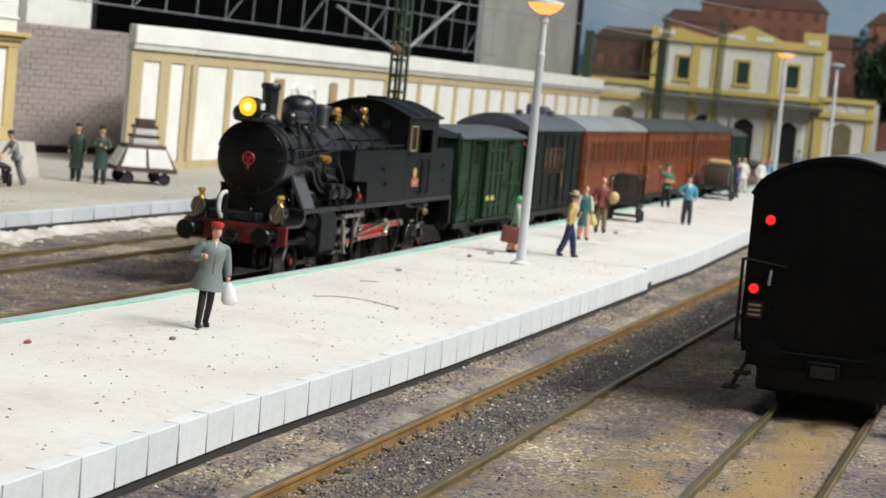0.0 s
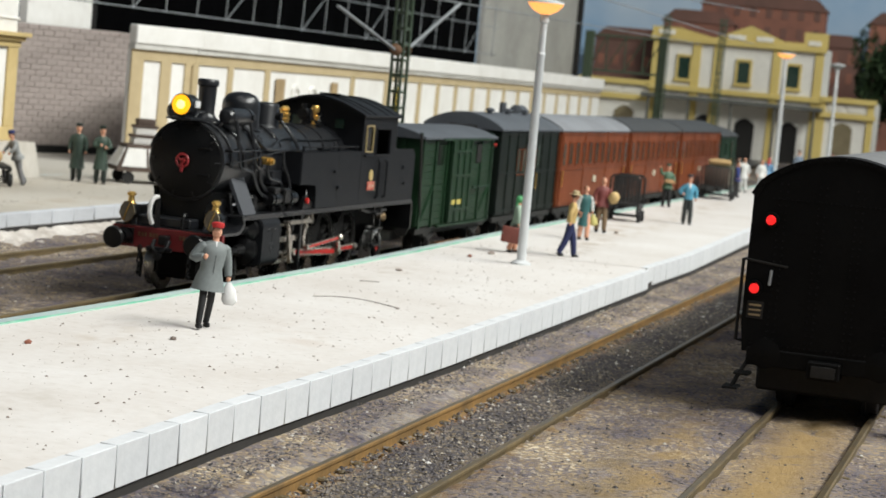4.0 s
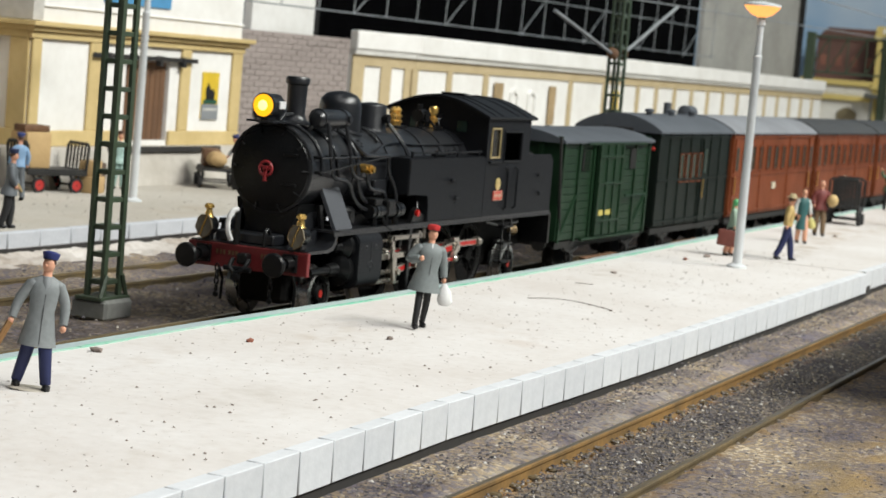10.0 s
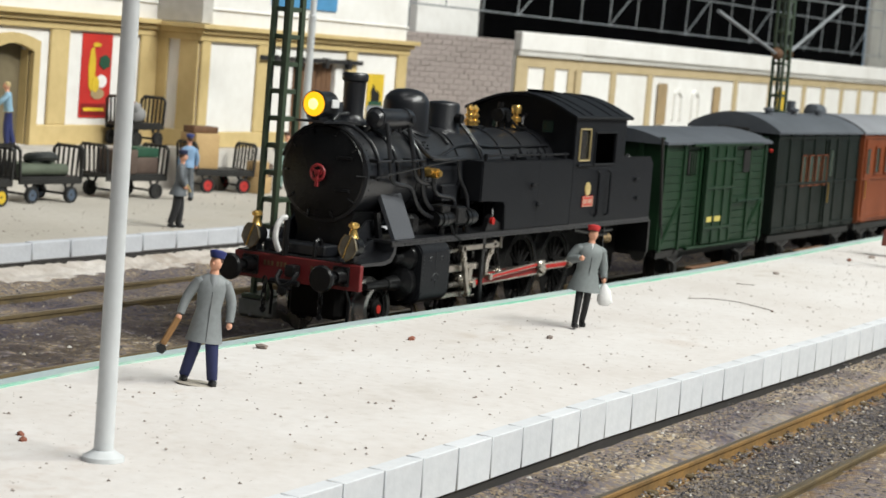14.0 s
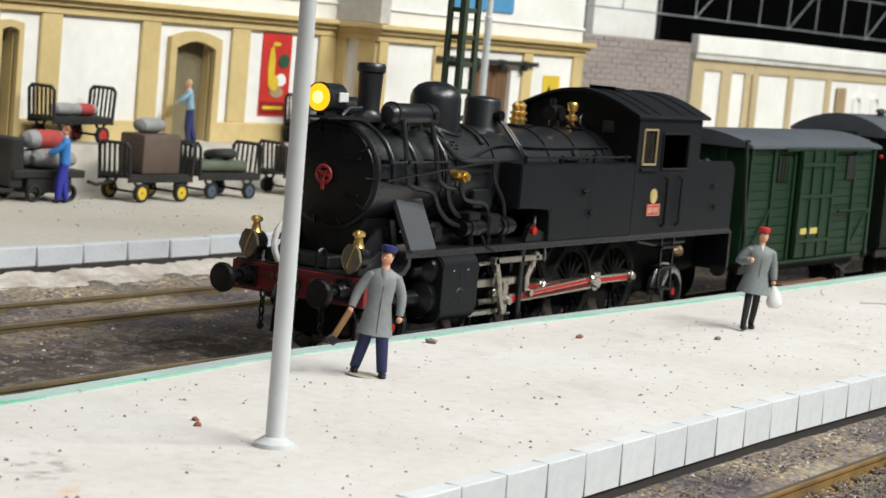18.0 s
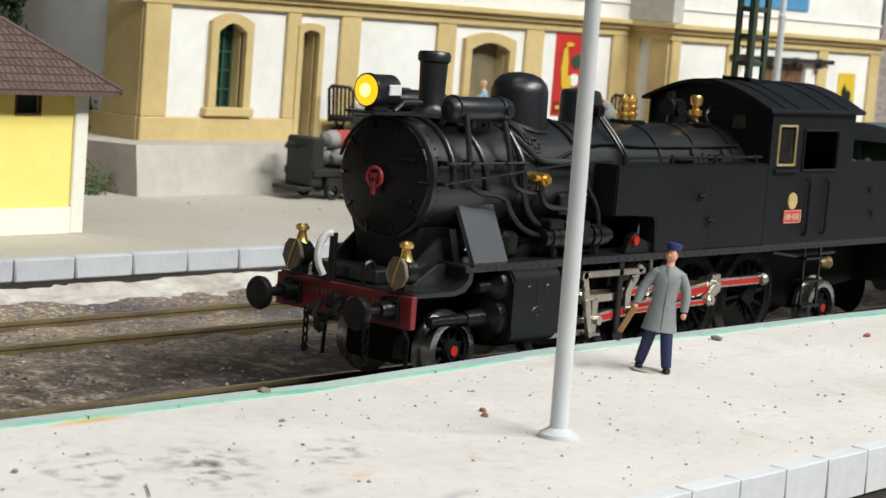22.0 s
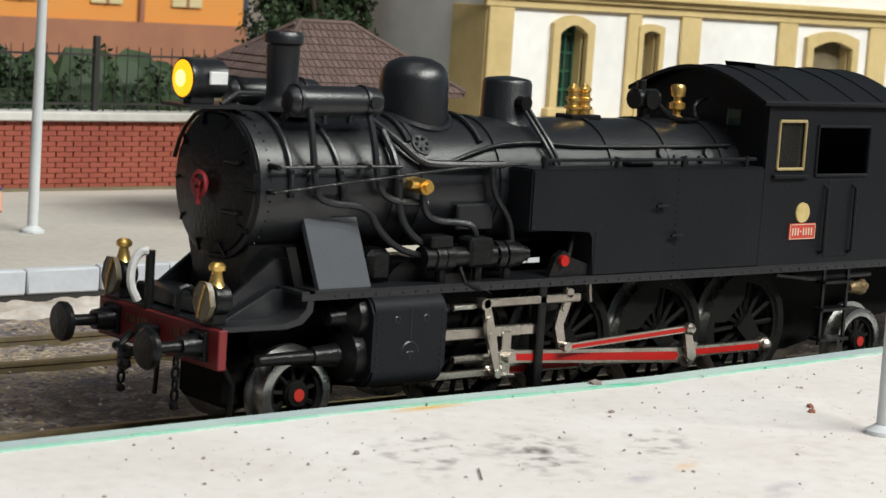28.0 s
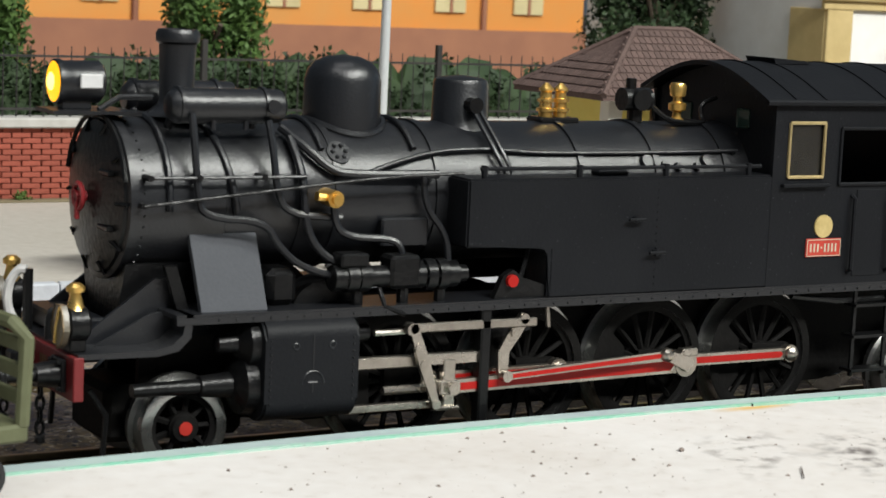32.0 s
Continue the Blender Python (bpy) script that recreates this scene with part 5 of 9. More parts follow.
def pipework():
    pipe("pipe", [(44.2, -8.5, 35.4), (44.3, -9.2, 32), (44.6, -9.9, 26.4), (45.2, -10.2, 24.0), (52.6, -10.4, 23.5), (54.4, -10.4, 20.5), (57.3, -10.8, 18.0), (62.8, -11.3, 16.7)])
    pipe("pipe", [(53.6, -8.3, 34.6), (54.0, -9.2, 31), (54.2, -9.8, 26.9), (55.6, -9.9, 24.1), (62.5, -9.9, 23.6)])
    pipe("pipe", [(56.6, -5.2, 33.6), (58.6, -7.6, 31.6), (61.4, -8.9, 29.0), (64, -9.2, 28.5), (75.5, -9.3, 28.4)], .5)
    pipe("pipe", [(57.2, -6.5, 32.6), (57.7, -9.6, 28.4), (58.0, -9.9, 22.3), (60.0, -10.3, 19.3), (64.0, -11.5, 17.3)], .5)
    pipe("pipe", [(61.0, -10.6, 25.4), (61.6, -10.6, 22.4), (63.6, -10.6, 21.4), (68.6, -10.6, 21.1), (69.8, -11, 20.4), (70.1, -11.2, 18.8)], .45)
    pipe("pipe", [(73.4, -9.6, 28.3), (73.6, -9.9, 24.6), (76.2, -10.6, 21.4), (76.4, -11, 18.2)], .42)
    for dx in (0, .95):
        pipe("sand_pipe", [(83.0 + dx, -3.2, 36.4), (83.4 + dx, -5.4, 34.0), (84.2 + dx, -8.0, 30.8), (85.2 + dx, -8.9, 28.4)], .3)
    part("sand_valve", one(cyl, (83.2, -3.0, 36.2), (83.2, -4.7, 36.2), 1.0, n=10), M_lococ, loco)
    pipe("cable", [(66.5, -8.8, 28.7), (70, -8.6, 29.8), (76.2, -7.4, 31.0), (82.9, -7.1, 31.2), (86, -7.2, 31.0), (91.5, -7.3, 30.6), (108, -7.3, 30.6), (121.5, -7.3, 30.8)], .28)
    pipe("pipe", [(120.8, -7.3, 31.0), (121.2, -6.4, 28)], .2)
    pipe("handrail", [(38.8, -9.9, 28.4), (52, -10.1, 28.4), (57.8, -10.1, 28.4)], .2, smooth=0)
    pipe("reversing_rod", [(38.1, -10.4, 25.4), (56.3, -11.0, 27.3), (68, -11.2, 28.4), (77.8, -11.4, 28.7)], .2, M_lococ, smooth=1)
    for x, z in ((38.8, 28.4), (52.5, 28.4), (38.1, 25.4), (44.6, 28.4)):
        part("rail_post", one(cyl, (x, -7.5, z), (x, -10.4, z), .36, n=8), M_lococ, loco)
    # saddle pipes round the dome
    for x, a in ((61.2, 58), (73.4, 58)):
        pipe("pipe", [around(x, BR + .3, k) for k in range(-a, a + 1, 12)], .35, smooth=0)
    pipe("pipe", [around(41.6, BR + .55, k) for k in range(-100, 101, 15)], .4, smooth=0)
    pipe("pipe", [around(47.5 + .03 * abs(k - 20), BR + .4, k) for k in range(20, 101, 10)], .42, smooth=0)
    # brass check valve
    bm = B()
    cyl(bm, (60.9, -8.6, 26.0), (60.9, -11.6, 25.9), 1.0, n=12)
    cyl(bm, (60.9, -11.5, 25.9), (60.9, -12.2, 25.9), .65, n=10)
    cyl(bm, (60.9, -10.4, 26.0), (58.9, -10.6, 26.2), .55, n=8)
    part("check_valve", bm, M_brass, loco, "brass check valve")
    # washout plugs and round badge on the boiler side
    for x, a in ((106.8, 62), (109.4, 66), (111.6, 67), (116.3, 62), (114.6, 67)):
        p, q = around(x, BR - .3, a), around(x, BR + .45, a)
        part("washout_plug", one(cyl, p, q, 1.05 if x in (106.8, 116.3) else .7, .8 if x in (106.8, 116.3) else .5, 12), M_loco, loco)
    p, q = around(63.4, BR - .2, 52), around(63.4, BR + .2, 52)
    bm = B()
    cyl(bm, p, q, 1.5, n=18)
    for k in range(6):
        a = TAU * k / 6
        blob(bm, (63.4 + .85 * math.cos(a), q[1] - .5 * math.sin(a), q[2] - .7 * math.sin(a) + .1), .3, sub=1)
    part("washout_cover", bm, M_loco, loco)
    # feed pump group on the running board
    pump = part("feed_pump", one(box, 67.6, -13.2, 15.6, 71.6, -10, 19.4, .4), M_lococ, loco, "black feed pump with ribbed cylinders")
    for x0, x1, r in ((60.6, 62.2, 1.5), (62.2, 63.6, 1.75), (63.8, 65.2, 1.75), (65.2, 67.6, 1.3), (68.6, 72.4, 1.6), (72.6, 73.8, 1.9), (74.2, 75.4, 1.9), (75.6, 77.0, 1.6), (77.0, 78.4, 1.0)):
        part("pump_cylinder", one(cyl, (x0, -11.6, 16.9), (x1, -11.6, 16.9), r, n=16), M_lococ, pump)
        if r > 1.55:
            bm = B()
            for k in range(8):
                a = TAU * k / 8
                blob(bm, (x0 - .05, -11.6 + (r - .3) * math.cos(a), 16.9 + (r - .3) * math.sin(a)), .2)
            part("bolt_ring", bm, M_lococ, pump)
    part("valve_chest", one(box, 61.2, -13.0, 18.2, 64.8, -10.2, 19.8, .25), M_lococ, pump)
    for x in (64, 70, 75):
        part("pump_foot", one(cyl, (x, -11.6, 13.6), (x, -11.6, 16), .7, n=8), M_lococ, pump)
    part("drain_pipe", one(tube, [(66.5, -12.4, 15.6), (66.9, -13.2, 13.6), (69.4, -13.4, 12.6)], .32, 6), M_lococ, pump)
    part("side_box", one(box, 68.3, -9.2, 19.8, 74.6, -7.2, 23.3, .25), M_loco, loco)


pipework()


def frames_and_platform():
    # running board with its rolled edge, and the drop to the front deck
    for y0, y1 in ((-13.3, -6), (6, 13.3)):
        bm = B()
        prism(bm, [(41.0, 13.2), (171, 13.2), (171, 13.7), (41.0, 13.7)], "y", y0, y1)
        prism(bm, [(41.0, 12.6), (171, 12.6), (171, 13.4), (41.0, 13.4)], "y", y0 - .12 if y0 < 0 else y1 - .3, y0 + .3 if y0 < 0 else y1 + .12)
        part("running_board", bm, M_loco, loco)
    bm = B()
    for k in range(60):
        x = 46 + 2.1 * k
        cyl(bm, (x, -13.42, 13.0), (x, -13.6, 13.0), .16, .1, 5)
    part("rivets", bm, M_loco, loco)
    bm = B()
    poly = [(29.8, 9.4), (29.8, 10.0), (38.5, 10.0), (40.6, 10.5), (41.8, 11.6), (42.2, 13.7), (43.0, 13.7), (42.8, 11.2), (41.4, 9.8), (39, 9.3)]
    prism(bm, poly, "y", -13.3, 13.3)
    part("front_deck", bm, M_loco, loco)
    for sgn in (-1, 1):
        y0, y1 = sorted((sgn * 9.4, sgn * 8.9))
        part("splash_plate", one(prism, [(33, 10), (42.3, 10), (42.5, 13.6), (39.8, 13.4)], "y", y0, y1), M_loco, loco)
        y0, y1 = sorted((sgn * 8.0, sgn * 7.5))
        part("frame_stay", one(prism, [(31.0, 10), (43, 10), (43, 17), (40.5, 17)], "y", y0, y1), M_loco, loco)
        bm = B()
        prism(bm, [(41.0, 18.6), (42.4, 18.6), (44.0, 13.6), (42.6, 13.6)], "y", *sorted((sgn * 9.6, sgn * 8.8)))
        part("deck_stay", bm, M_lococ, loco)
    part("smokebox_saddle", one(prism, [(-6.2, 10), (6.2, 10), (5.2, 14), (6.8, 18.5), (-6.8, 18.5), (-5.2, 14)], "x", 37.5, 50), M_lococ, loco)
    part("tread_plate", one(box, 31.5, -4.5, 10, 36.5, 9, 12.2, .3), M_loco, loco)
    # sloping grey plates in front of the cylinders
    for sgn in (-1, 1):
        bm = B()
        face = [(44.4, -8.2, 21.9), (52.5, -8.2, 21.9), (52.5, -12.0, 13.7), (44.5, -12.0, 13.7)]
        v = [bm.verts.new((x, -sgn * (y + o), z)) for o in (0, .9) for x, y, z in face]
        for q in ((0, 1, 2, 3), (7, 6, 5, 4), (0, 4, 5, 1), (1, 5, 6, 2), (2, 6, 7, 3), (3, 7, 4, 0)):
            bm.faces.new([v[i] for i in (q if sgn < 0 else q[::-1])])
        bmesh.ops.recalc_face_normals(bm, faces=bm.faces)
        part("wind_plate", bm, M_grey, loco, "grey sloping plate")
        part("plate_bracket", one(box, 53.2, min(sgn * 10.6, sgn * 6), 13.7, 57, max(sgn * 10.6, sgn * 6), 18, .8), M_lococ, loco)
        hump = [(57.0 + .5 * k, 13.6 + 2.9 * math.sin(math.pi * k / 18) ** .6) for k in range(19)]
        part("splasher", one(prism, hump, "y", *sorted((sgn * 9.4, sgn * 5.4))), M_lococ, loco, "low black splasher")
    # main frame and undergear, dark
    for sgn in (-1, 1):
        part("frame_plate", one(prism, [(40, 1.5), (60, -1), (140, -1), (160, 3), (171, 4), (171, 12.6), (40, 12.6)], "y", *sorted((sgn * 5.2, sgn * 4.2))), M_soot, loco)
    part("firebox", one(box, 96, -5, -1.5, 121, 5, 20, .6), M_soot, loco)
    part("ash_pan", one(box, 60, -4, 1, 96, 4, 12.4, .6), M_soot, loco)
    part("hanging_pipe", one(tube, [(128, -12.4, 12.2), (136, -12.4, 11.2), (150, -12.4, 11.4)], .4, 6), M_lococ, loco)


frames_and_platform()


def front_end():
    bm = B()
    box(bm, 29.2, -13.6, 4.9, 30.4, 13.6, 9.7, .12)
    beam = part("buffer_beam", bm, M_beam, loco, "dark red buffer beam with faded lettering")
    for y0 in (-8.9, -8.1, -7.3, -6.5, -5.2, -4.4, -3.6, 2.2, 3.0, 3.8, 5.0, 5.8, 6.6):
        part("lettering", one(box, 29.12, y0, 7.6, 29.2, y0 + .45, 8.5), M_oldbrass, beam, "faded lettering bar")
    for y in (-9.8, 9.8):
        bm = B()
        box(bm, 28.6, y - 1.7, 5.6, 29.2, y + 1.7, 9.2, .1)
        lathe(bm, [(0, 1.55), (-2.4, 1.25), (-2.4, .75), (-5.6, .7)], (28.6, y, 7.4), (1, 0, 0), 14)
        lathe(bm, [(0, .7), (-.3, 1.8), (-.6, 2.45), (-1.2, 2.5), (-1.6, 2.2), (-1.75, .2)], (22.9, y, 7.4), (1, 0, 0), 22)
        for k in range(4):
            cyl(bm, (28.6, y + (1.3 if k % 2 else -1.3), 6 + (2.8 if k > 1 else 0)), (28.2, y + (1.3 if k % 2 else -1.3), 6 + (2.8 if k > 1 else 0)), .25, n=6)
        part("buffer", bm, M_lococ, loco, "black round-headed buffer")
    # brass-fronted lamps on the deck
    for y in (-11.0, 9.9):
        bm = B()
        lathe(bm, [(0, 1.5), (.3, 1.9), (2.2, 1.95), (2.6, 1.5)], (29.0, y, 13.0), (1, 0, 0), 16)
        box(bm, 29.3, y - 1.0, 10.0, 31.2, y + 1.0, 11.4, .15)
        l = part("deck_lamp", bm, M_lococ, loco, "small black lamp with brass front and chimney")
        bm = B()
        lathe(bm, [(0, 1.2), (.6, .9), (1.6, .65), (2.0, .65), (2.1, 1.0), (2.6, 1.05), (3.0, .6)], (30.2, y, 14.4), (0, 0, 1), 12)
        part("lamp_chimney", bm, M_brass, l, "brass lamp chimney")
        bm = B()
        poly = [(y, 10.4), (y + 1.1, 11.1), (y + 1.85, 12.5), (y + 1.4, 14.2), (y + .7, 15.1), (y - .7, 15.1), (y - 1.4, 14.2), (y - 1.85, 12.5), (y - 1.1, 11.1)]
        prism(bm, poly, "x", 28.3, 29.0)
        part("lamp_face", bm, M_lampglass, l, "grimy glass lamp face")
        part("lamp_bar", one(tube, [(28.2, y - .7, 15.0), (28.1, y + .1, 12.8), (28.2, y + .7, 10.9)], .16, 5), M_brass, l, "bright brass bar")
        bm = B()
        for a, b in zip(poly, poly[1:] + poly[:1]):
            tube(bm, [(28.28, a[0], a[1]), (28.28, b[0], b[1])], .1, 5)
        part("lamp_rim", bm, M_oldbrass, l, "tarnished brass rim")
    part("hose", one(tube, [(28.6, 3.6, 10.6), (27.7, 4.1, 12.6), (27.9, 4.1, 15.2), (28.8, 3.6, 16.8), (29.6, 3.0, 16.8)], .55, 8, smooth=2), M_hose, loco, "white curved brake hose")
    bm = B()
    tube(bm, [(29.8, 3.0, 9.6), (29.8, 3.0, 16.9)], .6, 8)
    tube(bm, [(30, -3.2, 10), (30, -3.2, 13), (31.4, -3.2, 13.4), (32.4, -3.2, 12.6), (32.4, -3.2, 10)], .4, 7, smooth=1)
    part("brake_pipe", bm, M_lococ, loco)
    # coupling, chains and brake hoses under the beam
    bm = B()
    box(bm, 26.6, -1.1, 6.2, 29.2, 1.1, 8.4, .3)
    tube(bm, [(26.8, -1.8, 7.2), (25.2, -1.8, 5.6), (24.6, 0, 4.4), (25.2, 1.8, 5.6), (26.8, 1.8, 7.2)], .5, 7, smooth=1)
    cyl(bm, (25.4, -3.0, 5.4), (25.4, 3.0, 5.4), .55, n=8)
    blob(bm, (24.8, 0, 3.9), 1.2, .8, 1, 1, 1)
    part("screw_coupling", bm, M_lococ, loco, "black screw coupling")
    for y in (6.0, -6.2):
        bm = B()
        z = 4.8
        for k in range(4):
            tube(bm, [(28.2 + .45 * math.cos(TAU * j / 8) * (k % 2), y + .45 * math.cos(TAU * j / 8) * (1 - k % 2), z + .85 * math.sin(TAU * j / 8)) for j in range(9)], .2, 5)
            z -= 1.35
        blob(bm, (28.2, y, z), .7)
        part("safety_chain", bm, M_lococ, loco, "black hanging chain")
    # guard irons
    for y in (-8.4, 8.4):
        part("guard_iron", one(tube, [(33, y, 5), (35, y, 2), (34.7, y, -2.4)], .34, 6), M_lococ, loco)
    part("pony_frame", one(box, 36, -5.5, -2, 53, 5.5, 4.6, .8), M_soot, loco)


front_end()


def side_tanks_and_cab():
    tank = [(77.5, 20.0), (77.5, 28.2), (123.3, 28.2), (123.3, 13.6), (89.2, 13.6), (89.2, 19.0), (88.6, 19.8), (87.8, 20.0)]
    for sgn in (-1, 1):
        bm = B()
        prism(bm, tank, "y", *sorted((sgn * 13.2, sgn * 8.2)))
        bmesh.ops.bevel(bm, geom=list(bm.edges), offset=.25, segments=2, affect="EDGES")
        t = part("side_tank", bm, M_sheet, loco, "flat black side tank")
        bm = B()
        ye = sgn * 13.2
        for k in range(16):
            for p in ((89.6, 13.9 + .38 * k), (105.0, 13.9 + .9 * k)):
                cyl(bm, (p[0], ye, p[1]), (p[0], ye + sgn * .12, p[1]), .13, .08, 5)
        part("rivets", bm, M_sheet, t)
        bm = B()
        for x, z in ((101.5, 23.0), (104.8, 18.8)):
            cyl(bm, (x, ye, z), (x, ye + sgn * .8, z), .4, n=8)
            cyl(bm, (x - 1.2, ye + sgn * .7, z), (x + 1.2, ye + sgn * .7, z), .22, n=6)
        part("tank_step", bm, M_sheet, t)
        part("handrail", one(tube, [(79.5, sgn * 12.4, 29.3), (121.5, sgn * 12.4, 29.3)], .26, 6), M_sheet, t)
        for x in (80, 93.5, 106.5, 119.5):
            part("rail_post", one(cyl, (x, sgn * 12.4, 28), (x, sgn * 12.4, 29.7), .35, .45, 8), M_sheet, t)
        part("filler_lid", one(box, 97, min(sgn * 11.6, sgn * 9.6), 28.2, 101.5, max(sgn * 11.6, sgn * 9.6), 28.9, .2), M_sheet, t)
        # cab side with its two openings
        bm = B()
        y0, y1 = sorted((sgn * 13.25, sgn * 12.7))
        wall = [(125.2, 131.0, 27.9, 34.9), (133.9, 146.0, 26.9, 34.2)]
        pierced(bm, [122.8, 125.2, 131.0, 133.9, 146.0, 152.0], [13.6, 26.9, 27.9, 34.2, 34.9, 37.6], y0, y1, wall)
        c = part("cab_side", bm, M_sheet, loco, "flat black cab side")
        bm = B()
        yf = sgn * 13.35
        for a, b in (((125.2, 27.9), (131.0, 27.9)), ((131.0, 27.9), (131.0, 34.9)), ((131.0, 34.9), (125.2, 34.9)), ((125.2, 34.9), (125.2, 27.9))):
            tube(bm, [(a[0], yf, a[1]), (b[0], yf, b[1])], .24, 6)
        part("window_frame", bm, M_brass if sgn > 0 else mat("pale_brass_frame", (.66, .52, .26), .35, .7, grain=900), c, "pale brass window frame")
        bm = B()
        for a, b in (((133.9, 26.9), (146.0, 26.9)), ((146.0, 26.9), (146.0, 34.2)), ((146.0, 34.2), (133.9, 34.2)), ((133.9, 34.2), (133.9, 26.9))):
            tube(bm, [(a[0], yf, a[1]), (b[0], yf, b[1])], .26, 6)
        part("door_window_frame", bm, M_sheet, c)
        part("window_pane", one(box, 125.3, min(sgn * 12.9, sgn * 13.0), 28.0, 130.9, max(sgn * 12.9, sgn * 13.0), 34.8), M_pane, c, "smeared window pane")
        for x in (136.4, 143.0):
            part("door_rail", one(tube, [(x, sgn * 13.3, 25.4), (x, sgn * 14.0, 25.0), (x, sgn * 14.0, 15.6), (x, sgn * 13.3, 15.2)], .3, 6), M_sheet, c)
        part("cab_door", one(box, 137.2, min(yf, sgn * 13.2), 14.6, 142.2, max(yf, sgn * 13.2), 26.2, .1), M_sheet, c)
        part("window_ledge", one(box, 124.2, min(sgn * 13.2, sgn * 14), 26.6, 132, max(sgn * 13.2, sgn * 14), 27.1, .1), M_sheet, c)
        part("maker_plate", one(lathe, [(0, 1.55), (.25, 1.5), (.3, 1.2)], (131.8, sgn * 13.2, 21.4), (0, sgn, 0), 18), mat("pale_brass_plate", (.8, .64, .3), .4, .5, second=(.6, .45, .18), scale=400, grain=1500), c, "oval brass maker's plate")
        n = part("number_plate", one(box, 129.0, *((-13.5, 17.4) if sgn < 0 else (13.2, 17.4)), 134.9, *((-13.2, 19.8) if sgn < 0 else (13.5, 19.8)), .08), M_platered, c, "small red plate with pale characters")
        bm = B()
        for a, b in (((129.15, 17.55), (134.75, 17.55)), ((134.75, 17.55), (134.75, 19.65)), ((134.75, 19.65), (129.15, 19.65)), ((129.15, 19.65), (129.15, 17.55))):
            tube(bm, [(a[0], sgn * 13.5, a[1]), (b[0], sgn * 13.5, b[1])], .07, 4)
        for k in range(8):
            x = 129.6 + .6 * k
            box(bm, x, min(sgn * 13.45, sgn * 13.56), 18.05 if k != 3 else 18.5, x + .26, max(sgn * 13.45, sgn * 13.56), 19.15 if k != 3 else 18.75)
        part("lettering", bm, M_letter, n)
    # front and rear walls follow the arched roof
    def arch(y):
        return 37.4 + 4.2 * math.cos(y / 13.8 * math.pi / 2)
    ys = [-13.8 + 27.6 * k / 20 for k in range(21)]
    for x, holes in ((123.3, True), (151.5, False)):
        bm = B()
        prism(bm, [(-13.2, 13.6), (-13.2, 37.2), *[(y, arch(y) - .3) for y in ys[1:-1]], (13.2, 37.2), (13.2, 13.6)], "x", x, x + .5)
        w = part("cab_front" if holes else "cab_rear", bm, M_sheet, loco)
        if holes:
            for y in (-7.4, 5.0):
                part("spectacle", one(box, x - .12, y, 33.6, x, y + 2.6, 36.2, .2), M_glassdark, w, "small dark front window")
    bm = B()
    up = [bm.verts.new((120.8, y, arch(y) + .5)) for y in ys]
    up2 = [bm.verts.new((154.0, y, arch(y) + .5)) for y in ys]
    dn = [bm.verts.new((120.8, y, arch(y) - .1)) for y in ys]
    dn2 = [bm.verts.new((154.0, y, arch(y) - .1)) for y in ys]
    for k in range(20):
        bm.faces.new((up[k], up[k + 1], up2[k + 1], up2[k]))
        bm.faces.new((dn[k], dn2[k], dn2[k + 1], dn[k + 1]))
        bm.faces.new((up[k], dn[k], dn[k + 1], up[k + 1]))
        bm.faces.new((up2[k], up2[k + 1], dn2[k + 1], dn2[k]))
    for k in (0, 20):
        bm.faces.new((up[k], up2[k], dn2[k], dn[k]))
    roof = part("cab_roof", bm, M_sheet, loco, "arched black cab roof")
    bm = B()
    for x in (125.5, 130.5, 141.0, 147.5):
        tube(bm, [(x, y, arch(y) + .55) for y in ys], .16, 4)
    part("roof_seams", bm, M_sheet, roof)
    part("roof_vent", one(prism, [(130.6, 41.9), (136.5, 42.0), (136.5, 42.3), (130.2, 42.7)], "y", -3.0, 3.0), M_sheet, roof)
    bm = B()
    tube(bm, [(120.8, -13.8, arch(13.8) + .1), (154, -13.8, arch(13.8) + .1)], .4, 6)
    part("gutter", bm, M_sheet, roof)
    part("cab_floor", one(box, 123, -12.6, 13.6, 151.5, 12.6, 14.4), M_cabin, loco)
    part("backhead", one(box, 123.2, -5, 14.4, 127, 5, 33), M_cabin, loco)
    # bunker
    for sgn in (-1, 1):
        part("bunker_side", one(prism, [(152, 13.6), (152, 28.4), (169.0, 28.4), (171, 26.8), (171, 13.6)], "y", *sorted((sgn * 13.2, sgn * 12.6))), M_sheet, loco)
        bm = B()
        for x, z in ((160, 23.2), (161.5, 18.6)):
            cyl(bm, (x - 1.1, sgn * 13.8, z), (x + 1.1, sgn * 13.8, z), .22, n=6)
            cyl(bm, (x, sgn * 13.1, z), (x, sgn * 13.9, z), .35, n=6)
        part("bunker_step", bm, M_sheet, loco)
    part("bunker_rear", one(box, 170.4, -12.6, 13.6, 171, 12.6, 27.2), M_sheet, loco)
    bm = B()
    r = random.Random(2)
    for k in range(70):
        blob(bm, (r.uniform(154, 169), r.uniform(-11.5, 11.5), 25.5 + r.uniform(-1, 1.4)), r.uniform(1, 2), rough=.2, rnd=r)
    part("coal", bm, mat("coal", (.012, .012, .013), .35, grain=900, bump=.5), loco, "heaped black coal")
    part("rear_beam", one(box, 171, -13.4, 5, 172, 13.4, 13), M_lococ, loco)
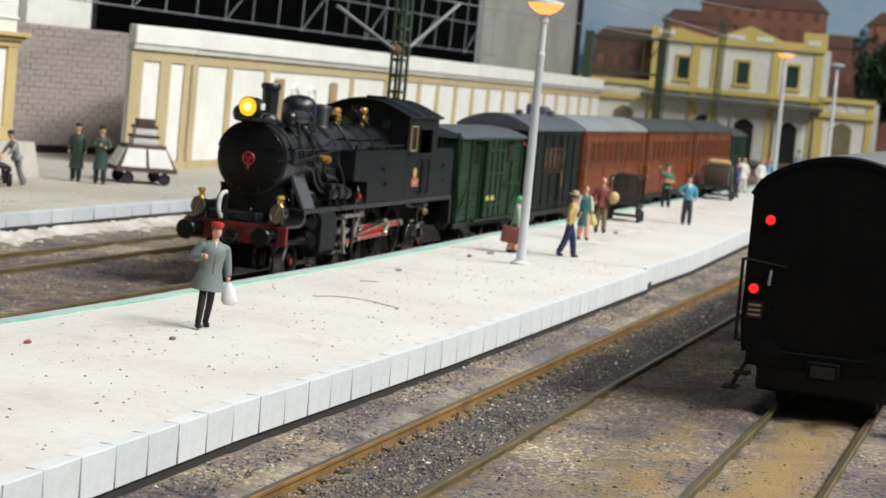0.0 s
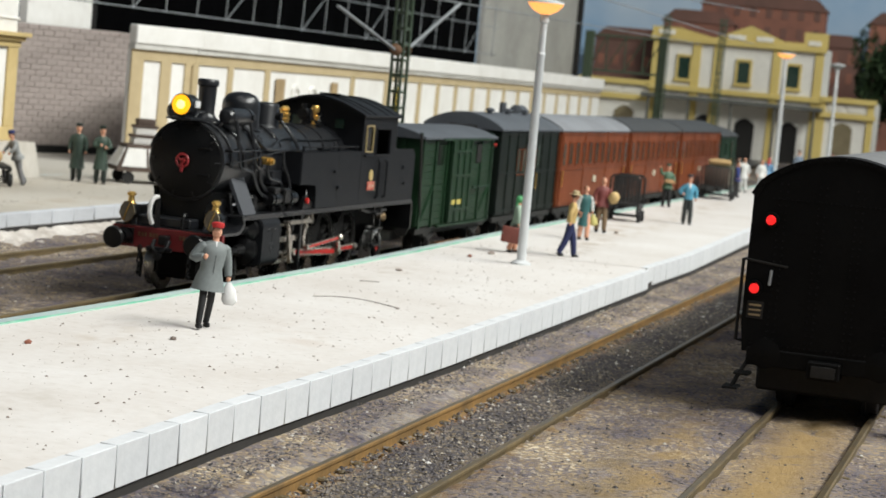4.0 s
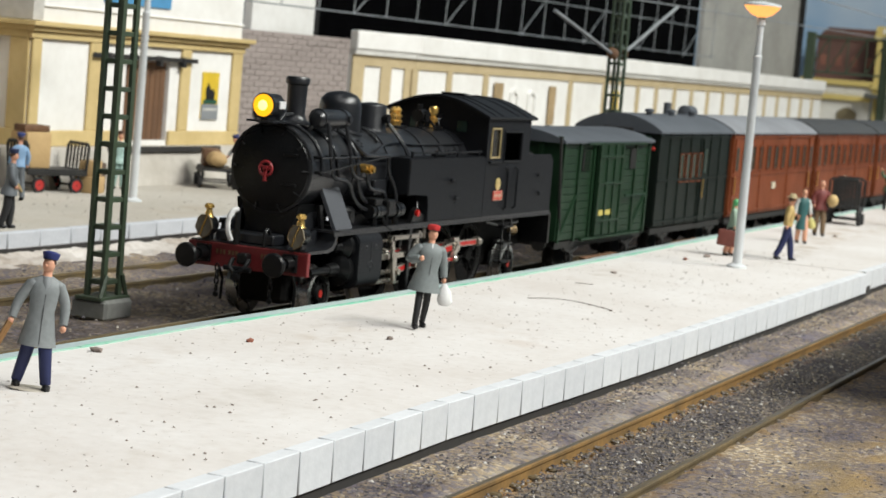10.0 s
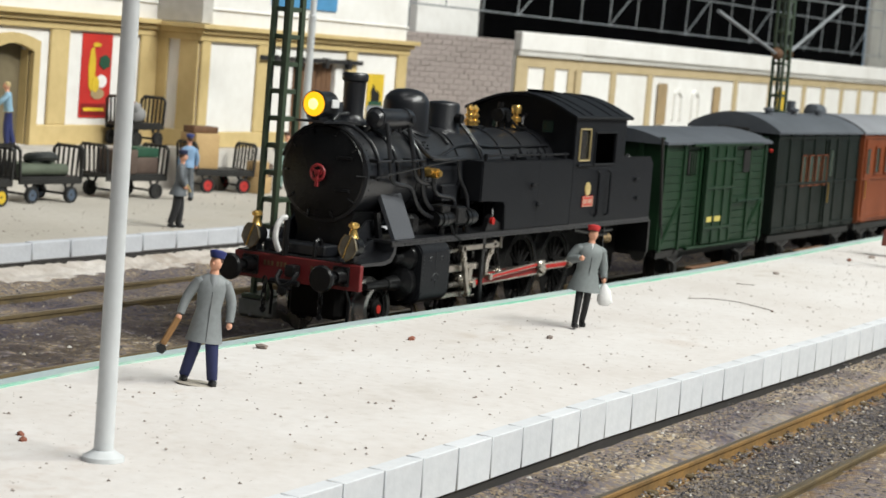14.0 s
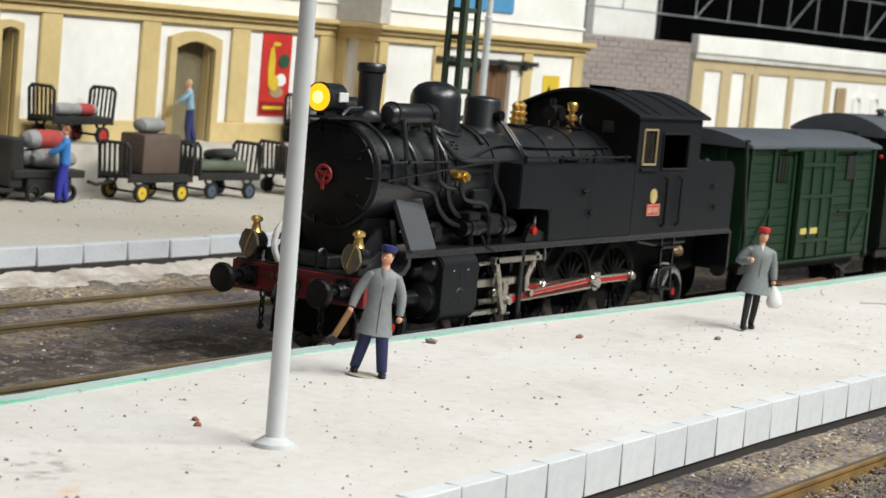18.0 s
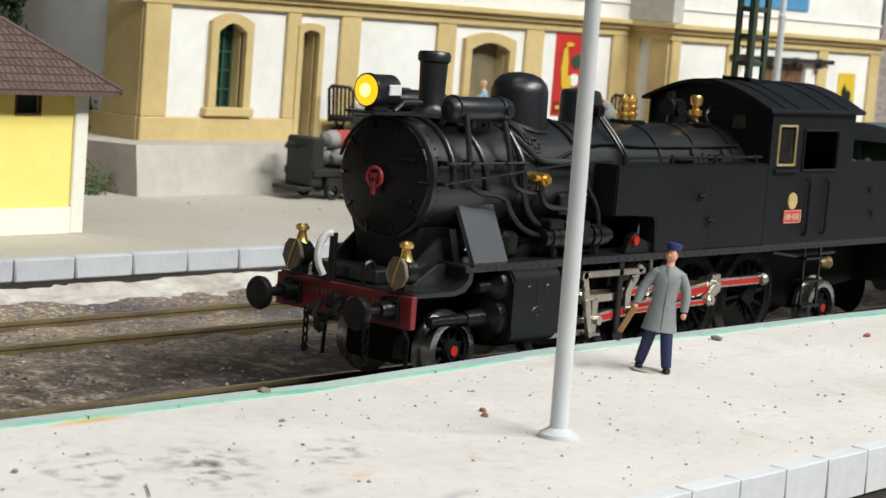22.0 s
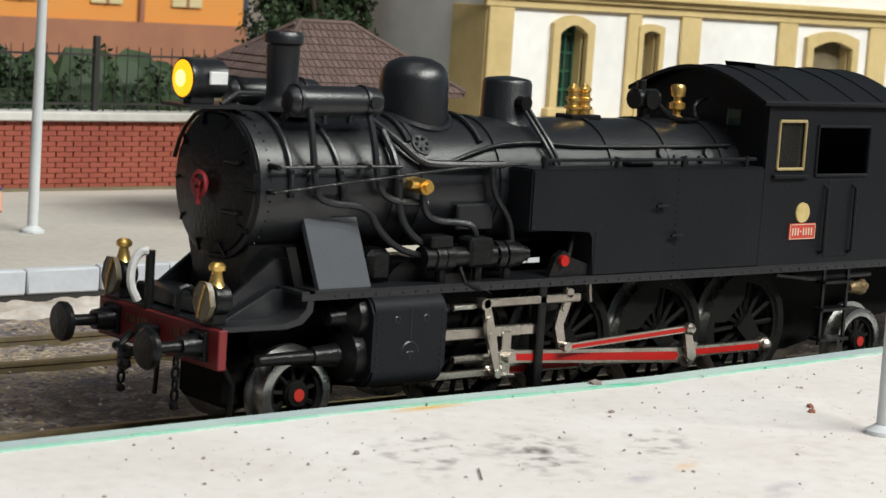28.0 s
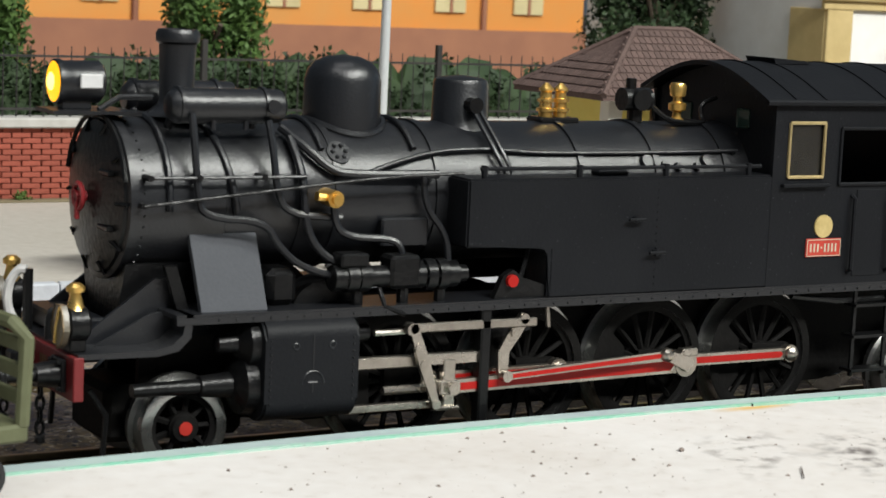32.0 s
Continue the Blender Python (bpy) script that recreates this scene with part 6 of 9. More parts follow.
    # cab steps
    for sgn in (-1, 1):
        bm = B()
        for x in (138.4, 144.0):
            box(bm, x, min(sgn * 13, sgn * 12.6), 1.0, x + .5, max(sgn * 13, sgn * 12.6), 13.2)
        for z in (1.6, 6.2, 10.4):
            box(bm, 138.2, min(sgn * 13.6, sgn * 11.2), z, 144.8, max(sgn * 13.6, sgn * 11.2), z + .4)
        part("cab_steps", bm, M_lococ, loco)
    part("injector", one(lathe, [(0, .5), (.6, .9), (2.2, .9), (2.6, 1.3), (3.2, 1.3), (3.4, .6), (4.6, .6)], (145.6, -12.2, 9.4), (1, .1, 0), 10), M_oldbrass, loco, "tarnished brass injector")


side_tanks_and_cab()


def cylinders():
    for sgn in (-1, 1):
        ye, yi = sgn * 14.6, sgn * 6
        bm = B()
        arc = [(12.3 + 2.3 * math.sin(radians(a)), 10.6 + 2.3 * math.cos(radians(a))) for a in range(0, 91, 15)]
        prof = [(6.0, 12.9), *arc, *[(y, 14.0 - z) for y, z in arc[::-1]], (6.0, 1.1)]
        prism(bm, [(sgn * y, z) for y, z in prof], "x", 51.2, 63.0)
        bmesh.ops.bevel(bm, geom=[e for e in bm.edges if abs(e.verts[0].co.x - e.verts[1].co.x) < .01], offset=.3, segments=2, affect="EDGES", clamp_overlap=True)
        c = part("cylinder_block", bm, M_sheet, loco, "black cylinder casing with riveted edges")
        bm = B()
        for k in range(10):
            for x in (51.9, 62.3):
                cyl(bm, (x, ye, 3.4 + .8 * k), (x, ye + sgn * .15, 3.4 + .8 * k), .15, .1, 5)
        for x in (55, 59.6):
            tube(bm, [(x + .38 * math.cos(TAU * k / 10), ye, 9.8 + .38 * math.sin(TAU * k / 10)) for k in range(11)], .11, 5)
        tube(bm, [(57.2, ye, 11.0), (57.2, ye, 6.9)], .1, 5)
        tube(bm, [(57.2 + 1.4 * math.cos(radians(a)), ye, 5.4 + 1.5 * math.sin(radians(a))) for a in range(0, 181, 15)], .1, 5)
        tube(bm, [(56.6, ye, 5.6), (57.8, ye, 5.6)], .1, 5)
        tube(bm, [(57.2, ye, 5.6), (57.2, ye, 4.4)], .1, 5)
        part("cover_detail", bm, M_loco, c)
        yc = sgn * 10.6
        for rows, ax in (([(0, 3.1), (-1.0, 2.9), (-1.6, 1.8), (-2.0, 1.2), (-4.2, 1.0), (-4.4, .6)], (51.2, yc, 9.8)), ([(0, 3.6), (-1.4, 3.4), (-2.0, 2.4), (-2.4, 1.5), (-6.0, 1.2), (-6.2, .9), (-14, .75)], (51.2, yc - sgn * .4, 5.0)), ([(0, 2.4), (1.4, 2.2), (1.6, 1.2), (3.4, 1.0)], (62.6, yc, 10.2))):
            part("cylinder_cover", one(lathe, rows, ax, (1, 0, 0), 18), M_lococ, c)
        # fixed slide bars, slide bar bracket and weigh shaft
        ys = sgn * 12
        bm = B()
        box(bm, 62.6, min(ys - .6, ys + .6), 6.1, 80.4, max(ys - .6, ys + .6), 7.5, .15)
        part("slide_bar", bm, M_nickel, loco, "bright nickel slide bar")
        bm = B()
        box(bm, 62.6, min(ys - .5, ys + .5), 1.0, 75.2, max(ys - .5, ys + .5), 1.9, .12)
        part("slide_bar", bm, M_nickel, loco, "bright nickel slide bar")
        bm = B()
        box(bm, 80.2, min(sgn * 13.2, sgn * 11.4), -1.2, 81.6, max(sgn * 13.2, sgn * 11.4), 13.4, .2)
        prism(bm, [(80.4, 8.2), (88.6, 9.4), (88.6, 10.8), (80.4, 11.6)], "y", *sorted((sgn * 10.8, sgn * 10.2)))
        part("slide_bar_bracket", bm, M_lococ, loco)
        bm = B()
        prism(bm, [(82.0, 13.7), (83.2, 16.4), (84.6, 17.2), (86.0, 16.2), (90.4, 14.8), (90.4, 14.0), (88, 13.7)], "y", *sorted((sgn * 12.6, sgn * 11.6)))
        tube(bm, [(86.0, sgn * 12, 16.0), (87.6, sgn * 11, 19.4)], .3, 5)
        w = part("weigh_shaft_arm", bm, M_lococ, loco)
        part("shaft_end", one(cyl, (84.3, sgn * 12.6, 15.9), (84.3, sgn * 13.2, 15.9), .75, n=12), M_rodred, w, "red shaft end")
        bm = B()
        tube(bm, [(89.6, sgn * 12.4, 14.4), (90.0, sgn * 12.6, 10.0)], .35, 6)
        part("lifting_link", bm, M_nickel, loco)


cylinders()

# ---- wheels and rods: parts that turn and swing
DZ, DR, CRANK = 4.0, 8.43, 3.65
AXLES = (70.8, 89.2, 107.6, 126.0)


def wheel_mesh(name, r, spokes, face, heavy):
    """One wheel of an axle, centred on the origin; its outer face looks along -y. face: distance of the outer face from the middle."""
    bm = B()
    lathe(bm, [(0, r - 1.25), (0, r - .38), (.1, r - .05), (2.2, r + .05), (2.2, r + .75), (3.0, r + .75), (3.0, r - 1.25), (0, r - 1.25)], (0, -face, 0), (0, 1, 0), 40)
    for q in bm.faces:
        c = q.calc_center_median()
        q.material_index = 1 if heavy and c.y + face < .2 else 0
    tyre = mesh_of("tyre", bm, [M_tyre, M_soot], 35)
    bm = B()
    lathe(bm, [(0, 1.7), (-.4, 1.5), (-.5, .3)], (0, -face + .2, 0), (0, 1, 0), 14)
    cyl(bm, (0, -face + .2, 0), (0, -face + 2.4, 0), 1.8, n=14)
    for k in range(spokes):
        a = TAU * k / spokes
        tube(bm, [(1.4 * math.cos(a), -face + .9, 1.4 * math.sin(a)), ((r - 1.1) * math.cos(a), -face + 1.1, (r - 1.1) * math.sin(a))], .38, 5)
    lathe(bm, [(0, r - 1.9), (-.1, r - 1.2), (.8, r - 1.2), (.8, r - 1.9), (0, r - 1.9)], (0, -face + .5, 0), (0, 1, 0), 32)
    if heavy:
        prism(bm, [((r - 1.4) * math.cos(a), (r - 1.4) * math.sin(a)) for a in [radians(d) for d in range(140, 221, 10)]] + [(-3.4, -2.4), (-3.4, 2.4)], "y", -face + .35, -face + 1.4)
        prism(bm, [(-1.6, -1.7), (CRANK + .6, -1.2), (CRANK + .9, 0), (CRANK + .6, 1.2), (-1.6, 1.7)], "y", -face - .25, -face + .8)
    return tyre, mesh_of("spoke_disc", bm, M_soot, 35)


turning = []   # part, radius, angle offset
driver_near = wheel_mesh("driver", DR, 14, 9.4, True)
small_near = wheel_mesh("small_wheel", 5.2, 9, 9.6, False)


def wheelset(x, z, r, meshes, heavy, offset=0.0):
    w = new("driving_wheelset" if heavy else "carrying_wheelset")
    w.empty_display_size = .005
    w.parent = loco
    w.matrix_basis = mm(x, 0, z)
    for flip in (0, 180):
        for nm, me in zip(("tyre", "spoke_disc"), meshes):
            share(nm, me, w, mm(0, 0, 0, 0, 0 if not heavy or not flip else 90, flip))
    part("axle", one(cyl, (0, -9, 0), (0, 9, 0), 1.1, n=10), M_lococ, w)
    if not heavy:
        for sg in (-1, 1):
            part("boss", one(cyl, (0, sg * 9.2, 0), (0, sg * 10.0, 0), .8, n=12), M_wheelred, w, "red axle boss")
    turning.append((w, x, z, r))
    return w


for x in AXLES:
    wheelset(x, DZ, DR, driver_near, True)
wheelset(43.9, 0.2, 5.2, small_near, False)
wheelset(152.4, 0.2, 5.2, small_near, False)

rods = {}


def rod_mesh(length, h0, h1, y0, y1, red=True):
    """A fluted rod from the origin along +x: bright edges, red flute."""
    bm = B()
    prism(bm, [(0, -h0), (length, -h1), (length, h1), (0, h0)], "y", y0, y1)
    for q in bm.faces:
        q.material_index = 0
    for x, h in ((0, h0), (length, h1)):
        cyl(bm, (x, y0 - .12, 0), (x, y1 + .12, 0), h * 1.55, n=14)
    bm2 = B()
    prism(bm2, [(h0 * 1.6, -h0 * .62), (length - h1 * 2.2, -h1 * .62), (length - h1 * 1.6, 0), (length - h1 * 2.2, h1 * .48), (h0 * 1.6, h0 * .48)], "y", y0 - .06, y0 + .02)
    return bm, bm2


def rods_for(side):
    """side: -1 platform side, +1 far side (a quarter turn ahead)."""
    q = {}
    y0, y1 = sorted((side * 11.0, side * 10.2))
    bm, fl = rod_mesh(AXLES[3] - AXLES[0], .75, .75, y0, y1)
    for x in (AXLES[1] - AXLES[0], AXLES[2] - AXLES[0]):
        cyl(bm, (x, y0 - .15, 0), (x, y1 + .15, 0), 1.4, n=14)
    if side > 0:
        fl.free()
        fl = None
    q["coupling"] = part("coupling_rod", bm, M_nickel, loco, "long coupling rod with red flute")
    if fl:
        part("flute", fl, M_rodred, q["coupling"], "red painted flute")
    for x in (0, AXLES[1] - AXLES[0], AXLES[3] - AXLES[0]):
        part("pin_cap", one(lathe, [(0, 1.0), (.5, .95), (.9, .5), (1.0, .1)], (x, side * 11.1, 0), (0, side, 0), 12), M_nickel, q["coupling"])
    if side < 0:
        ml = 34.8
        y0, y1 = -12.6, -11.6
        bm, fl = rod_mesh(ml, .8, 1.1, y0, y1)
        q["main"] = part("main_rod", bm, M_nickel, loco, "tapered main rod with red flute")
        part("flute", fl, M_rodred, q["main"], "red painted flute")
        bm = B()
        box(bm, ml - .6, -12.8, .9, ml + 1.8, -11.4, 1.9, .15)
        cyl(bm, (ml, -12.5, 0), (ml, -13.4, 0), 1.05, n=12)
        part("big_end", bm, M_nickel, q["main"])
        bm = B()
        box(bm, -1.6, -13.0, -.9, 1.4, -11.2, .9, .2)
        box(bm, -1.0, -12.9, -2.6, .6, -11.3, 3.4, .15)
        cyl(bm, (0, -12.8, 0), (0, -13.8, 0), .8, n=6)
        cyl(bm, (-8.8, -12, 0), (-1.4, -12, 0), .55, n=10)
        cyl(bm, (-2.6, -12.9, -2.4), (.9, -13.2, -2.4), .3, n=6)
        q["crosshead"] = part("crosshead", bm, M_nickel, loco, "bright crosshead with piston rod")
        bm = B()
        prism(bm, [(-.55, 0), (-.75, -4.6), (-.4, -9.9), (.4, -9.9), (.75, -4.6), (.55, 0)], "y", -13.8, -13.2)
        for z in (0, -2.4, -4.6, -9.8):
            cyl(bm, (0, -13.9, z), (0, -13.0, z), .6, n=10)
        q["lever"] = part("combination_lever", bm, M_nickel, loco, "bright combination lever")
        bm = B()
        box(bm, 0, -13.2, -.55, 17.6, -12.6, .55, .15)
        cyl(bm, (0, -13.9, 0), (0, -12.6, 0), .8, n=10)
        cyl(bm, (-4.4, -12.4, -.4), (0, -12.4, -.4), .4, n=8)
        q["radius"] = part("radius_rod", bm, M_nickel, loco, "bright radius rod")
        bm = B()
        prism(bm, [(-.9, 2.4), (.5, 2.6), (.9, 0), (1.0, -2.2), (2.9, -4.6), (1.9, -5.4), (-.2, -3.2), (-.6, -1.2)], "y", -12.9, -12.3)
        for p in ((0, 0), (2.3, -4.8), (-.2, 2.0)):
            cyl(bm, (p[0], -13.2, p[1]), (p[0], -12.2, p[1]), .65, n=10)
        q["link"] = part("expansion_link", bm, M_nickel, loco, "bright expansion link")
        el = 23.6
        bm, fl = rod_mesh(el, .45, .5, -13.9, -13.4)
        q["eccentric"] = part("eccentric_rod", bm, M_nickel, loco, "slim eccentric rod with red flute")
        part("flute", fl, M_rodred, q["eccentric"], "red painted flute")
        bm = B()
        prism(bm, [(0, -.9), (4.4, -.6), (4.9, 0), (4.4, .6), (0, .9), (-.9, 0)], "y", -13.6, -12.9)
        lathe(bm, [(0, .9), (.7, .85), (1.1, .5), (1.2, .1)], (4.3, -13.6, 0), (0, -1, 0), 12)
        q["return"] = part("return_crank", bm, M_nickel, loco, "bright return crank")
    return q


near_rods = rods_for(-1)
far_rods = rods_for(1)

# ---------------------------------------------------------------- wagons and coaches of the train (own space like the locomotive's)
M_vgreen = mat("green_van_paint", (.0072, .028, .0105), .5, second=(.005, .019, .0075), scale=80, grain=1100, bump=.15, spec=.25)
M_dgreen = mat("dark_green_coach_paint", (.0062, .0105, .0076), .5, second=(.0045, .0075, .0056), scale=80, grain=1100, bump=.15, spec=.13)
M_choc = mat("red_brown_coach_paint", (.185, .045, .0125), .55, second=(.125, .03, .0088), scale=80, grain=900, bump=.12, spec=.25)
M_roofg = mat("slate_grey_roof", (.085, .095, .11), .6, second=(.06, .068, .08), scale=50, grain=700, bump=.15)
M_roofl = mat("light_grey_roof", (.22, .23, .25), .7, second=(.17, .175, .19), scale=50, grain=700, bump=.15)
M_roofd = mat("dark_roof", (.028, .029, .031), .6, second=(.05, .05, .05), scale=50, grain=700, bump=.2)
M_under = mat("dirty_underframe", (.006, .0055, .005), .8, second=(.016, .014, .012), scale=90, grain=900, bump=.2)
M_tail = mat("red_tail_lamp", (.7, .02, .02), .3, glow=(1, .02, .02, .9))
M_yellowmark = mat("yellow_marking", (.6, .5, .12), .5, grain=500)
HW = 13.4


def roof_arch(bm, x0, x1, ze, zt, hw, n=16, ends=.9):
    ys = [-hw + 2 * hw * k / n for k in range(n + 1)]
    zz = [ze + (zt - ze) * math.cos(y / hw * math.pi / 2) ** .8 for y in ys]
    rows = [[bm.verts.new((x, y, z)) for y, z in zip(ys, zz)] + [bm.verts.new((x, hw, ze - .6)), bm.verts.new((x, -hw, ze - .6))] for x in (x0, x1)]
    bridge(bm, rows[0], rows[1])
    bm.faces.new(rows[0])
    bm.faces.new(rows[1][::-1])


def bogie_wheels(v, xs, y=9.4, r=4.9):
    for x in xs:
        w = new("wheelset")
        w.parent = v
        w.empty_display_size = .005
        w.matrix_basis = mm(x, 0, -5 + r)
        for flip in (0, 180):
            share("wheel", van_wheel, w, mm(0, 0, 0, 0, 0, flip))
        turning.append((w, x, -5 + r, r))


bm = B()
lathe(bm, [(0, 1.2), (0, 4.9), (2.2, 4.95), (2.2, 5.5), (2.9, 5.5), (2.9, 1.2)], (0, -9.4, 0), (0, 1, 0), 24)
van_wheel = mesh_of("wheel", bm, M_under, 35)


def underframe(v, x0, x1, axles):
    part("sole_bar", one(box, x0 + 1, -12.4, 2.6, x1 - 1, -11.6, 4.6, .1), M_under, v)
    part("sole_bar", one(box, x0 + 1, 11.6, 2.6, x1 - 1, 12.4, 4.6, .1), M_under, v)
    part("floor_frame", one(box, x0 + 1, -11.5, 3.2, x1 - 1, 11.5, 5), M_under, v)
    for x in axles:
        for sg in (-1, 1):
            bm = B()
            prism(bm, [(x - 3.2, 3), (x + 3.2, 3), (x + 1.2, -1.6), (x - 1.2, -1.6)], "y", *sorted((sg * 12.2, sg * 11.5)))
            box(bm, x - 1.1, min(sg * 13.2, sg * 11.6), -1.4, x + 1.1, max(sg * 13.2, sg * 11.6), .8, .2)
            tube(bm, [(x - 5.5, sg * 12.4, 2.4), (x, sg * 12.4, .9), (x + 5.5, sg * 12.4, 2.4)], .5, 5)
            part("axle_guard", bm, M_under, v)
    for x in (x0 - .2, x1 + .2):
        s = -1 if x < (x0 + x1) / 2 else 1
        for y in (-9.6, 9.6):
            bm = B()
            cyl(bm, (x, y, 4.2), (x + s * 3.2, y, 4.2), .9, n=10)
            cyl(bm, (x + s * 3.2, y, 4.2), (x + s * 3.9, y, 4.2), 2.0, n=16)
            part("buffer", bm, M_under, v)
    mid = (x0 + x1) / 2
    part("step_board", one(box, mid - 14, -13.6, -1.2, mid + 14, -11.6, -.7, .1), mat("wooden_step", (.2, .1, .05), .8, grain=500), v, "brown wooden step board")


def green_van():
    v = thing("goods_van", "green planked goods van with a sliding door and slate grey roof", "goods van")
    x0, x1, zb, zt = 179, 257, 5, 31.5
    part("body", one(box, x0, -12.6, zb, x1, 12.6, zt), M_vgreen, v)
    for sg in (-1, 1):
        z = zb
        while z < zt - 1:
            part("plank", one(box, x0 + .1, *((-13.0, z) if sg < 0 else (12.6, z)), x1 - .1, *((-12.6, z + 1.95) if sg < 0 else (13.0, z + 1.95)), .12), M_vgreen, v)
            z += 2.06
        yo, yi = sg * 13.5, sg * 13.0
        for x in (x0, x0 + 13, x0 + 25, x1 - 31, x1 - 14, x1 - 1.4):
            part("stanchion", one(box, x, min(yo, yi), zb - .6, x + 1.4, max(yo, yi), zt, .1), M_vgreen, v)
        for a, b in ((x0 + 1, x0 + 13), (x1 - 14, x1)):
            bm = B()
            tube(bm, [(a, sg * 13.2, zb + 1), (b, sg * 13.2, zb + 12)], .4, 5)
            part("brace", bm, M_vgreen, v)
        d = part("sliding_door", one(box, 206, min(sg * 14.4, sg * 13.5), zb + .4, 227, max(sg * 14.4, sg * 13.5), zt - .6, .15), M_vgreen, v, "green sliding door")
        for x in (206, 212.8, 219.6, 226):
            part("door_post", one(box, x, min(sg * 14.8, sg * 14.4), zb + .4, x + 1.1, max(sg * 14.8, sg * 14.4), zt - .6, .1), M_vgreen, d)
        for z in (9, 19.5, 27):
            part("door_bar", one(box, 206, min(sg * 14.9, sg * 14.4), z, 227, max(sg * 14.9, sg * 14.4), z + .9, .1), M_vgreen, d)
        part("door_track", one(box, 196, min(sg * 14.6, sg * 13.4), zt - .8, 250, max(sg * 14.6, sg * 13.4), zt - .1, .1), M_vgreen, v)
        part("door_track", one(box, 196, min(sg * 14.6, sg * 13.4), zb - .6, 250, max(sg * 14.6, sg * 13.4), zb + .1, .1), M_vgreen, v)
        w = part("vent_window", one(box, 195.2, min(sg * 13.4, sg * 13.0), 23.5, 201.4, max(sg * 13.4, sg * 13.0), 29.5, .1), M_black, v, "small barred vent window")
        for x in (196.6, 198.3, 200):
            part("vent_bar", one(cyl, (x, sg * 13.5, 23.5), (x, sg * 13.5, 29.5), .25, n=6), M_vgreen, w)
        part("vent_window", one(box, 238, min(sg * 13.4, sg * 13.0), 23.5, 244, max(sg * 13.4, sg * 13.0), 29.5, .1), M_black, v, "small barred vent window")
        for x in (209, 215):
            part("marking", one(box, x, min(sg * 14.5, sg * 14.42), 9.6 + 1.4, x + 4.5, max(sg * 14.5, sg * 14.42), 12.4), M_yellowmark, d, "small yellow marking bar")
        part("handrail", one(tube, [(232, sg * 14.4, 16), (252, sg * 14.4, 16)], .3, 5), M_vgreen, v)
    for x in (x0 - .6, x1):
        part("end_board", one(box, x, -12.9, zb, x + .6, 12.9, zt + 1.5, .1), M_vgreen, v)
        for y in (-7, 0, 7):
            part("end_post", one(box, x - .5 if x < 200 else x + .6, y - .7, zb - 1, x if x < 200 else x + 1.1, y + .7, zt + 1, .1), M_vgreen, v)
    bm = B()
    roof_arch(bm, x0 - 1.6, x1 + 1.6, zt + .3, zt + 3.2, 14.2)
    r = part("roof", bm, M_roofg, v, "slate grey arched roof")
    part("brake_rod", one(tube, [(176.4, -13, 33), (177.5, -13.4, 20), (180, -13.4, 8)], .4, 5), M_under, v)
    underframe(v, x0, x1, (193, 243))
    bogie_wheels(v, (193, 243))
    return v


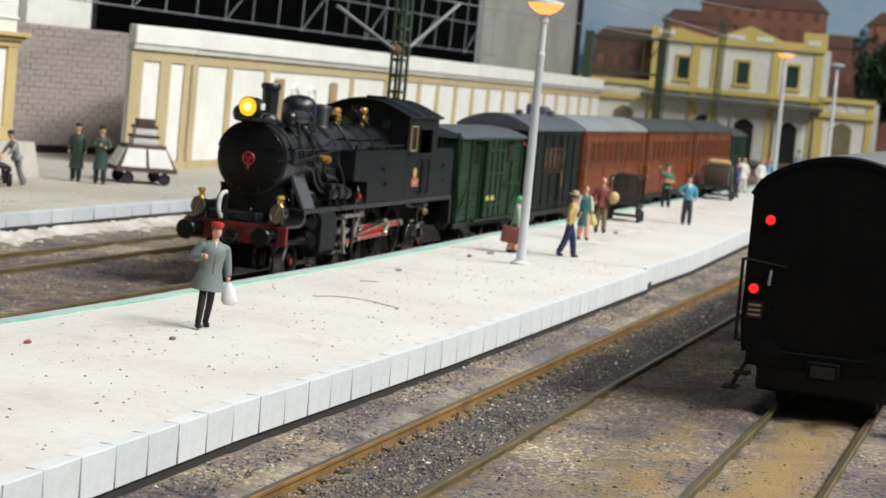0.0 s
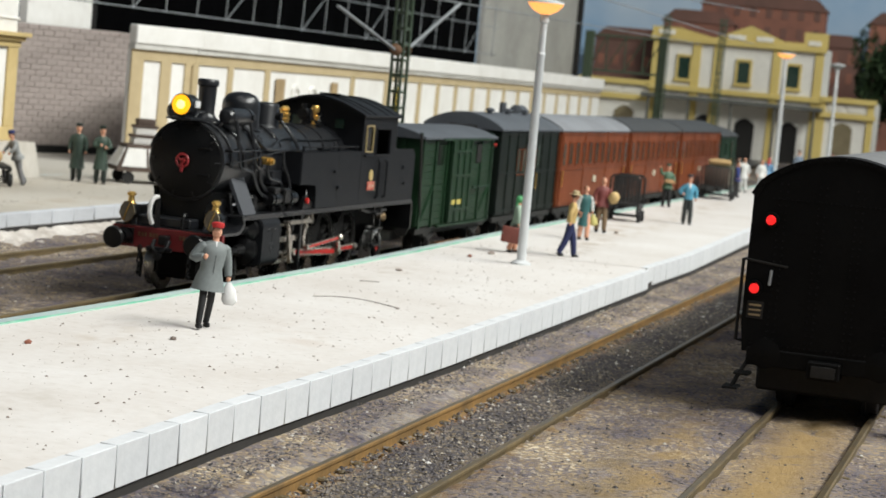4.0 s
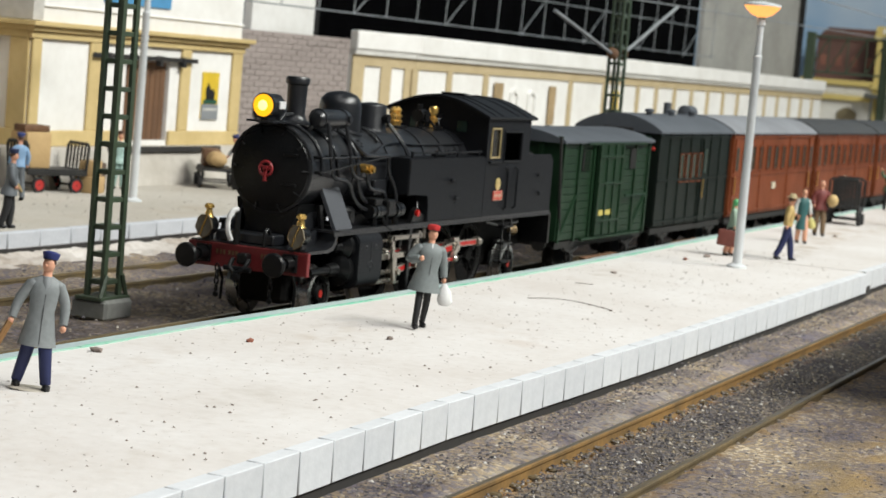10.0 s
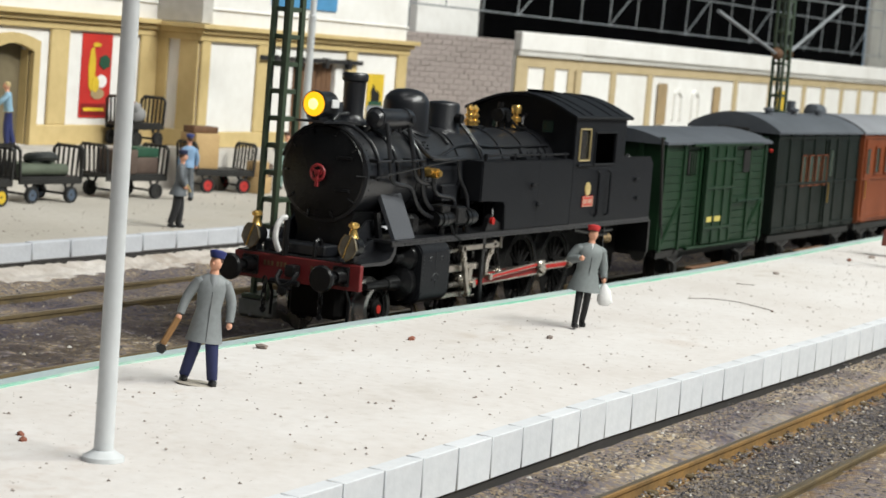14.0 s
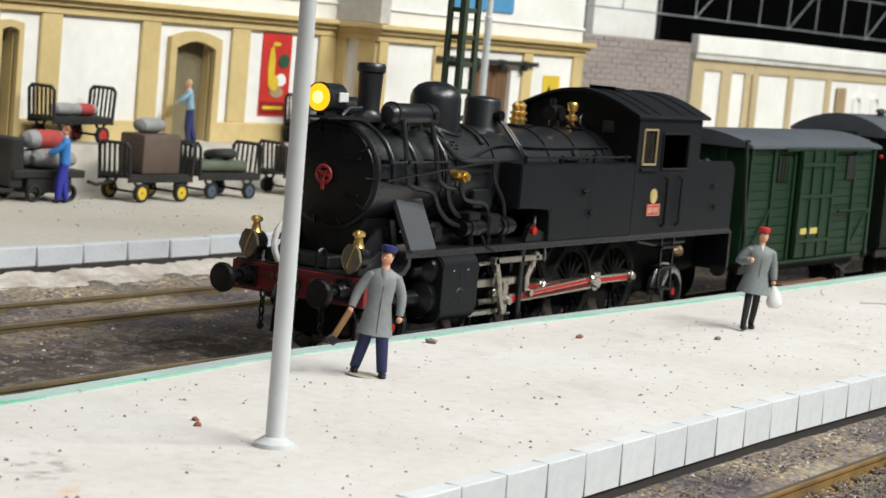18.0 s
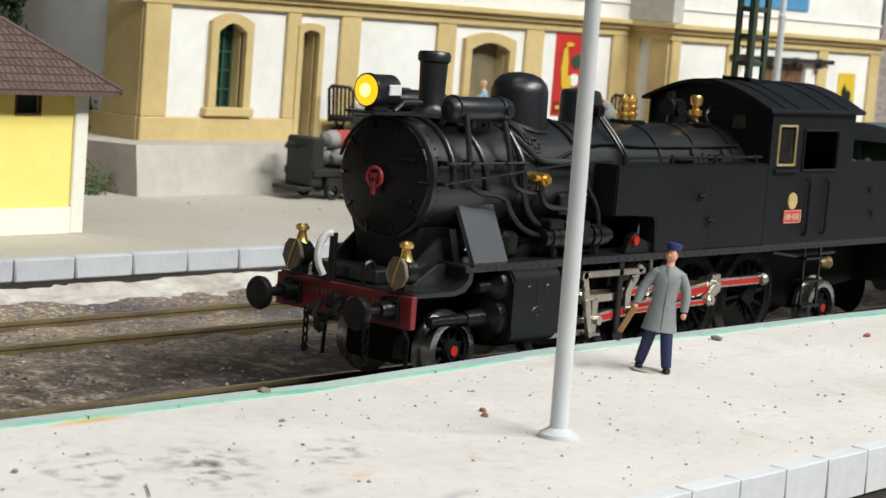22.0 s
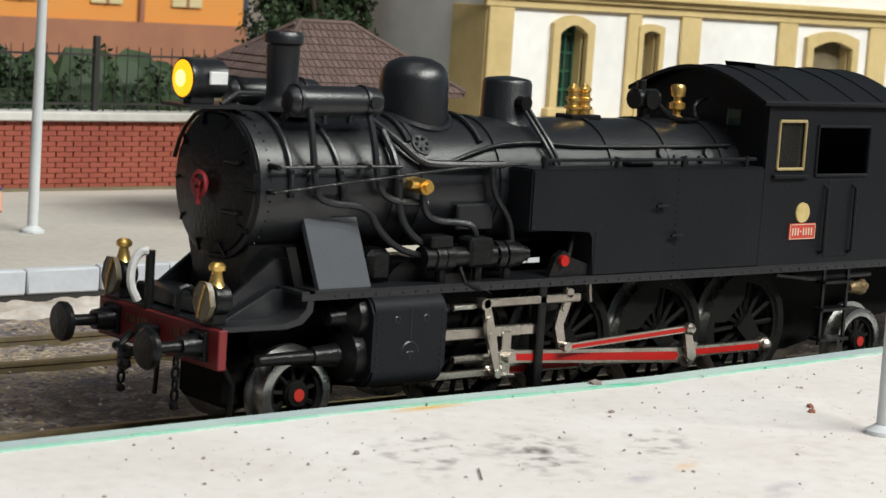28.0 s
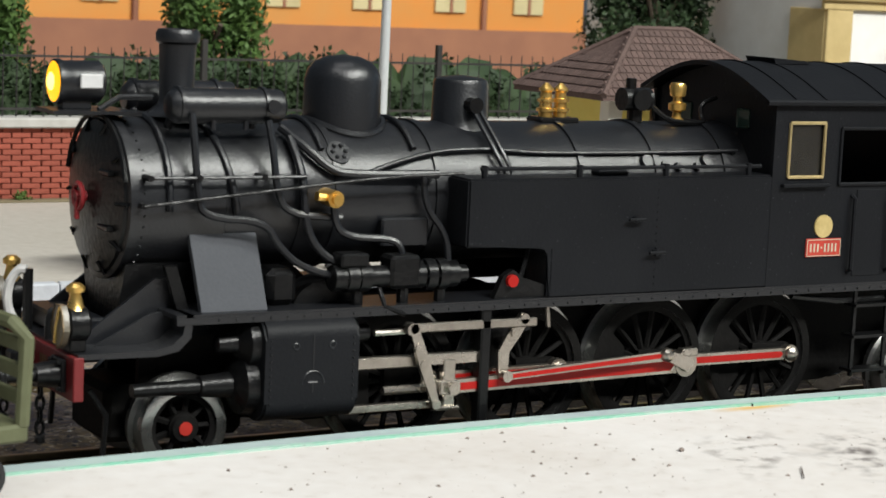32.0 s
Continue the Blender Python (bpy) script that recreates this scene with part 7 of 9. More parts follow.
def coach(name, label, x0, x1, paint, roof, zt, windows, style, zr=None):
    v = thing(name, label, "railway coach")
    zb, zs = 5, zt
    part("body", one(box, x0, -HW + .2, zb, x1, HW - .2, zs, .4), paint, v)
    n = len(windows)
    for sg in (-1, 1):
        for x, w, z0, z1 in windows:
            p = part("window", one(box, x, min(sg * (HW + .05), sg * (HW - .25)), z0, x + w, max(sg * (HW + .05), sg * (HW - .25)), z1, .05), M_glassdark, v, "dark coach window")
            bm = B()
            yy = sg * (HW + .12)
            for a, b in (((x, z0), (x + w, z0)), ((x + w, z0), (x + w, z1)), ((x + w, z1), (x, z1)), ((x, z1), (x, z0))):
                tube(bm, [(a[0], yy, a[1]), (b[0], yy, b[1])], .35 if style != "mail" else .2, 4)
            part("window_frame", bm, paint if style != "mail" else M_choc, p)
        xs = [x0 + (x1 - x0) * k / (18 if style == "brown" else 7) for k in range(19 if style == "brown" else 8)]
        for x in (xs[::6] if style == "brown" else xs):
            part("panel_strip", one(box, max(x0, x - .35), min(sg * (HW + .12), sg * (HW - .2)), zb + .5, min(x1, x + .35), max(sg * (HW + .12), sg * (HW - .2)), zs - .5), paint, v)
        for z in (zb + 1.2, 19.0, zs - 2.0):
            part("moulding", one(box, x0, min(sg * (HW + .3), sg * (HW - .2)), z, x1, max(sg * (HW + .3), sg * (HW - .2)), z + .7, .1), paint, v)
        for x in ((x0 + 3, x1 - 9) if style == "brown" else ((x0 + x1) / 2 + 8,)):
            d = part("door", one(box, x, min(sg * (HW + .35), sg * (HW - .1)), zb + .3, x + 6, max(sg * (HW + .35), sg * (HW - .1)), zs - 2.2, .1), paint, v)
            part("door_window", one(box, x + 1.6, min(sg * (HW + .5), sg * (HW + .3)), 21, x + 4.4, max(sg * (HW + .5), sg * (HW + .3)), 29), M_glassdark, d)
            part("handle", one(cyl, (x + .3, sg * (HW + .9), 13), (x + .3, sg * (HW + .9), 19), .25, n=5), M_brass, d, "brass handle")
        if style == "brown":
            part("marking", one(box, (x0 + x1) / 2 - 3, min(sg * (HW + .42), sg * HW), 13.6, (x0 + x1) / 2 + 2, max(sg * (HW + .42), sg * HW), 16.0), M_letter, v, "small pale marking bar")
    bm = B()
    roof_arch(bm, x0 - .8, x1 + .8, zs, zr or zs + 4.6, HW + .6)
    r = part("roof", bm, roof, v, "arched coach roof")
    for k in range(3 if style == "mail" else 0):
        x = x0 + (x1 - x0) * (k + .7) / 3.4
        part("roof_vent", one(lathe, [(0, 1.2), (1.2, 1.0), (1.3, 1.6), (2.0, 1.5), (2.4, .3)], (x, -4, (zr or zs + 4.6) - .6), (0, 0, 1), 10), roof, r)
    if roof is M_roofl:
        part("roof_tank", one(lathe, [(0, 1), (.6, 2.6), (9, 2.6), (9.6, 1)], (x0 + 6, 7, zs + 5.0), (1, 0, 0), 14), M_roofg, r, "blue-grey roof tank")
    if style == "mail":
        part("tail_lamp", one(lathe, [(0, .6), (.5, .5), (.7, .2)], (x0 - .3, -11.6, 29.0), (-1, 0, 0), 12), M_wheelred, v, "red end lamp")
        part("stove_pipe", one(cyl, (x0 + 60, 3, zs), (x0 + 60, 3, zs + 8.4), 1.3, n=10), M_roofg, r)
    for x in (x0 - .7, x1):
        part("gangway", one(box, x - .4, -5, zb, x + 1.1, 5, zs + .5, .3), M_under, v)
    a, b = x0 + 14, x1 - 14
    ax = (a, b) if x1 - x0 < 90 else (a - 5, a + 9, b - 9, b + 5)
    underframe(v, x0, x1, ax)
    bogie_wheels(v, ax)
    return v


def window_row(x0, x1, n, w, z0, z1):
    step = (x1 - x0) / n
    return [(x0 + step * (k + .5) - w / 2, w, z0, z1) for k in range(n)]


van = green_van()
mail = coach("mail_van", "dark green mail van with small brown windows and slate roof", 266, 349, M_dgreen, M_roofg, 34.4, [(290 + 7 * k, 4.4, 18.5, 27.5) for k in range(4)], "mail", 39.2)
coach_a = coach("passenger_coach", "red-brown panelled coach with a light grey roof", 354, 481, M_choc, M_roofl, 34.4, window_row(366, 470, 9, 5, 21, 29.5), "brown", 39.4)
coach_b = coach("passenger_coach", "red-brown panelled coach with a dark roof", 486, 609, M_choc, M_roofd, 34.4, window_row(498, 598, 8, 5, 21, 29.5), "brown", 39.4)
coach_c = coach("passenger_coach", "red-brown panelled coach with a dark roof at the rear", 614, 737, M_choc, M_roofd, 34.4, window_row(626, 726, 8, 5, 21, 29.5), "brown", 39.4)
coach_d = coach("end_van", "dark green van at the tail of the train", 742, 800, M_vgreen, M_roofd, 32, [(760, 5, 21, 28)], "van", 36.5)

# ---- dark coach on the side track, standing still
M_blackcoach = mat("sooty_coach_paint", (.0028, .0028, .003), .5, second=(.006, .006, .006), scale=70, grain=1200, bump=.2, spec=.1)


def side_coach():
    v = thing("parked_coach", "sooty black riveted coach end with two lit red tail lamps", "railway coach", mm(355, SIDE_T, 0))
    hw, zs, zt = 16.0, 33.5, 41.5
    L = 300
    bm = B()
    ys = [-hw + 2 * hw * k / 24 for k in range(25)]
    poly = [(-hw + .6, 4.6)] + [(-hw, 10)] + [(y, zs + (zt - zs) * math.cos(y / hw * math.pi / 2) ** .6) for y in ys] + [(hw, 10), (hw - .6, 4.6)]
    prism(bm, poly[::-1], "x", 0, L)
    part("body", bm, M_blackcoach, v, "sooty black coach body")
    bm = B()
    ra = [(y * 1.025, z + .5) for y, z in poly[2:-2]] + [(y * 1.0, z + .02) for y, z in reversed(poly[2:-2])]
    prism(bm, ra, "x", 6, L)
    part("roof", bm, mat("mid_grey_roof", (.17, .175, .18), .7, second=(.12, .12, .125), scale=50, grain=900, bump=.2), v, "grey coach roof")
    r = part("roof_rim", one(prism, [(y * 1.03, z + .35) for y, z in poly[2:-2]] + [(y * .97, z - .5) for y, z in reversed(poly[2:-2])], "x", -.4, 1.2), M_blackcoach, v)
    bm = B()
    for y, z in poly[2:-2]:
        for f in (.0, .5):
            blob(bm, (-.45, y * .985, z - .2 - f * 0), .24, sub=1)
    for y in (-10.5, -3.4, 3.4, 10.5):
        for k in range(26):
            z = 6 + 1.3 * k
            if z < 36:
                blob(bm, (-.05, y - .6, z), .2, sub=1)
                blob(bm, (-.05, y + .6, z), .2, sub=1)
    for k in range(30):
        blob(bm, (-.05, -15 + k, 6.2), .2, sub=1)
        blob(bm, (-.05, -13 + k * .87, 33.2), .2, sub=1)
    part("rivets", bm, M_blackcoach, v)
    for y, z in ((12.3, 29.2), (14.1, 16.4), (-12.3, 29.2), (-14.1, 16.4)):
        l = part("tail_lamp", one(cyl, (.3, y, z), (-1.2, y, z), 1.5, 1.4, 16), M_blackcoach, v)
        part("lens", one(lathe, [(0, .95), (.4, .78), (.6, .1)], (-1.15, y, z), (-1, 0, 0), 14), M_tail, l, "lit red lens")
        part("glow_bulb", one(blob, (-1.5, y, z), .34, .5, 1, 1, 1), mat("lit_red_bulb", (1, .1, .08), .3, glow=(1, .12, .06, 2.5)), l)
    pl = part("data_plate", one(box, -.12, 12.2, 10.8, 0, 15.2, 14.0, .03), M_under, v, "small dark data plate with tan lettering")
    for k in range(3):
        part("lettering", one(box, -.2, 12.6, 11.3 + .9 * k, -.12, 14.8, 11.65 + .9 * k), M_cloth, pl)
    # end rails, handles, pipes and buffers
    for y in (16.9, -16.9):
        part("handrail", one(tube, [(3, y * .95, 21.5), (1.5, y, 21.5), (1.5, y, 6.4), (3, y * .95, 6.2)], .35, 6), M_under, v)
    part("end_rail", one(tube, [(0, 16.6, 21.6), (0, 8.5, 20.8)], .25, 5), M_under, v)
    part("grab_handle", one(tube, [(-.6, 11.5, 17.2), (-.6, 11.3, 20.0)], .28, 5), M_silver, v, "worn grey grab handle")
    for y in (10.4, -10.4):
        bm = B()
        cyl(bm, (0, y, 5.2), (-5.0, y, 5.2), 1.1, n=12)
        lathe(bm, [(0, 1.0), (-.4, 2.6), (-1.0, 2.8), (-1.4, .3)], (-4.6, y, 5.2), (1, 0, 0), 20)
        part("buffer", bm, M_blackcoach, v)
    bm = B()
    box(bm, -2.2, -3.0, 1.0, 4, 3.0, 4.4, .3)
    part("coupler_pocket", bm, M_blackcoach, v)
    part("coupler_mouth", one(box, -2.5, -2.2, 1.5, -2.2, 2.2, 3.6, .05), M_under, v)
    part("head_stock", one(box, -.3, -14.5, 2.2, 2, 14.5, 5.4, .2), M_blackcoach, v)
    for y in (-13.8, 13.8):
        bm = B()
        tube(bm, [(2, y, 4), (-1, y * 1.12, .4), (-2.5, y * 1.2, -2.2)], .3, 5)
        tube(bm, [(6, y, 4), (3, y * 1.12, .4), (1.5, y * 1.2, -2.2)], .3, 5)
        box(bm, -1.6, y * 1.08 - 1.4, .2, 3.6, y * 1.08 + 1.4, .6)
        box(bm, -3.0, y * 1.2 - 1.4, -2.4, 2.2, y * 1.2 + 1.4, -2.0)
        part("step", bm, M_under, v)
    part("under_frame", one(box, 3, -12, -2, L, 12, 4.6), M_under, v)
    for x in (14, 34):
        for y in (-7.4, 7.4):
            part("wheel", one(lathe, [(0, 1), (0, 5), (2, 5.1), (2, 5.7), (2.8, 5.7), (2.8, 1)], (x, y * 1.0 + (-2.0 if y < 0 else 2.0), -.9), (0, 1 if y < 0 else -1, 0), 24), M_under, v)
    part("bogie_frame", one(box, 6, -13, -3, 42, 13, 2, .5), M_under, v)


side_coach()

# ---------------------------------------------------------------- lamps, masts, figurines, carts and small things
M_pole = mat("pale_grey_lacquer", (.62, .64, .65), .42, second=(.54, .56, .57), scale=120, grain=900, bump=.08)
M_shade = mat("lit_warm_shade", (.7, .35, .12), .5, glow=(1.0, .42, .1, 1.25))
M_shadeoff = mat("unlit_shade", (.4, .42, .42), .5, grain=600)
M_mast = mat("olive_green_mast", (.05, .075, .045), .5, second=(.035, .05, .03), scale=90, grain=900, bump=.1)
M_conc = mat("concrete_block", (.24, .24, .23), .9, second=(.15, .155, .14), scale=90, grain=700, bump=.4)


def platform_lamp(x, y, h, lit=True, lean=(0, 0), k=1.0):
    p = thing("platform_lamp", "slim pale grey platform lamp post with a " + ("lit warm shade" if lit else "small unlit shade"), "lamp post", mm(x, y, 0, lean[0], lean[1], 0), group="platform lamps")
    part("base", one(lathe, [(0, 2.9 * k), (.5, 2.8 * k), (.9, 2.0 * k), (1.2, 1.5 * k)], (0, 0, 0), (0, 0, 1), 20), M_pole, p)
    part("pole", one(lathe, [(1, 1.32 * k), (h * .8, 1.12 * k), (h * .805, 1.25 * k), (h * .815, 1.25 * k), (h * .82, .98 * k), (h * .93, .9 * k), (h * .935, 1.25 * k), (h * .97, 1.2 * k)], (0, 0, 0), (0, 0, 1), 16), M_pole, p)
    part("shade", one(lathe, [(0, 1.2 * k), (.8, 3.0 * k), (2.0, 4.3 * k), (2.9, 5.0 * k), (3.2, 4.9 * k), (3.5, 1.0 * k)], (0, 0, h * .965), (0, 0, 1), 24), M_shade if lit else M_shadeoff, p, "glowing shade" if lit else "")
    part("cap", one(lathe, [(0, 5.2 * k), (.5, 5.1 * k), (1.0, 2.8 * k), (1.3, .4)], (0, 0, h * .965 + 3.1), (0, 0, 1), 24), M_pole, p)
    return p


platform_lamp(531, 30, 72, True, (.3, -.7))
platform_lamp(159.8, 25.5, 72, True, (-.5, .35), .87)
platform_lamp(511, 213, 70, False, (0, .6))
platform_lamp(146.8, 216.6, 70, False, (0, .3), .8)
platform_lamp(1500, 86, 90, True, (0, 0), 1.35)
platform_lamp(1500, 48, 85, False, (0, 0), 1.1)


def lattice_mast(x, y, h, w0, w1, struts=False, z0=-8.0):
    m = thing("catenary_mast", "olive green lattice catenary mast on a concrete foot", "mast", mm(x, y, 0), group="catenary masts")
    part("foot", one(box, -5.2, -4.2, z0, 5.2, 4.2, z0 + 4.2, .6), M_conc, m, "grey concrete foot")
    zb = z0 + 4.1
    for sg in (-1, 1):
        bm = B()
        for yy in (-2.2, 1.4):
            v = [(sg * w0 / 2 - .7, yy), (sg * w0 / 2 + .7, yy), (sg * w0 / 2 + .7, yy + .8), (sg * w0 / 2 - .7, yy + .8)]
            o = sg * (w1 - w0) / 2
            lo = [bm.verts.new((a, b, zb)) for a, b in v]
            hi = [bm.verts.new((a + o, b, h)) for a, b in v]
            bridge(bm, lo, hi)
            bm.faces.new(lo[::-1])
            bm.faces.new(hi)
        part("leg", bm, M_mast, m)
    n = int((h - zb) / 5.6)
    for k in range(n):
        z = zb + 3 + (h - zb - 3) * k / n
        w = w0 + (w1 - w0) * (z - zb) / (h - zb)
        part("rung", one(box, -w / 2, -2.0, z, w / 2, 1.8, z + 1.0, .1), M_mast, m)
    bm = B()
    for sg in (-1, 1):
        tube(bm, [(sg * (w0 / 2 + 2.2), -2.5, zb), (sg * (w0 / 2), -2.5, zb + 5)], .5, 5)
    box(bm, -w0 / 2 - 2.5, -3.2, zb - .1, w0 / 2 + 2.5, 3.2, zb + .7, .1)
    part("shoe", bm, M_mast, m)
    if struts:
        for sg, dz in ((-1, 12), (1, 21)):
            bm = B()
            tube(bm, [(sg * 3, 0, 57), (sg * 68, 0, 57 + dz)], .6, 6)
            part("strut", bm, M_silver, m, "pale grey strut")
            part("insulator", one(lathe, [(0, .9), (.6, 2.0), (1.2, .9), (1.8, 2.0), (2.4, .9), (3, 1.8), (3.6, .7)], (sg * 4, 0, 57.4), (sg, 0, .25), 10), M_brown, m, "brown insulator")
    return m


lattice_mast(332, 111, 100, 6.0, 4.2)
lattice_mast(657, 111, 125, 7.6, 5.0, True)
for yy in (204, 158):
    lattice_mast(1650, yy, 118, 12, 9, False, -6)


def overhead_lines():
    for k, (pts, r) in enumerate((([(-200, 84, 92), (332, 88, 89), (657, 90, 91), (1400, 95, 92)], .28), ([(-200, 84, 108), (332, 88, 101), (480, 89, 95), (657, 90, 112), (900, 92, 98), (1400, 95, 115)], .28), ([(300, 140, 77), (657, 143, 80), (1500, 150, 92)], .3))):
        bm = B()
        tube(bm, pts, r, 5)
        tagged(part("overhead_wire", bm, M_silver), "thin grey overhead wire above the tracks", "wire", group="overhead wires")
    g = thing("signal_gantry", "grey lattice gantry spanning the far tracks", "gantry", mm(1650, 0, 0))
    for z in (97, 68):
        part("chord", one(tube, [(0, 268, z), (0, 206, z)], 1.0, 5), M_mast, g)
    for k in range(4):
        part("diagonal", one(tube, [(0, 268 - 15.5 * k, 68), (0, 268 - 15.5 * (k + 1), 97)], .6, 5), M_mast, g)
        part("upright", one(tube, [(0, 268 - 15.5 * k, 68), (0, 268 - 15.5 * k, 97)], .6, 5), M_mast, g)
    part("post", one(box, -3, 264, 0, 3, 271, 100), M_mast, g)
    part("post", one(box, -3, 203, 0, 3, 209, 100), M_mast, g)


overhead_lines()

PAINT = {}


def paint(c, gloss=.6):
    k = (tuple(c), gloss)
    if k not in PAINT:
        PAINT[k] = mat("figurine_paint", c, gloss, second=tuple(v * .72 for v in c), scale=260, grain=1500, bump=.1)
    return PAINT[k]


SKIN = (.78, .4, .26)
GREY, NAVY, BLACK = (.2, .225, .225), (.015, .022, .09), (.01, .01, .011)


def figurine(label, x, y, turn, coat, legs, hat=None, hem=8.6, shoes=BLACK, h=20.0, arms=None, hair=(.1, .05, .03), kind="cap", extra=None, z=0, lean=0, step=1.0, collar=None, skirt=None, roll=0, sleeve=None, head=0, wide=1.0, foot=None, bare=False, bulk=1.0, slim=1.0):
    """A painted miniature figure, one plain mesh. arms: elbow and hand of the two sides in its own space (it looks along -y)."""
    mats = [paint(SKIN), paint(coat), paint(legs), paint(shoes, .4), paint(hat or hair), paint(collar or coat), paint((extra or (None, (.5, .5, .5)))[1]), paint(sleeve or coat), paint((.015, .015, .017), .4), paint(hair), paint(foot or (.5, .5, .5))]
    bm = B()
    s = h / 20.0
    for sg in (-1, 1):
        fy = -step * sg * .95
        limb(bm, [(sg * .75, .05, 10), (sg * (.8 + .25 * wide), fy * .5 - .4, 5.4), (sg * (.2 + .9 * wide), fy, 1.0)], (1.2 * slim, 1.02 * slim, .82 * slim), 8, 2 if not skirt else 0)
        blob(bm, (sg * (.25 + .9 * wide), fy - .5, .6), .85, .85, 1.6, .75, 1, 3)
    if foot:
        loft(bm, [(.02, 3.6, 2.6, .4, 0), (.22, 3.3, 2.4, .4, 0)], 12, 10)
    if skirt:
        loft(bm, [(skirt, 2.3, 1.9, 0, 0), (skirt + 2, 2.05, 1.7, 0, 0), (11.2, 1.55, 1.25, 0, 0)], 14, 1)
    b = [(hem, 2.75 if hem < 9.6 else 1.85, 2.3 if hem < 9.6 else 1.45, 0, .1), (hem + 1.2, 2.5 if hem < 9.6 else 1.8, 2.05 if hem < 9.6 else 1.4, 0, .05), (11.3, 1.8, 1.35, 0, 0), (12.8, 1.95, 1.4, 0, -.08), (14.4, 2.15, 1.4, 0, -.05), (15.3, 2.3, 1.25, 0, .05), (16.0, 1.8, 1.0, 0, .08), (16.5, .9, .75, 0, .05)]
    loft(bm, [(r[0], r[1] * bulk, r[2] * bulk, r[3], r[4]) for r in b if r[0] == hem or r[0] > hem + .4], 14, 1)
    loft(bm, [(16.0, .95, .8, 0, -.12), (16.6, .68, .62, 0, -.05), (17.4, .6, .58, 0, -.05)], 8, 0)
    if collar:
        loft(bm, [(14.2, .25, .3, 0, -1.15), (15.6, .75, .55, 0, -.75), (16.5, .9, .85, 0, -.05)], 8, 5)
    arms = arms or (((-2.7, .3, 13.0), (-2.8, -.5, 10.0)), ((2.7, .3, 13.0), (2.8, -.5, 10.0)))
    for sg, (e, hd) in zip((-1, 1), arms):
        e, hd = Vector(e), Vector(hd)
        w = e.lerp(hd, .78)
        blob(bm, (sg * 1.8 * bulk, .05, 15.2), .95 * bulk, .95, .95, .9, 1, 7)
        if bare:
            limb(bm, [(sg * 1.85, .05, 15.3), Vector((sg * 1.85, .05, 15.3)).lerp(e, .6), e], (.86, .82, .78), 8, 7)
            limb(bm, [e, e.lerp(hd, .5), hd], (.6, .52, .42), 8, 0)
        else:
            limb(bm, [(sg * 1.85 * bulk, .05, 15.3), e, w], (.86 * bulk, .74 * bulk, .58 * bulk), 8, 7)
        blob(bm, e.lerp(hd, .95), .52, 1, 1, 1.15, 1, 0)
    ha = radians(head)
    f = Vector((math.sin(ha), -math.cos(ha), 0))
    blob(bm, (0, -.1, 18.2), 1.1, .84, .96, 1.16, 2, 0)
    blob(bm, Vector((0, -.1, 18.1)) + f * 1.02, .2, 1, 1, 1.3, 1, 0)
    side = Vector((-f.y, f.x, 0))
    for sg in (-1, 1):
        blob(bm, Vector((0, -.1, 18.38)) + f * .88 + side * sg * .34, .075, 1, 1, .8, 1, 8)
    if kind in ("cap", "beret", "hair", "straw"):
        blob(bm, Vector((0, -.1, 18.5)) - f * .22, 1.1, .86, .95, 1.02, 2, 9 if kind != "hair" else 4)
    if kind == "cap":
        lathe(bm, [(0, 1.08), (.35, 1.12), (.7, 1.28), (.95, 1.22), (1.15, .6)], Vector((0, -.1, 18.95)) - f * .18, Vector((0, 0, 1)) - f * .12, 14, 4)
        c = Vector((0, -.1, 18.8)) + f * .7
        loft(bm, [(18.98, .66, .48, c.x, c.y), (19.08, .64, .46, c.x, c.y)], 10, 8)
        limb(bm, [(0, -2.1 if hem < 9.6 else -1.4, hem + .3), (0, -1.42 * bulk, 11.3), (0, -1.46 * bulk, 14)], (.07, .06, .05), 4, 8)
    elif kind == "beret":
        blob(bm, (.2, 0, 19.1), 1.35, 1.1, 1.1, .42, 2, 4)
    elif kind == "straw":
        lathe(bm, [(0, 1.95), (.2, 1.95), (.25, 1.15), (1.1, 1.0), (1.3, .4)], (0, -.1, 18.9), (0, 0, 1), 14, 4)
    elif kind == "scarf":
        blob(bm, Vector((0, -.1, 18.3)) - f * .22, 1.28, .92, 1, 1.12, 2, 4)
        loft(bm, [(14.6, 1.3, .5, -f.x * .8, -f.y * .8), (18, 1.0, .5, -f.x * .7, -f.y * .7)], 8, 4)
    if extra:
        what = extra[0]
        hd = arms[1][1]
        if what == "bag":
            loft(bm, [(hd[2] - 4.6, .9, .7, hd[0] + .7, hd[1]), (hd[2] - 3.8, 1.6, 1.2, hd[0] + .8, hd[1]), (hd[2] - 1.8, 1.3, .9, hd[0] + .5, hd[1]), (hd[2] - .4, .4, .35, hd[0] + .2, hd[1])], 12, 6)
        elif what == "hammer":
            hl = arms[0][1]
            tube(bm, [hl, (hl[0] - 1.9, hl[1] - .6, hl[2] - 4.4)], .5, 6, 6)
            tube(bm, [(hl[0] - 1.9, hl[1] - 1.6, hl[2] - 4.6), (hl[0] - 1.9, hl[1] + .7, hl[2] - 4.6)], .75, 6, 3)
        elif what == "case":
            box(bm, hd[0] - 2.8, hd[1] - 1.1, hd[2] - 4.6, hd[0] + 3.2, hd[1] + 1.1, hd[2] - .4, .4, 6, 2)
        elif what == "side_case":
            box(bm, -3.6, -4.4, 3.4, -1.5, 4.2, 8.9, .4, 6, 2)
            tube(bm, [(-2.5, -1, 8.8), (-2.5, -.9, 9.6), (-2.5, .9, 9.6), (-2.5, 1, 8.8)], .25, 5, 3)
        elif what == "bundle":
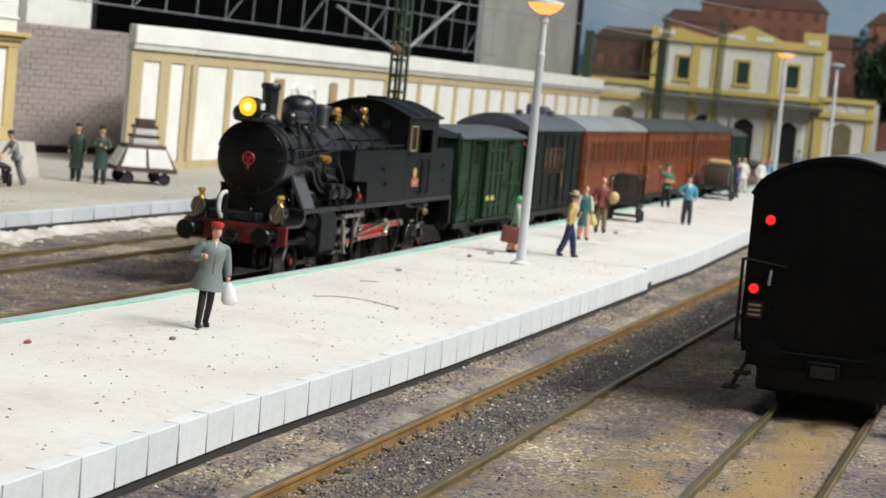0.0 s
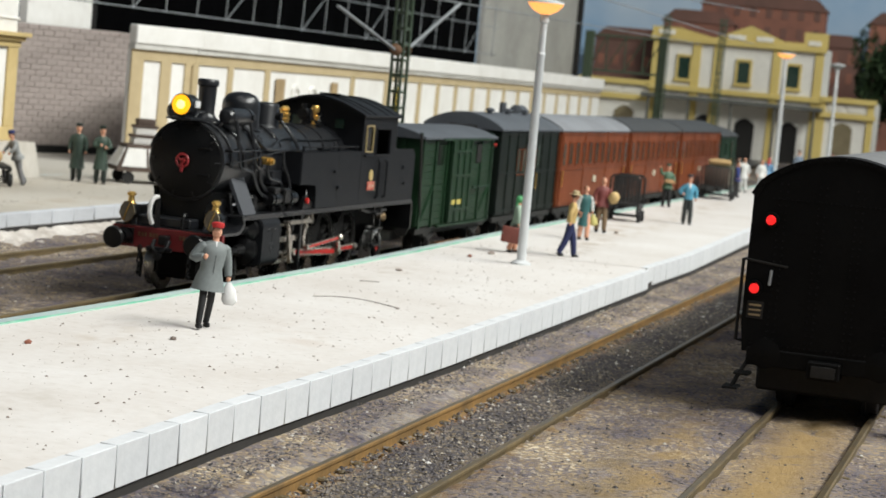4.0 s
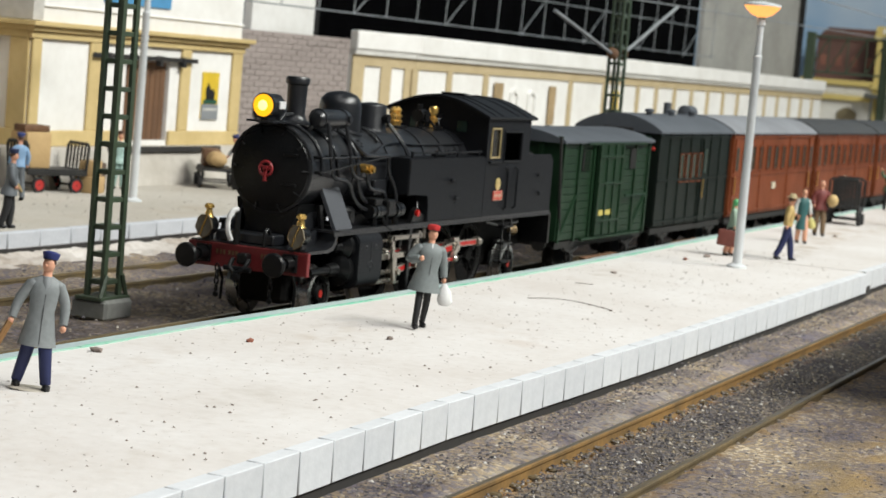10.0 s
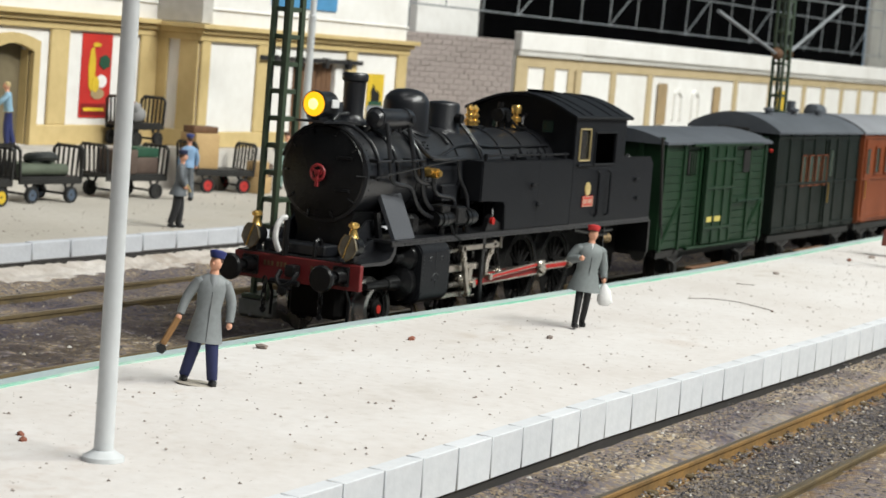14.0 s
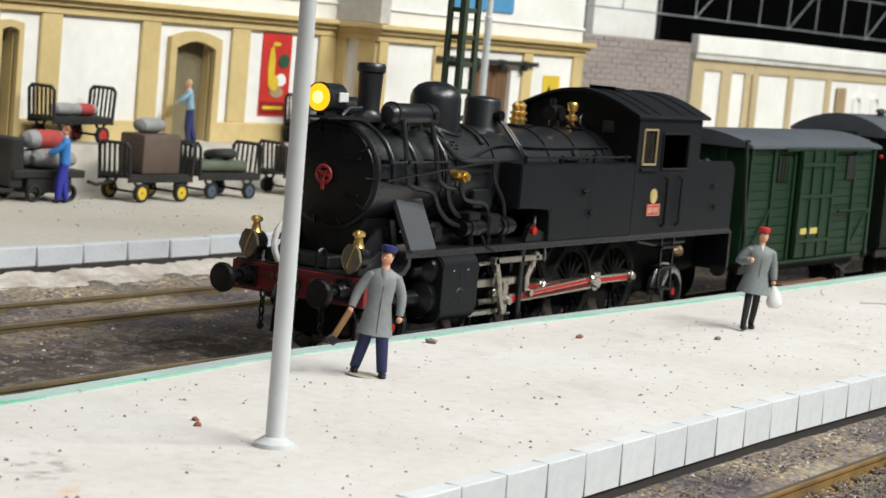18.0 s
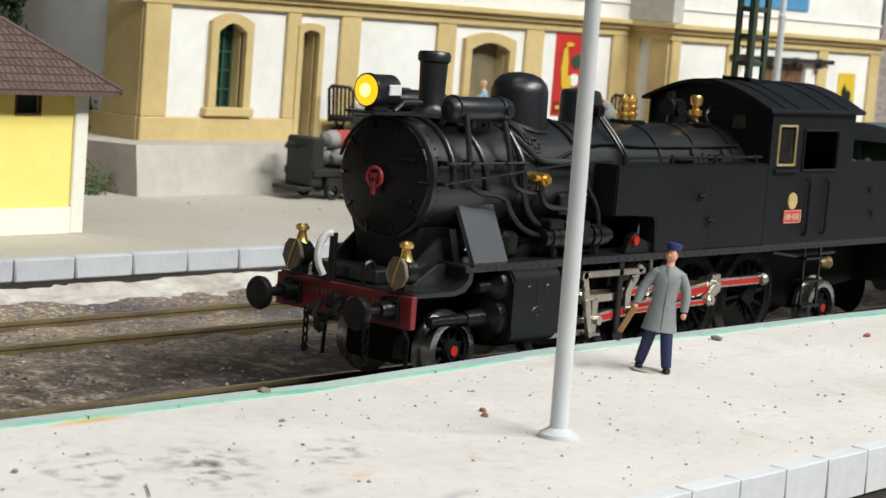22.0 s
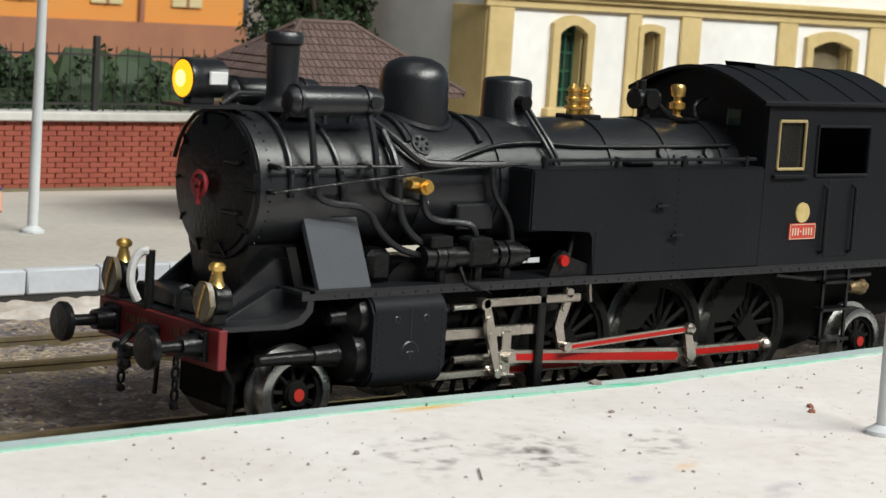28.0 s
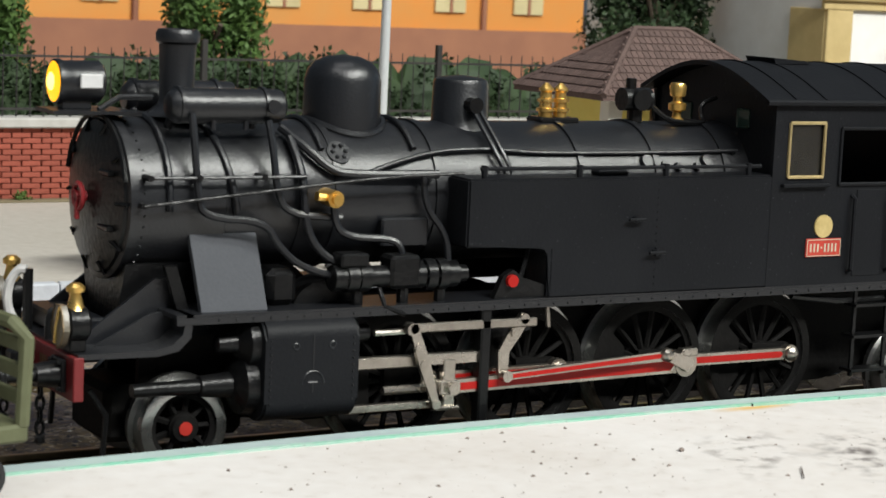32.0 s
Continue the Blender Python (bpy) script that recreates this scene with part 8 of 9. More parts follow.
            blob(bm, ((hd[0] + 1), hd[1] - .6, hd[2] + .6), 2.0, 1, .9, 1.1, 2, 6, .08)
        elif what == "tray":
            box(bm, -2.4, -3.6, 11.4, 2.4, -1.4, 12.2, .1, 6)
            for k in range(6):
                blob(bm, (-1.8 + .7 * k, -2.4, 12.5), .55, sub=1, mi=6)
        elif what == "stick":
            tube(bm, [(arms[1][1][0] - .6, arms[1][1][1], arms[1][1][2] + .8), (arms[1][1][0] + 2.6, arms[1][1][1] - .8, arms[1][1][2] - 1.0)], .35, 6, 6)
    bm.transform(Matrix.Scale(s, 4))
    ob = part("figurine", bm, mats, None, smooth=50)
    ob.matrix_basis = mm(x, y, z, 0, 0, turn) @ pose(0, 0, 0, lean, roll, 0)
    return tagged(ob, label, "figurine", group="painted miniature figurines")


figurine("miniature figurine in red cap and grey coat carrying a white bag", 324.0, 37.5, -50, GREY, BLACK, (.6, .03, .03), hem=7.2, collar=(.75, .75, .75), arms=(((-3.7, .1, 13.0), (-2.0, -2.3, 13.6)), ((3.1, .3, 12.9), (3.6, -.4, 9.6))), extra=("bag", (.8, .8, .79)), h=19.6, roll=5, step=-2.1, wide=1.25, bulk=1.2, slim=.72)
figurine("miniature figurine in blue cap and grey coat holding a hammer", 211.6, 47.6, -50, (.24, .26, .265), NAVY, (.02, .03, .16), hem=6.4, arms=(((-3.3, .2, 12.9), (-4.3, -.6, 9.4)), ((3.2, .3, 12.7), (3.3, -.6, 9.0))), extra=("hammer", (.3, .16, .06)), h=19.3, step=1.0, roll=5, wide=2.0, head=-30, foot=(.5, .45, .38), collar=(.26, .28, .29), bulk=1.02, slim=.95)
figurine("miniature woman figurine in green headscarf holding a brown suitcase", 566.8, 42.3, 14, (.34, .46, .36), SKIN, (.1, .4, .16), kind="scarf", hem=6.6, arms=(((-2.5, -.6, 12.6), (-2.5, -1.0, 9.8)), ((2.2, -1.4, 12.6), (1.0, -2.4, 10.4))), h=17.4, lean=5, extra=("side_case", (.2, .055, .04)))
figurine("miniature figurine in straw hat, ochre shirt and navy trousers", 573.8, 27.2, 22, (.6, .42, .16), NAVY, (.6, .5, .3), kind="straw", hem=10.4, step=2.6, arms=(((-2.9, 1.0, 13.0), (-2.9, .6, 10.0)), ((2.7, -.2, 13.0), (2.6, -1.4, 10.6))), h=19.8, lean=4)
figurine("miniature woman figurine in teal apron dress with straw bag", 649.4, 39.1, -55, (.035, .13, .13), (.05, .2, .15), None, kind="hair", skirt=5.0, hem=10.5, extra=("bag", (.62, .56, .2)), h=18.6, sleeve=(.7, .7, .66), hair=(.25, .12, .05))
figurine("miniature figurine in maroon jacket carrying a straw bundle", 694.2, 42.9, -60, (.2, .045, .04), (.2, .13, .07), None, hair=(.5, .26, .18), kind="hair", hem=9.2, extra=("bundle", (.6, .42, .18)), arms=(((-2.9, .2, 13.0), (-2.6, -.8, 10.4)), ((2.9, -.4, 13.2), (2.2, -1.9, 12.2))), h=20.2)
figurine("miniature vendor figurine in green jacket holding a tray", 911, 59, -60, (.08, .16, .1), BLACK, (.05, .1, .07), extra=("tray", (.5, .3, .14)), arms=(((-3.4, -.6, 15.5), (-4.4, -1.0, 18.6)), ((2.8, -.6, 13), (1.8, -2, 12))), h=20)
figurine("miniature figurine in light blue jacket and dark trousers", 796, 29.4, -70, (.1, .35, .5), (.03, .035, .035), (.05, .05, .06), hem=10, collar=(.7, .7, .7), arms=(((-3.6, .2, 13.2), (-2.2, -1, 12)), ((3.0, .2, 13), (2.8, -.4, 10))), h=20.2)
figurine("miniature figurine in dark blue jacket beside the loaded cart", 1085, 52.8, 20, (.03, .05, .22), BLACK, hem=9, h=20)
figurine("miniature figurine in white clothes waving", 1160, 60, -60, (.7, .7, .68), (.66, .66, .64), hem=8, kind="hair", arms=(((-3.2, -.5, 15.5), (-3.6, -1, 18.8)), ((2.9, .2, 13), (3, -.6, 10))), h=20.5)
figurine("miniature figurine in white shirt on the far platform", 1175, 52, -60, (.72, .72, .7), (.6, .6, .6), hem=9, kind="hair", h=20)
figurine("miniature figurine in pale blue jacket with an orange case", 1228.7, 55.3, 100, (.12, .27, .45), (.4, .4, .42), (.5, .06, .05), hem=9, kind="scarf", extra=("case", (.65, .18, .05)), h=20)
figurine("miniature figurine in grey-blue overalls near the station house", 1440, 62, -60, (.18, .23, .3), (.16, .2, .26), hem=9, h=22)
figurine("miniature figurine in grey-blue overalls near the station house", 1450, 40, -60, (.2, .24, .3), (.16, .2, .26), hem=9, h=22)
figurine("miniature guard figurine in long dark green coat", 658, 231, -70, (.035, .06, .045), (.02, .03, .025), (.02, .03, .025), hem=4.5, h=21.2)
figurine("miniature guard figurine in long dark green coat with folded arms", 657, 221, -50, (.04, .07, .05), (.02, .03, .025), (.03, .045, .035), hem=5, h=21.2, arms=(((-2.8, -.6, 13), (-.6, -2, 13.4)), ((2.8, -.6, 13), (.8, -2, 12.6))))
figurine("miniature porter figurine in grey bending over a cart", 613.5, 228, -125, (.3, .31, .31), (.2, .2, .21), (.03, .04, .16), hem=9.5, lean=20, arms=(((-2.6, -1.6, 14), (-2.2, -3.8, 12.8)), ((2.6, -1.6, 14), (2.2, -3.8, 12.8))), h=19.6)
figurine("miniature figurine in dark grey coat and cap with a stick", 398, 181, 32, (.13, .145, .16), (.02, .02, .022), (.03, .04, .1), hem=8.4, lean=4, extra=("stick", (.6, .45, .2)), arms=(((-2.6, -.4, 13), (-1.4, -1.6, 10.6)), ((2.4, -1, 12.8), (1.2, -2, 10.4))), h=19.8)
figurine("miniature porter figurine in light blue shirt and grey trousers", 469.7, 226.4, 150, (.22, .36, .55), (.13, .145, .16), (.04, .06, .2), hem=10, h=19.6)
figurine("miniature porter figurine in blue jacket loading sacks", 351, 236, -140, (.03, .2, .55), (.03, .035, .36), None, kind="hair", hem=9.8, arms=(((-2.4, -1.8, 13.6), (-2.0, -4.2, 12.0)), ((2.4, -1.8, 13.4), (2.0, -4.4, 12.2))), hair=(.3, .1, .05), h=20)
figurine("miniature figurine in pale blue shirt and navy trousers on the dock", 438.5, 267, -140, (.28, .46, .6), (.02, .03, .13), None, kind="hair", hair=(.55, .42, .2), hem=10.5, arms=(((-2.4, -1.8, 14), (-2.0, -4.2, 12.4)), ((2.4, -1.8, 13.8), (2.0, -4.2, 12.2))), z=12.4, lean=6, h=19)
figurine("miniature figurine in pale green overalls by the sliding door", 546, 240, -30, (.35, .5, .46), (.3, .44, .4), hem=9, arms=(((-3.0, -.4, 15), (-3.8, -1, 18.4)), ((2.9, .2, 13), (3, -.6, 10))), h=19)
figurine("miniature figurine in navy shirt, beret and black trousers", 116.4, 180.8, -34, (.02, .04, .2), BLACK, (.02, .03, .16), kind="beret", hem=10.8, bare=True, wide=1.3, head=20, collar=SKIN, arms=(((-3.6, .3, 12.8), (-3.6, -.4, 9.6)), ((3.5, .2, 12.8), (4.0, -.5, 9.6))), h=19.6)

M_cart = mat("black_iron_cart", (.009, .009, .0095), .55, second=(.02, .019, .017), scale=120, grain=1200, bump=.15)
M_tyreblk = mat("rubber_tyre", (.02, .02, .021), .75, grain=900)


def cart_wheel(r, w, hub):
    bm = B()
    lathe(bm, [(-w / 2, r * .7), (-w / 2, r * .95), (0, r), (w / 2, r * .95), (w / 2, r * .7), (-w / 2, r * .7)], (0, 0, 0), (0, 1, 0), 18)
    t = mesh_of("tyre", bm, M_tyreblk, 40)
    bm = B()
    lathe(bm, [(-w * .3, r * .2), (-w * .42, r * .35), (-w * .3, r * .72), (w * .3, r * .72), (w * .42, r * .35), (w * .3, r * .2)], (0, 0, 0), (0, 1, 0), 16)
    return t, mesh_of("hub", bm, hub, 40)


HUBS = {"black": cart_wheel(2.3, 1.3, M_cart), "yellow": cart_wheel(2.5, 1.3, M_yellow), "blue": cart_wheel(2.3, 1.3, mat("blue_grey_hub", (.08, .11, .16), .6, grain=900)), "red": cart_wheel(2.4, 1.3, M_red)}


def cart(label, x, y, turn, hub="black", length=24, width=12, z=0, ends=True, bars=5, drawbar=False, top=15.2):
    """A station luggage cart: deck, frame, four wheels and two railed ends."""
    c = thing("luggage_cart", label, "luggage cart", mm(x, y, z, 0, 0, turn), group="station luggage carts")
    hl, hw = length / 2, width / 2
    part("deck", one(box, -hl, -hw, 6.2, hl, hw, 7.2, .15), M_cart, c)
    for sg in (-1, 1):
        part("side_beam", one(box, -hl, sg * hw - .35, 5.2, hl, sg * hw + .35, 6.6, .1), M_cart, c)
    t, h = HUBS[hub]
    r = 2.5 if hub == "yellow" else 2.3
    for wx in (-hl * .62, hl * .62):
        part("axle", one(cyl, (wx, -hw - .8, r), (wx, hw + .8, r), .35, n=6), M_cart, c)
        for sg in (-1, 1):
            w = new("wheel")
            w.parent = c
            w.empty_display_size = .002
            w.matrix_basis = mm(wx, sg * (hw + .4), r)
            share("tyre", t, w, mm(0, 0, 0))
            share("hub", h, w, mm(0, 0, 0))
            bm = B()
            tube(bm, [(wx - 1.8, sg * (hw - .4), 5.4), (wx, sg * (hw - .4), r + .3), (wx + 1.8, sg * (hw - .4), 5.4)], .45, 5)
            part("bracket", bm, M_cart, c)
    if ends:
        for sg in (-1, 1):
            bm = B()
            tube(bm, [(sg * (hl - .4), -hw, 6.5), (sg * (hl + .2), -hw, top - 1), (sg * (hl + .3), -hw + 1, top), (sg * (hl + .3), hw - 1, top), (sg * (hl + .2), hw, top - 1), (sg * (hl - .4), hw, 6.5)], .5, 6)
            e = part("end_rail", bm, M_cart, c)
            for k in range(bars):
                yy = -hw + width * (k + 1) / (bars + 1)
                part("bar", one(cyl, (sg * (hl - .3), yy, 7), (sg * (hl + .25), yy, top - .2), .38, n=6), M_cart, e)
    if drawbar:
        part("drawbar", one(tube, [(-hl, 0, 5), (-hl - 6, 0, 4.2), (-hl - 9, 0, 5)], .5, 6), M_cart, c)
    return c


def parcel(name, label, x, y, z, dx, dy, dz, m, turn=0, cat="box"):
    bm = B()
    box(bm, -dx / 2, -dy / 2, 0, dx / 2, dy / 2, dz, min(dx, dz) * .06, seg=2)
    t = tagged(part(name, bm, m), label, cat)
    t.matrix_basis = mm(x, y, z, 0, 0, turn)
    return t


M_sack = mat("grey_sackcloth", (.3, .3, .3), .9, second=(.22, .22, .22), scale=160, grain=1200, bump=.4)
M_sackred = mat("red_printed_sack", (.42, .06, .05), .85, second=(.3, .04, .04), scale=160, grain=1200, bump=.3)
M_card = mat("tan_cardboard", (.5, .34, .16), .8, second=(.42, .28, .13), scale=120, grain=900, bump=.15)
M_crate = mat("brown_trunk", (.11, .075, .056), .7, second=(.075, .05, .04), scale=120, grain=900, bump=.2)
M_sage = mat("sage_roll", (.1, .12, .085), .8, second=(.07, .085, .06), scale=150, grain=900, bump=.2)


def sack(x, y, z, l, r, turn, red=False, tan=False):
    bm = B()
    lathe(bm, [(-l / 2, .3 * r), (-l * .44, .8 * r), (-l * .25, r), (l * .25, r), (l * .44, .8 * r), (l / 2, .3 * r)], (0, 0, 0), (1, 0, 0), 14)
    for v in bm.verts:
        v.co.z *= .8
        v.co *= 1 + .06 * noise.noise(v.co * .5 + Vector((x, y, z)))
    if red:
        for q in bm.faces:
            cx = q.calc_center_median().x
            q.material_index = 1 if -l * .1 < cx < l * .25 else 0
    ob = tagged(part("sack", bm, [M_card if tan else M_sack, M_sackred]), "stuffed " + ("tan" if tan else "grey") + " sack" + (" with a red band" if red else "") + " lying on a cart", "sack", group="sacks on the carts")
    ob.matrix_basis = mm(x, y, z + .8 * r, 0, 0, turn)


def ring_tyre(x, y, z, r, w):
    bm = B()
    tube(bm, [(r * math.cos(TAU * k / 18), r * math.sin(TAU * k / 18), 0) for k in range(19)], w, 8)
    ob = tagged(part("rubber_tyre", bm, mat("dark_rubber", (.022, .026, .026), .6, second=(.035, .04, .038), scale=200, grain=900)), "black rubber tyre propped on rolled goods", "tyre")
    ob.matrix_basis = mm(x, y, z + w, -10, 6, 10)


# on the station platform
cart("black iron luggage cart with yellow wheels and a brown trunk", 385, 238, -4, "yellow", 24, 11, drawbar=True)
parcel("trunk", "large brown trunk standing on a luggage cart", 386, 238, 7.2, 14, 9, 10.5, M_crate, -4, "trunk")
sack(386, 239, 17.7, 11, 2.6, 10)
cart("black luggage cart with rolled goods and a tyre", 417, 240, -6, "blue", 24, 11)
for k in range(3):
    bm = B()
    cyl(bm, (-9, 0, 0), (9, 0, 0), 1.7, n=12)
    ob = tagged(part("goods_roll", bm, M_sage), "sage green rolled goods lying on a cart", "roll")
    ob.matrix_basis = mm(415, 237 + 3.4 * k, 8.9, 0, 0, -6)
ring_tyre(417, 239, 10.7, 3.5, 1.3)
cart("black luggage cart loaded with green and grey boxes", 457, 240, -10, "black", 24, 11)
parcel("packing_case", "grey-brown case on a loaded cart", 452, 239, 7.2, 9, 8, 7, M_crate, -10)
parcel("packing_case", "grey-brown case under a green one", 462, 239, 7.2, 9, 8, 4.8, M_crate, -10)
parcel("packing_case", "flat green case lying on another case", 462, 239, 12.05, 9, 8, 2.6, M_greenframe, -10)
cart("black luggage cart with high rails beside cardboard boxes", 511, 244, -22, "red", 22, 11)
parcel("cardboard_box", "large tan cardboard box on a luggage cart", 505, 246.5, 7.2, 9, 9, 11, M_card, -22)
parcel("suitcase", "rust brown suitcase lying on a tall box", 505, 246.5, 18.3, 9, 6, 2, M_brown, -22, "suitcase")
parcel("cardboard_box", "tan cardboard box on the platform", 523, 236, 0, 8, 7, 5.2, M_card, 10)
parcel("cardboard_box", "smaller tan cardboard box on another box", 523, 236, 5.25, 6.5, 6, 4.8, M_card, 22)
parcel("packing_case", "dark case beside the cardboard boxes", 531, 240, 0, 6, 6, 9, M_crate, 0)
cart("black luggage cart with pale sacks on the station platform", 600, 234, 35, "black", 22, 11, ends=False)
sack(598, 233, 7.2, 15, 3.4, 35, tan=True)
parcel("packing_case", "brown case lying on the luggage cart", 603, 238, 7.2, 9, 6, 6, M_brown, 35)
def display_cart():
    c = thing("display_cart", "tapered wooden display cart with white panels and small wheels", "display cart", mm(686, 218, 0, 0, 0, -50))
    bm = B()
    rows = ((4.6, 11.5, 8.5), (6.0, 11.5, 8.5), (13.6, 7.6, 5.4), (14.6, 7.6, 5.4))
    loops = [[bm.verts.new((sx * a, sy * b, z)) for sx, sy in ((-1, -1), (1, -1), (1, 1), (-1, 1))] for z, a, b in rows]
    for p, q in zip(loops, loops[1:]):
        bridge(bm, p, q)
    bm.faces.new(loops[0][::-1])
    bm.faces.new(loops[-1])
    part("body", bm, M_crate, c, "brown tapered wooden body")
    for sy in (-1, 1):
        for x0, x1 in ((-10, -.6), (.6, 10)):
            bm = B()
            pts = [(x0, 8.45, 6.4), (x1, 8.45, 6.4), (x1 * .72, 5.75, 13.2), (x0 * .72, 5.75, 13.2)]
            vs = [bm.verts.new((x, sy * (y + o), z)) for o in (0, .35) for x, y, z in pts]
            for q in ((0, 1, 2, 3), (4, 7, 6, 5), (0, 4, 5, 1), (1, 5, 6, 2), (2, 6, 7, 3), (3, 7, 4, 0)):
                bm.faces.new([vs[i] for i in q])
            bmesh.ops.recalc_face_normals(bm, faces=bm.faces)
            part("panel", bm, M_white, c, "white panel")
    for sx in (-1, 1):
        bm = B()
        pts = [(11.45, -7, 6.4), (11.45, 7, 6.4), (7.95, 4.8, 13.2), (7.95, -4.8, 13.2)]
        vs = [bm.verts.new((sx * (x + o), y, z)) for o in (0, .35) for x, y, z in pts]
        for q in ((0, 1, 2, 3), (4, 7, 6, 5), (0, 4, 5, 1), (1, 5, 6, 2), (2, 6, 7, 3), (3, 7, 4, 0)):
            bm.faces.new([vs[i] for i in q])
        bmesh.ops.recalc_face_normals(bm, faces=bm.faces)
        part("panel", bm, M_white, c, "white panel")
    t, hb = HUBS["black"]
    for wx in (-7, 7):
        for sg in (-1, 1):
            w = new("wheel")
            w.parent = c
            w.empty_display_size = .002
            w.matrix_basis = mm(wx, sg * 7.4, 2.3)
            share("tyre", t, w, mm(0, 0, 0))
            share("hub", hb, w, mm(0, 0, 0))


display_cart()
for k, (d, hh, m) in enumerate(((9.5, 2.6, M_white), (10.5, 1, M_crate), (8, 2.6, M_white), (9, 1.0, M_crate), (6.5, 2.4, M_crate))):
    parcel("stacked_case", ("white" if m is M_white else "brown") + " case stacked on a display cart", 686, 218, 14.6 + sum((2.6, 1, 2.6, 1.0, 2.4)[:k]), d, d * .7, hh, m, -50)
# on the dock
cart("black railed cart with sacks on the loading dock", 387, 267.5, 0, "red", 24, 9, z=12.4)
sack(383, 267, 19.6, 9, 2.2, 5)
sack(391, 267, 19.6, 9, 2.2, -8, True)
cart("dark railed cart with small goods on the loading dock", 500, 268, 0, "black", 18, 9, z=12.3)
sack(500, 268, 19.5, 10, 3.2, 40)
sack(497, 268, 22.2, 7, 2.4, 100, True)


def tug():
    t = thing("platform_tug", "small black electric platform tug loaded with grey sacks", "platform tug", mm(349, 245, 0, 0, 0, -4))
    part("deck", one(box, -11, -6, 6, 13, 6, 8, .3), M_cart, t)
    part("battery_box", one(box, -6, -5.6, 2.2, 9, 5.6, 6, .4), M_cart, t)
    part("driver_stand", one(box, -15.5, -5, 2.4, -10, 5, 3.4, .2), M_cart, t)
    part("console", one(box, -11.5, -5, 3.4, -7, 5, 16, .5), M_cart, t)
    part("tiller", one(tube, [(-11, 1, 13), (-14.5, 1, 14.2), (-15.2, 1, 13)], .5, 6), M_cart, t)
    tt, h = HUBS["black"]
    for wx in (-4, 8):
        for sg in (-1, 1):
            share("wheel", tt, t, mm(wx, sg * 5.4, 2.3))


tug()
sack(354, 243, 8, 14, 3.2, 0)
sack(352, 247, 8, 12, 3.0, 12)
sack(359, 246, 8, 9, 2.8, 60, True)
sack(353, 245, 12.6, 14, 3.2, -6, True)
sack(359, 246.5, 12.4, 10, 2.8, 40)

# on the island platform
cart("black luggage cart with tall slatted ends", 778, 51, 4, "black", 16, 11.5, bars=7, top=18)
cart("dark luggage cart piled with goods", 1048, 57, 4, "black", 26, 15, bars=7, top=17)
for k in range(4):
    parcel("packing_case", "olive case on a piled luggage cart", 1042 + 4 * k, 57, 7.2, 4, 13, 9 + k % 2, M_sage if k % 2 else M_crate, 0)
sack(1048, 57, 17.2, 12, 2.3, 90, tan=True)


def tricycle():
    b = thing("cargo_tricycle", "olive brown cargo tricycle with a wooden box", "cargo tricycle", mm(101, 186, 0, 0, 0, 12))
    M_ol = mat("olive_wood", (.19, .16, .1), .75, second=(.13, .11, .07), scale=120, grain=900, bump=.2)

    def spoked(x, y, r, name="wheel"):
        bm = B()
        tube(bm, [(x + r * math.cos(TAU * k / 24), y, r + r * math.sin(TAU * k / 24)) for k in range(25)], .3, 6)
        w = part(name, bm, M_cart, b)
        for k in range(9):
            a = TAU * k / 9
            part("spoke", one(tube, [(x, y, r), (x + r * math.cos(a), y, r + r * math.sin(a))], .1, 4), M_cart, w)
    spoked(18, 0, 4.6)
    spoked(-12, -5, 4.0)
    spoked(-12, 5, 4.0)
    bm = B()
    tube(bm, [(18, 0, 4.6), (13, 0, 4.0), (9, 0, 4.6), (-4, 0, 4.6)], .35, 6)
    tube(bm, [(13, 0, 4.0), (15.5, 0, 9.6), (16, 0, 11)], .35, 6)
    tube(bm, [(15, 0, 8.5), (2, 0, 5), (1, 0, 9)], .3, 6)
    tube(bm, [(18, 0, 4.6), (15.2, 0, 9.2)], .3, 6)
    part("frame", bm, M_ol, b)
    part("saddle", one(blob, (16, 0, 11.6), 1.4, 1.5, .8, .45, 1), M_crate, b)
    part("chain_ring", one(lathe, [(-.1, 1.3), (-.1, 1.7), (.1, 1.7), (.1, 1.3), (-.1, 1.3)], (13, -.5, 4.0), (0, 1, 0), 16), M_cart, b)
    part("box_floor", one(box, -24, -7, 7.6, 0, 7, 8.6, .1), M_ol, b)
    for sg in (-1, 1):
        part("box_side", one(box, -24, sg * 7 - .3, 8.6, 0, sg * 7 + .3, 12.6, .1), M_ol, b)
    part("box_end", one(box, -.4, -7, 6.6, .4, 7, 14.5, .1), M_ol, b)
    part("box_end", one(box, -24.4, -7, 8.6, -23.6, 7, 12.6, .1), M_ol, b)
    part("seat_box", one(box, -12, -4, 12, -4, 4, 15.6, .2), M_crate, b)
    part("handle_bar", one(tube, [(1, -3, 12), (1, -3, 19), (2, -3, 20.4), (4, -3, 20.8)], .4, 6), M_cart, b)


tricycle()


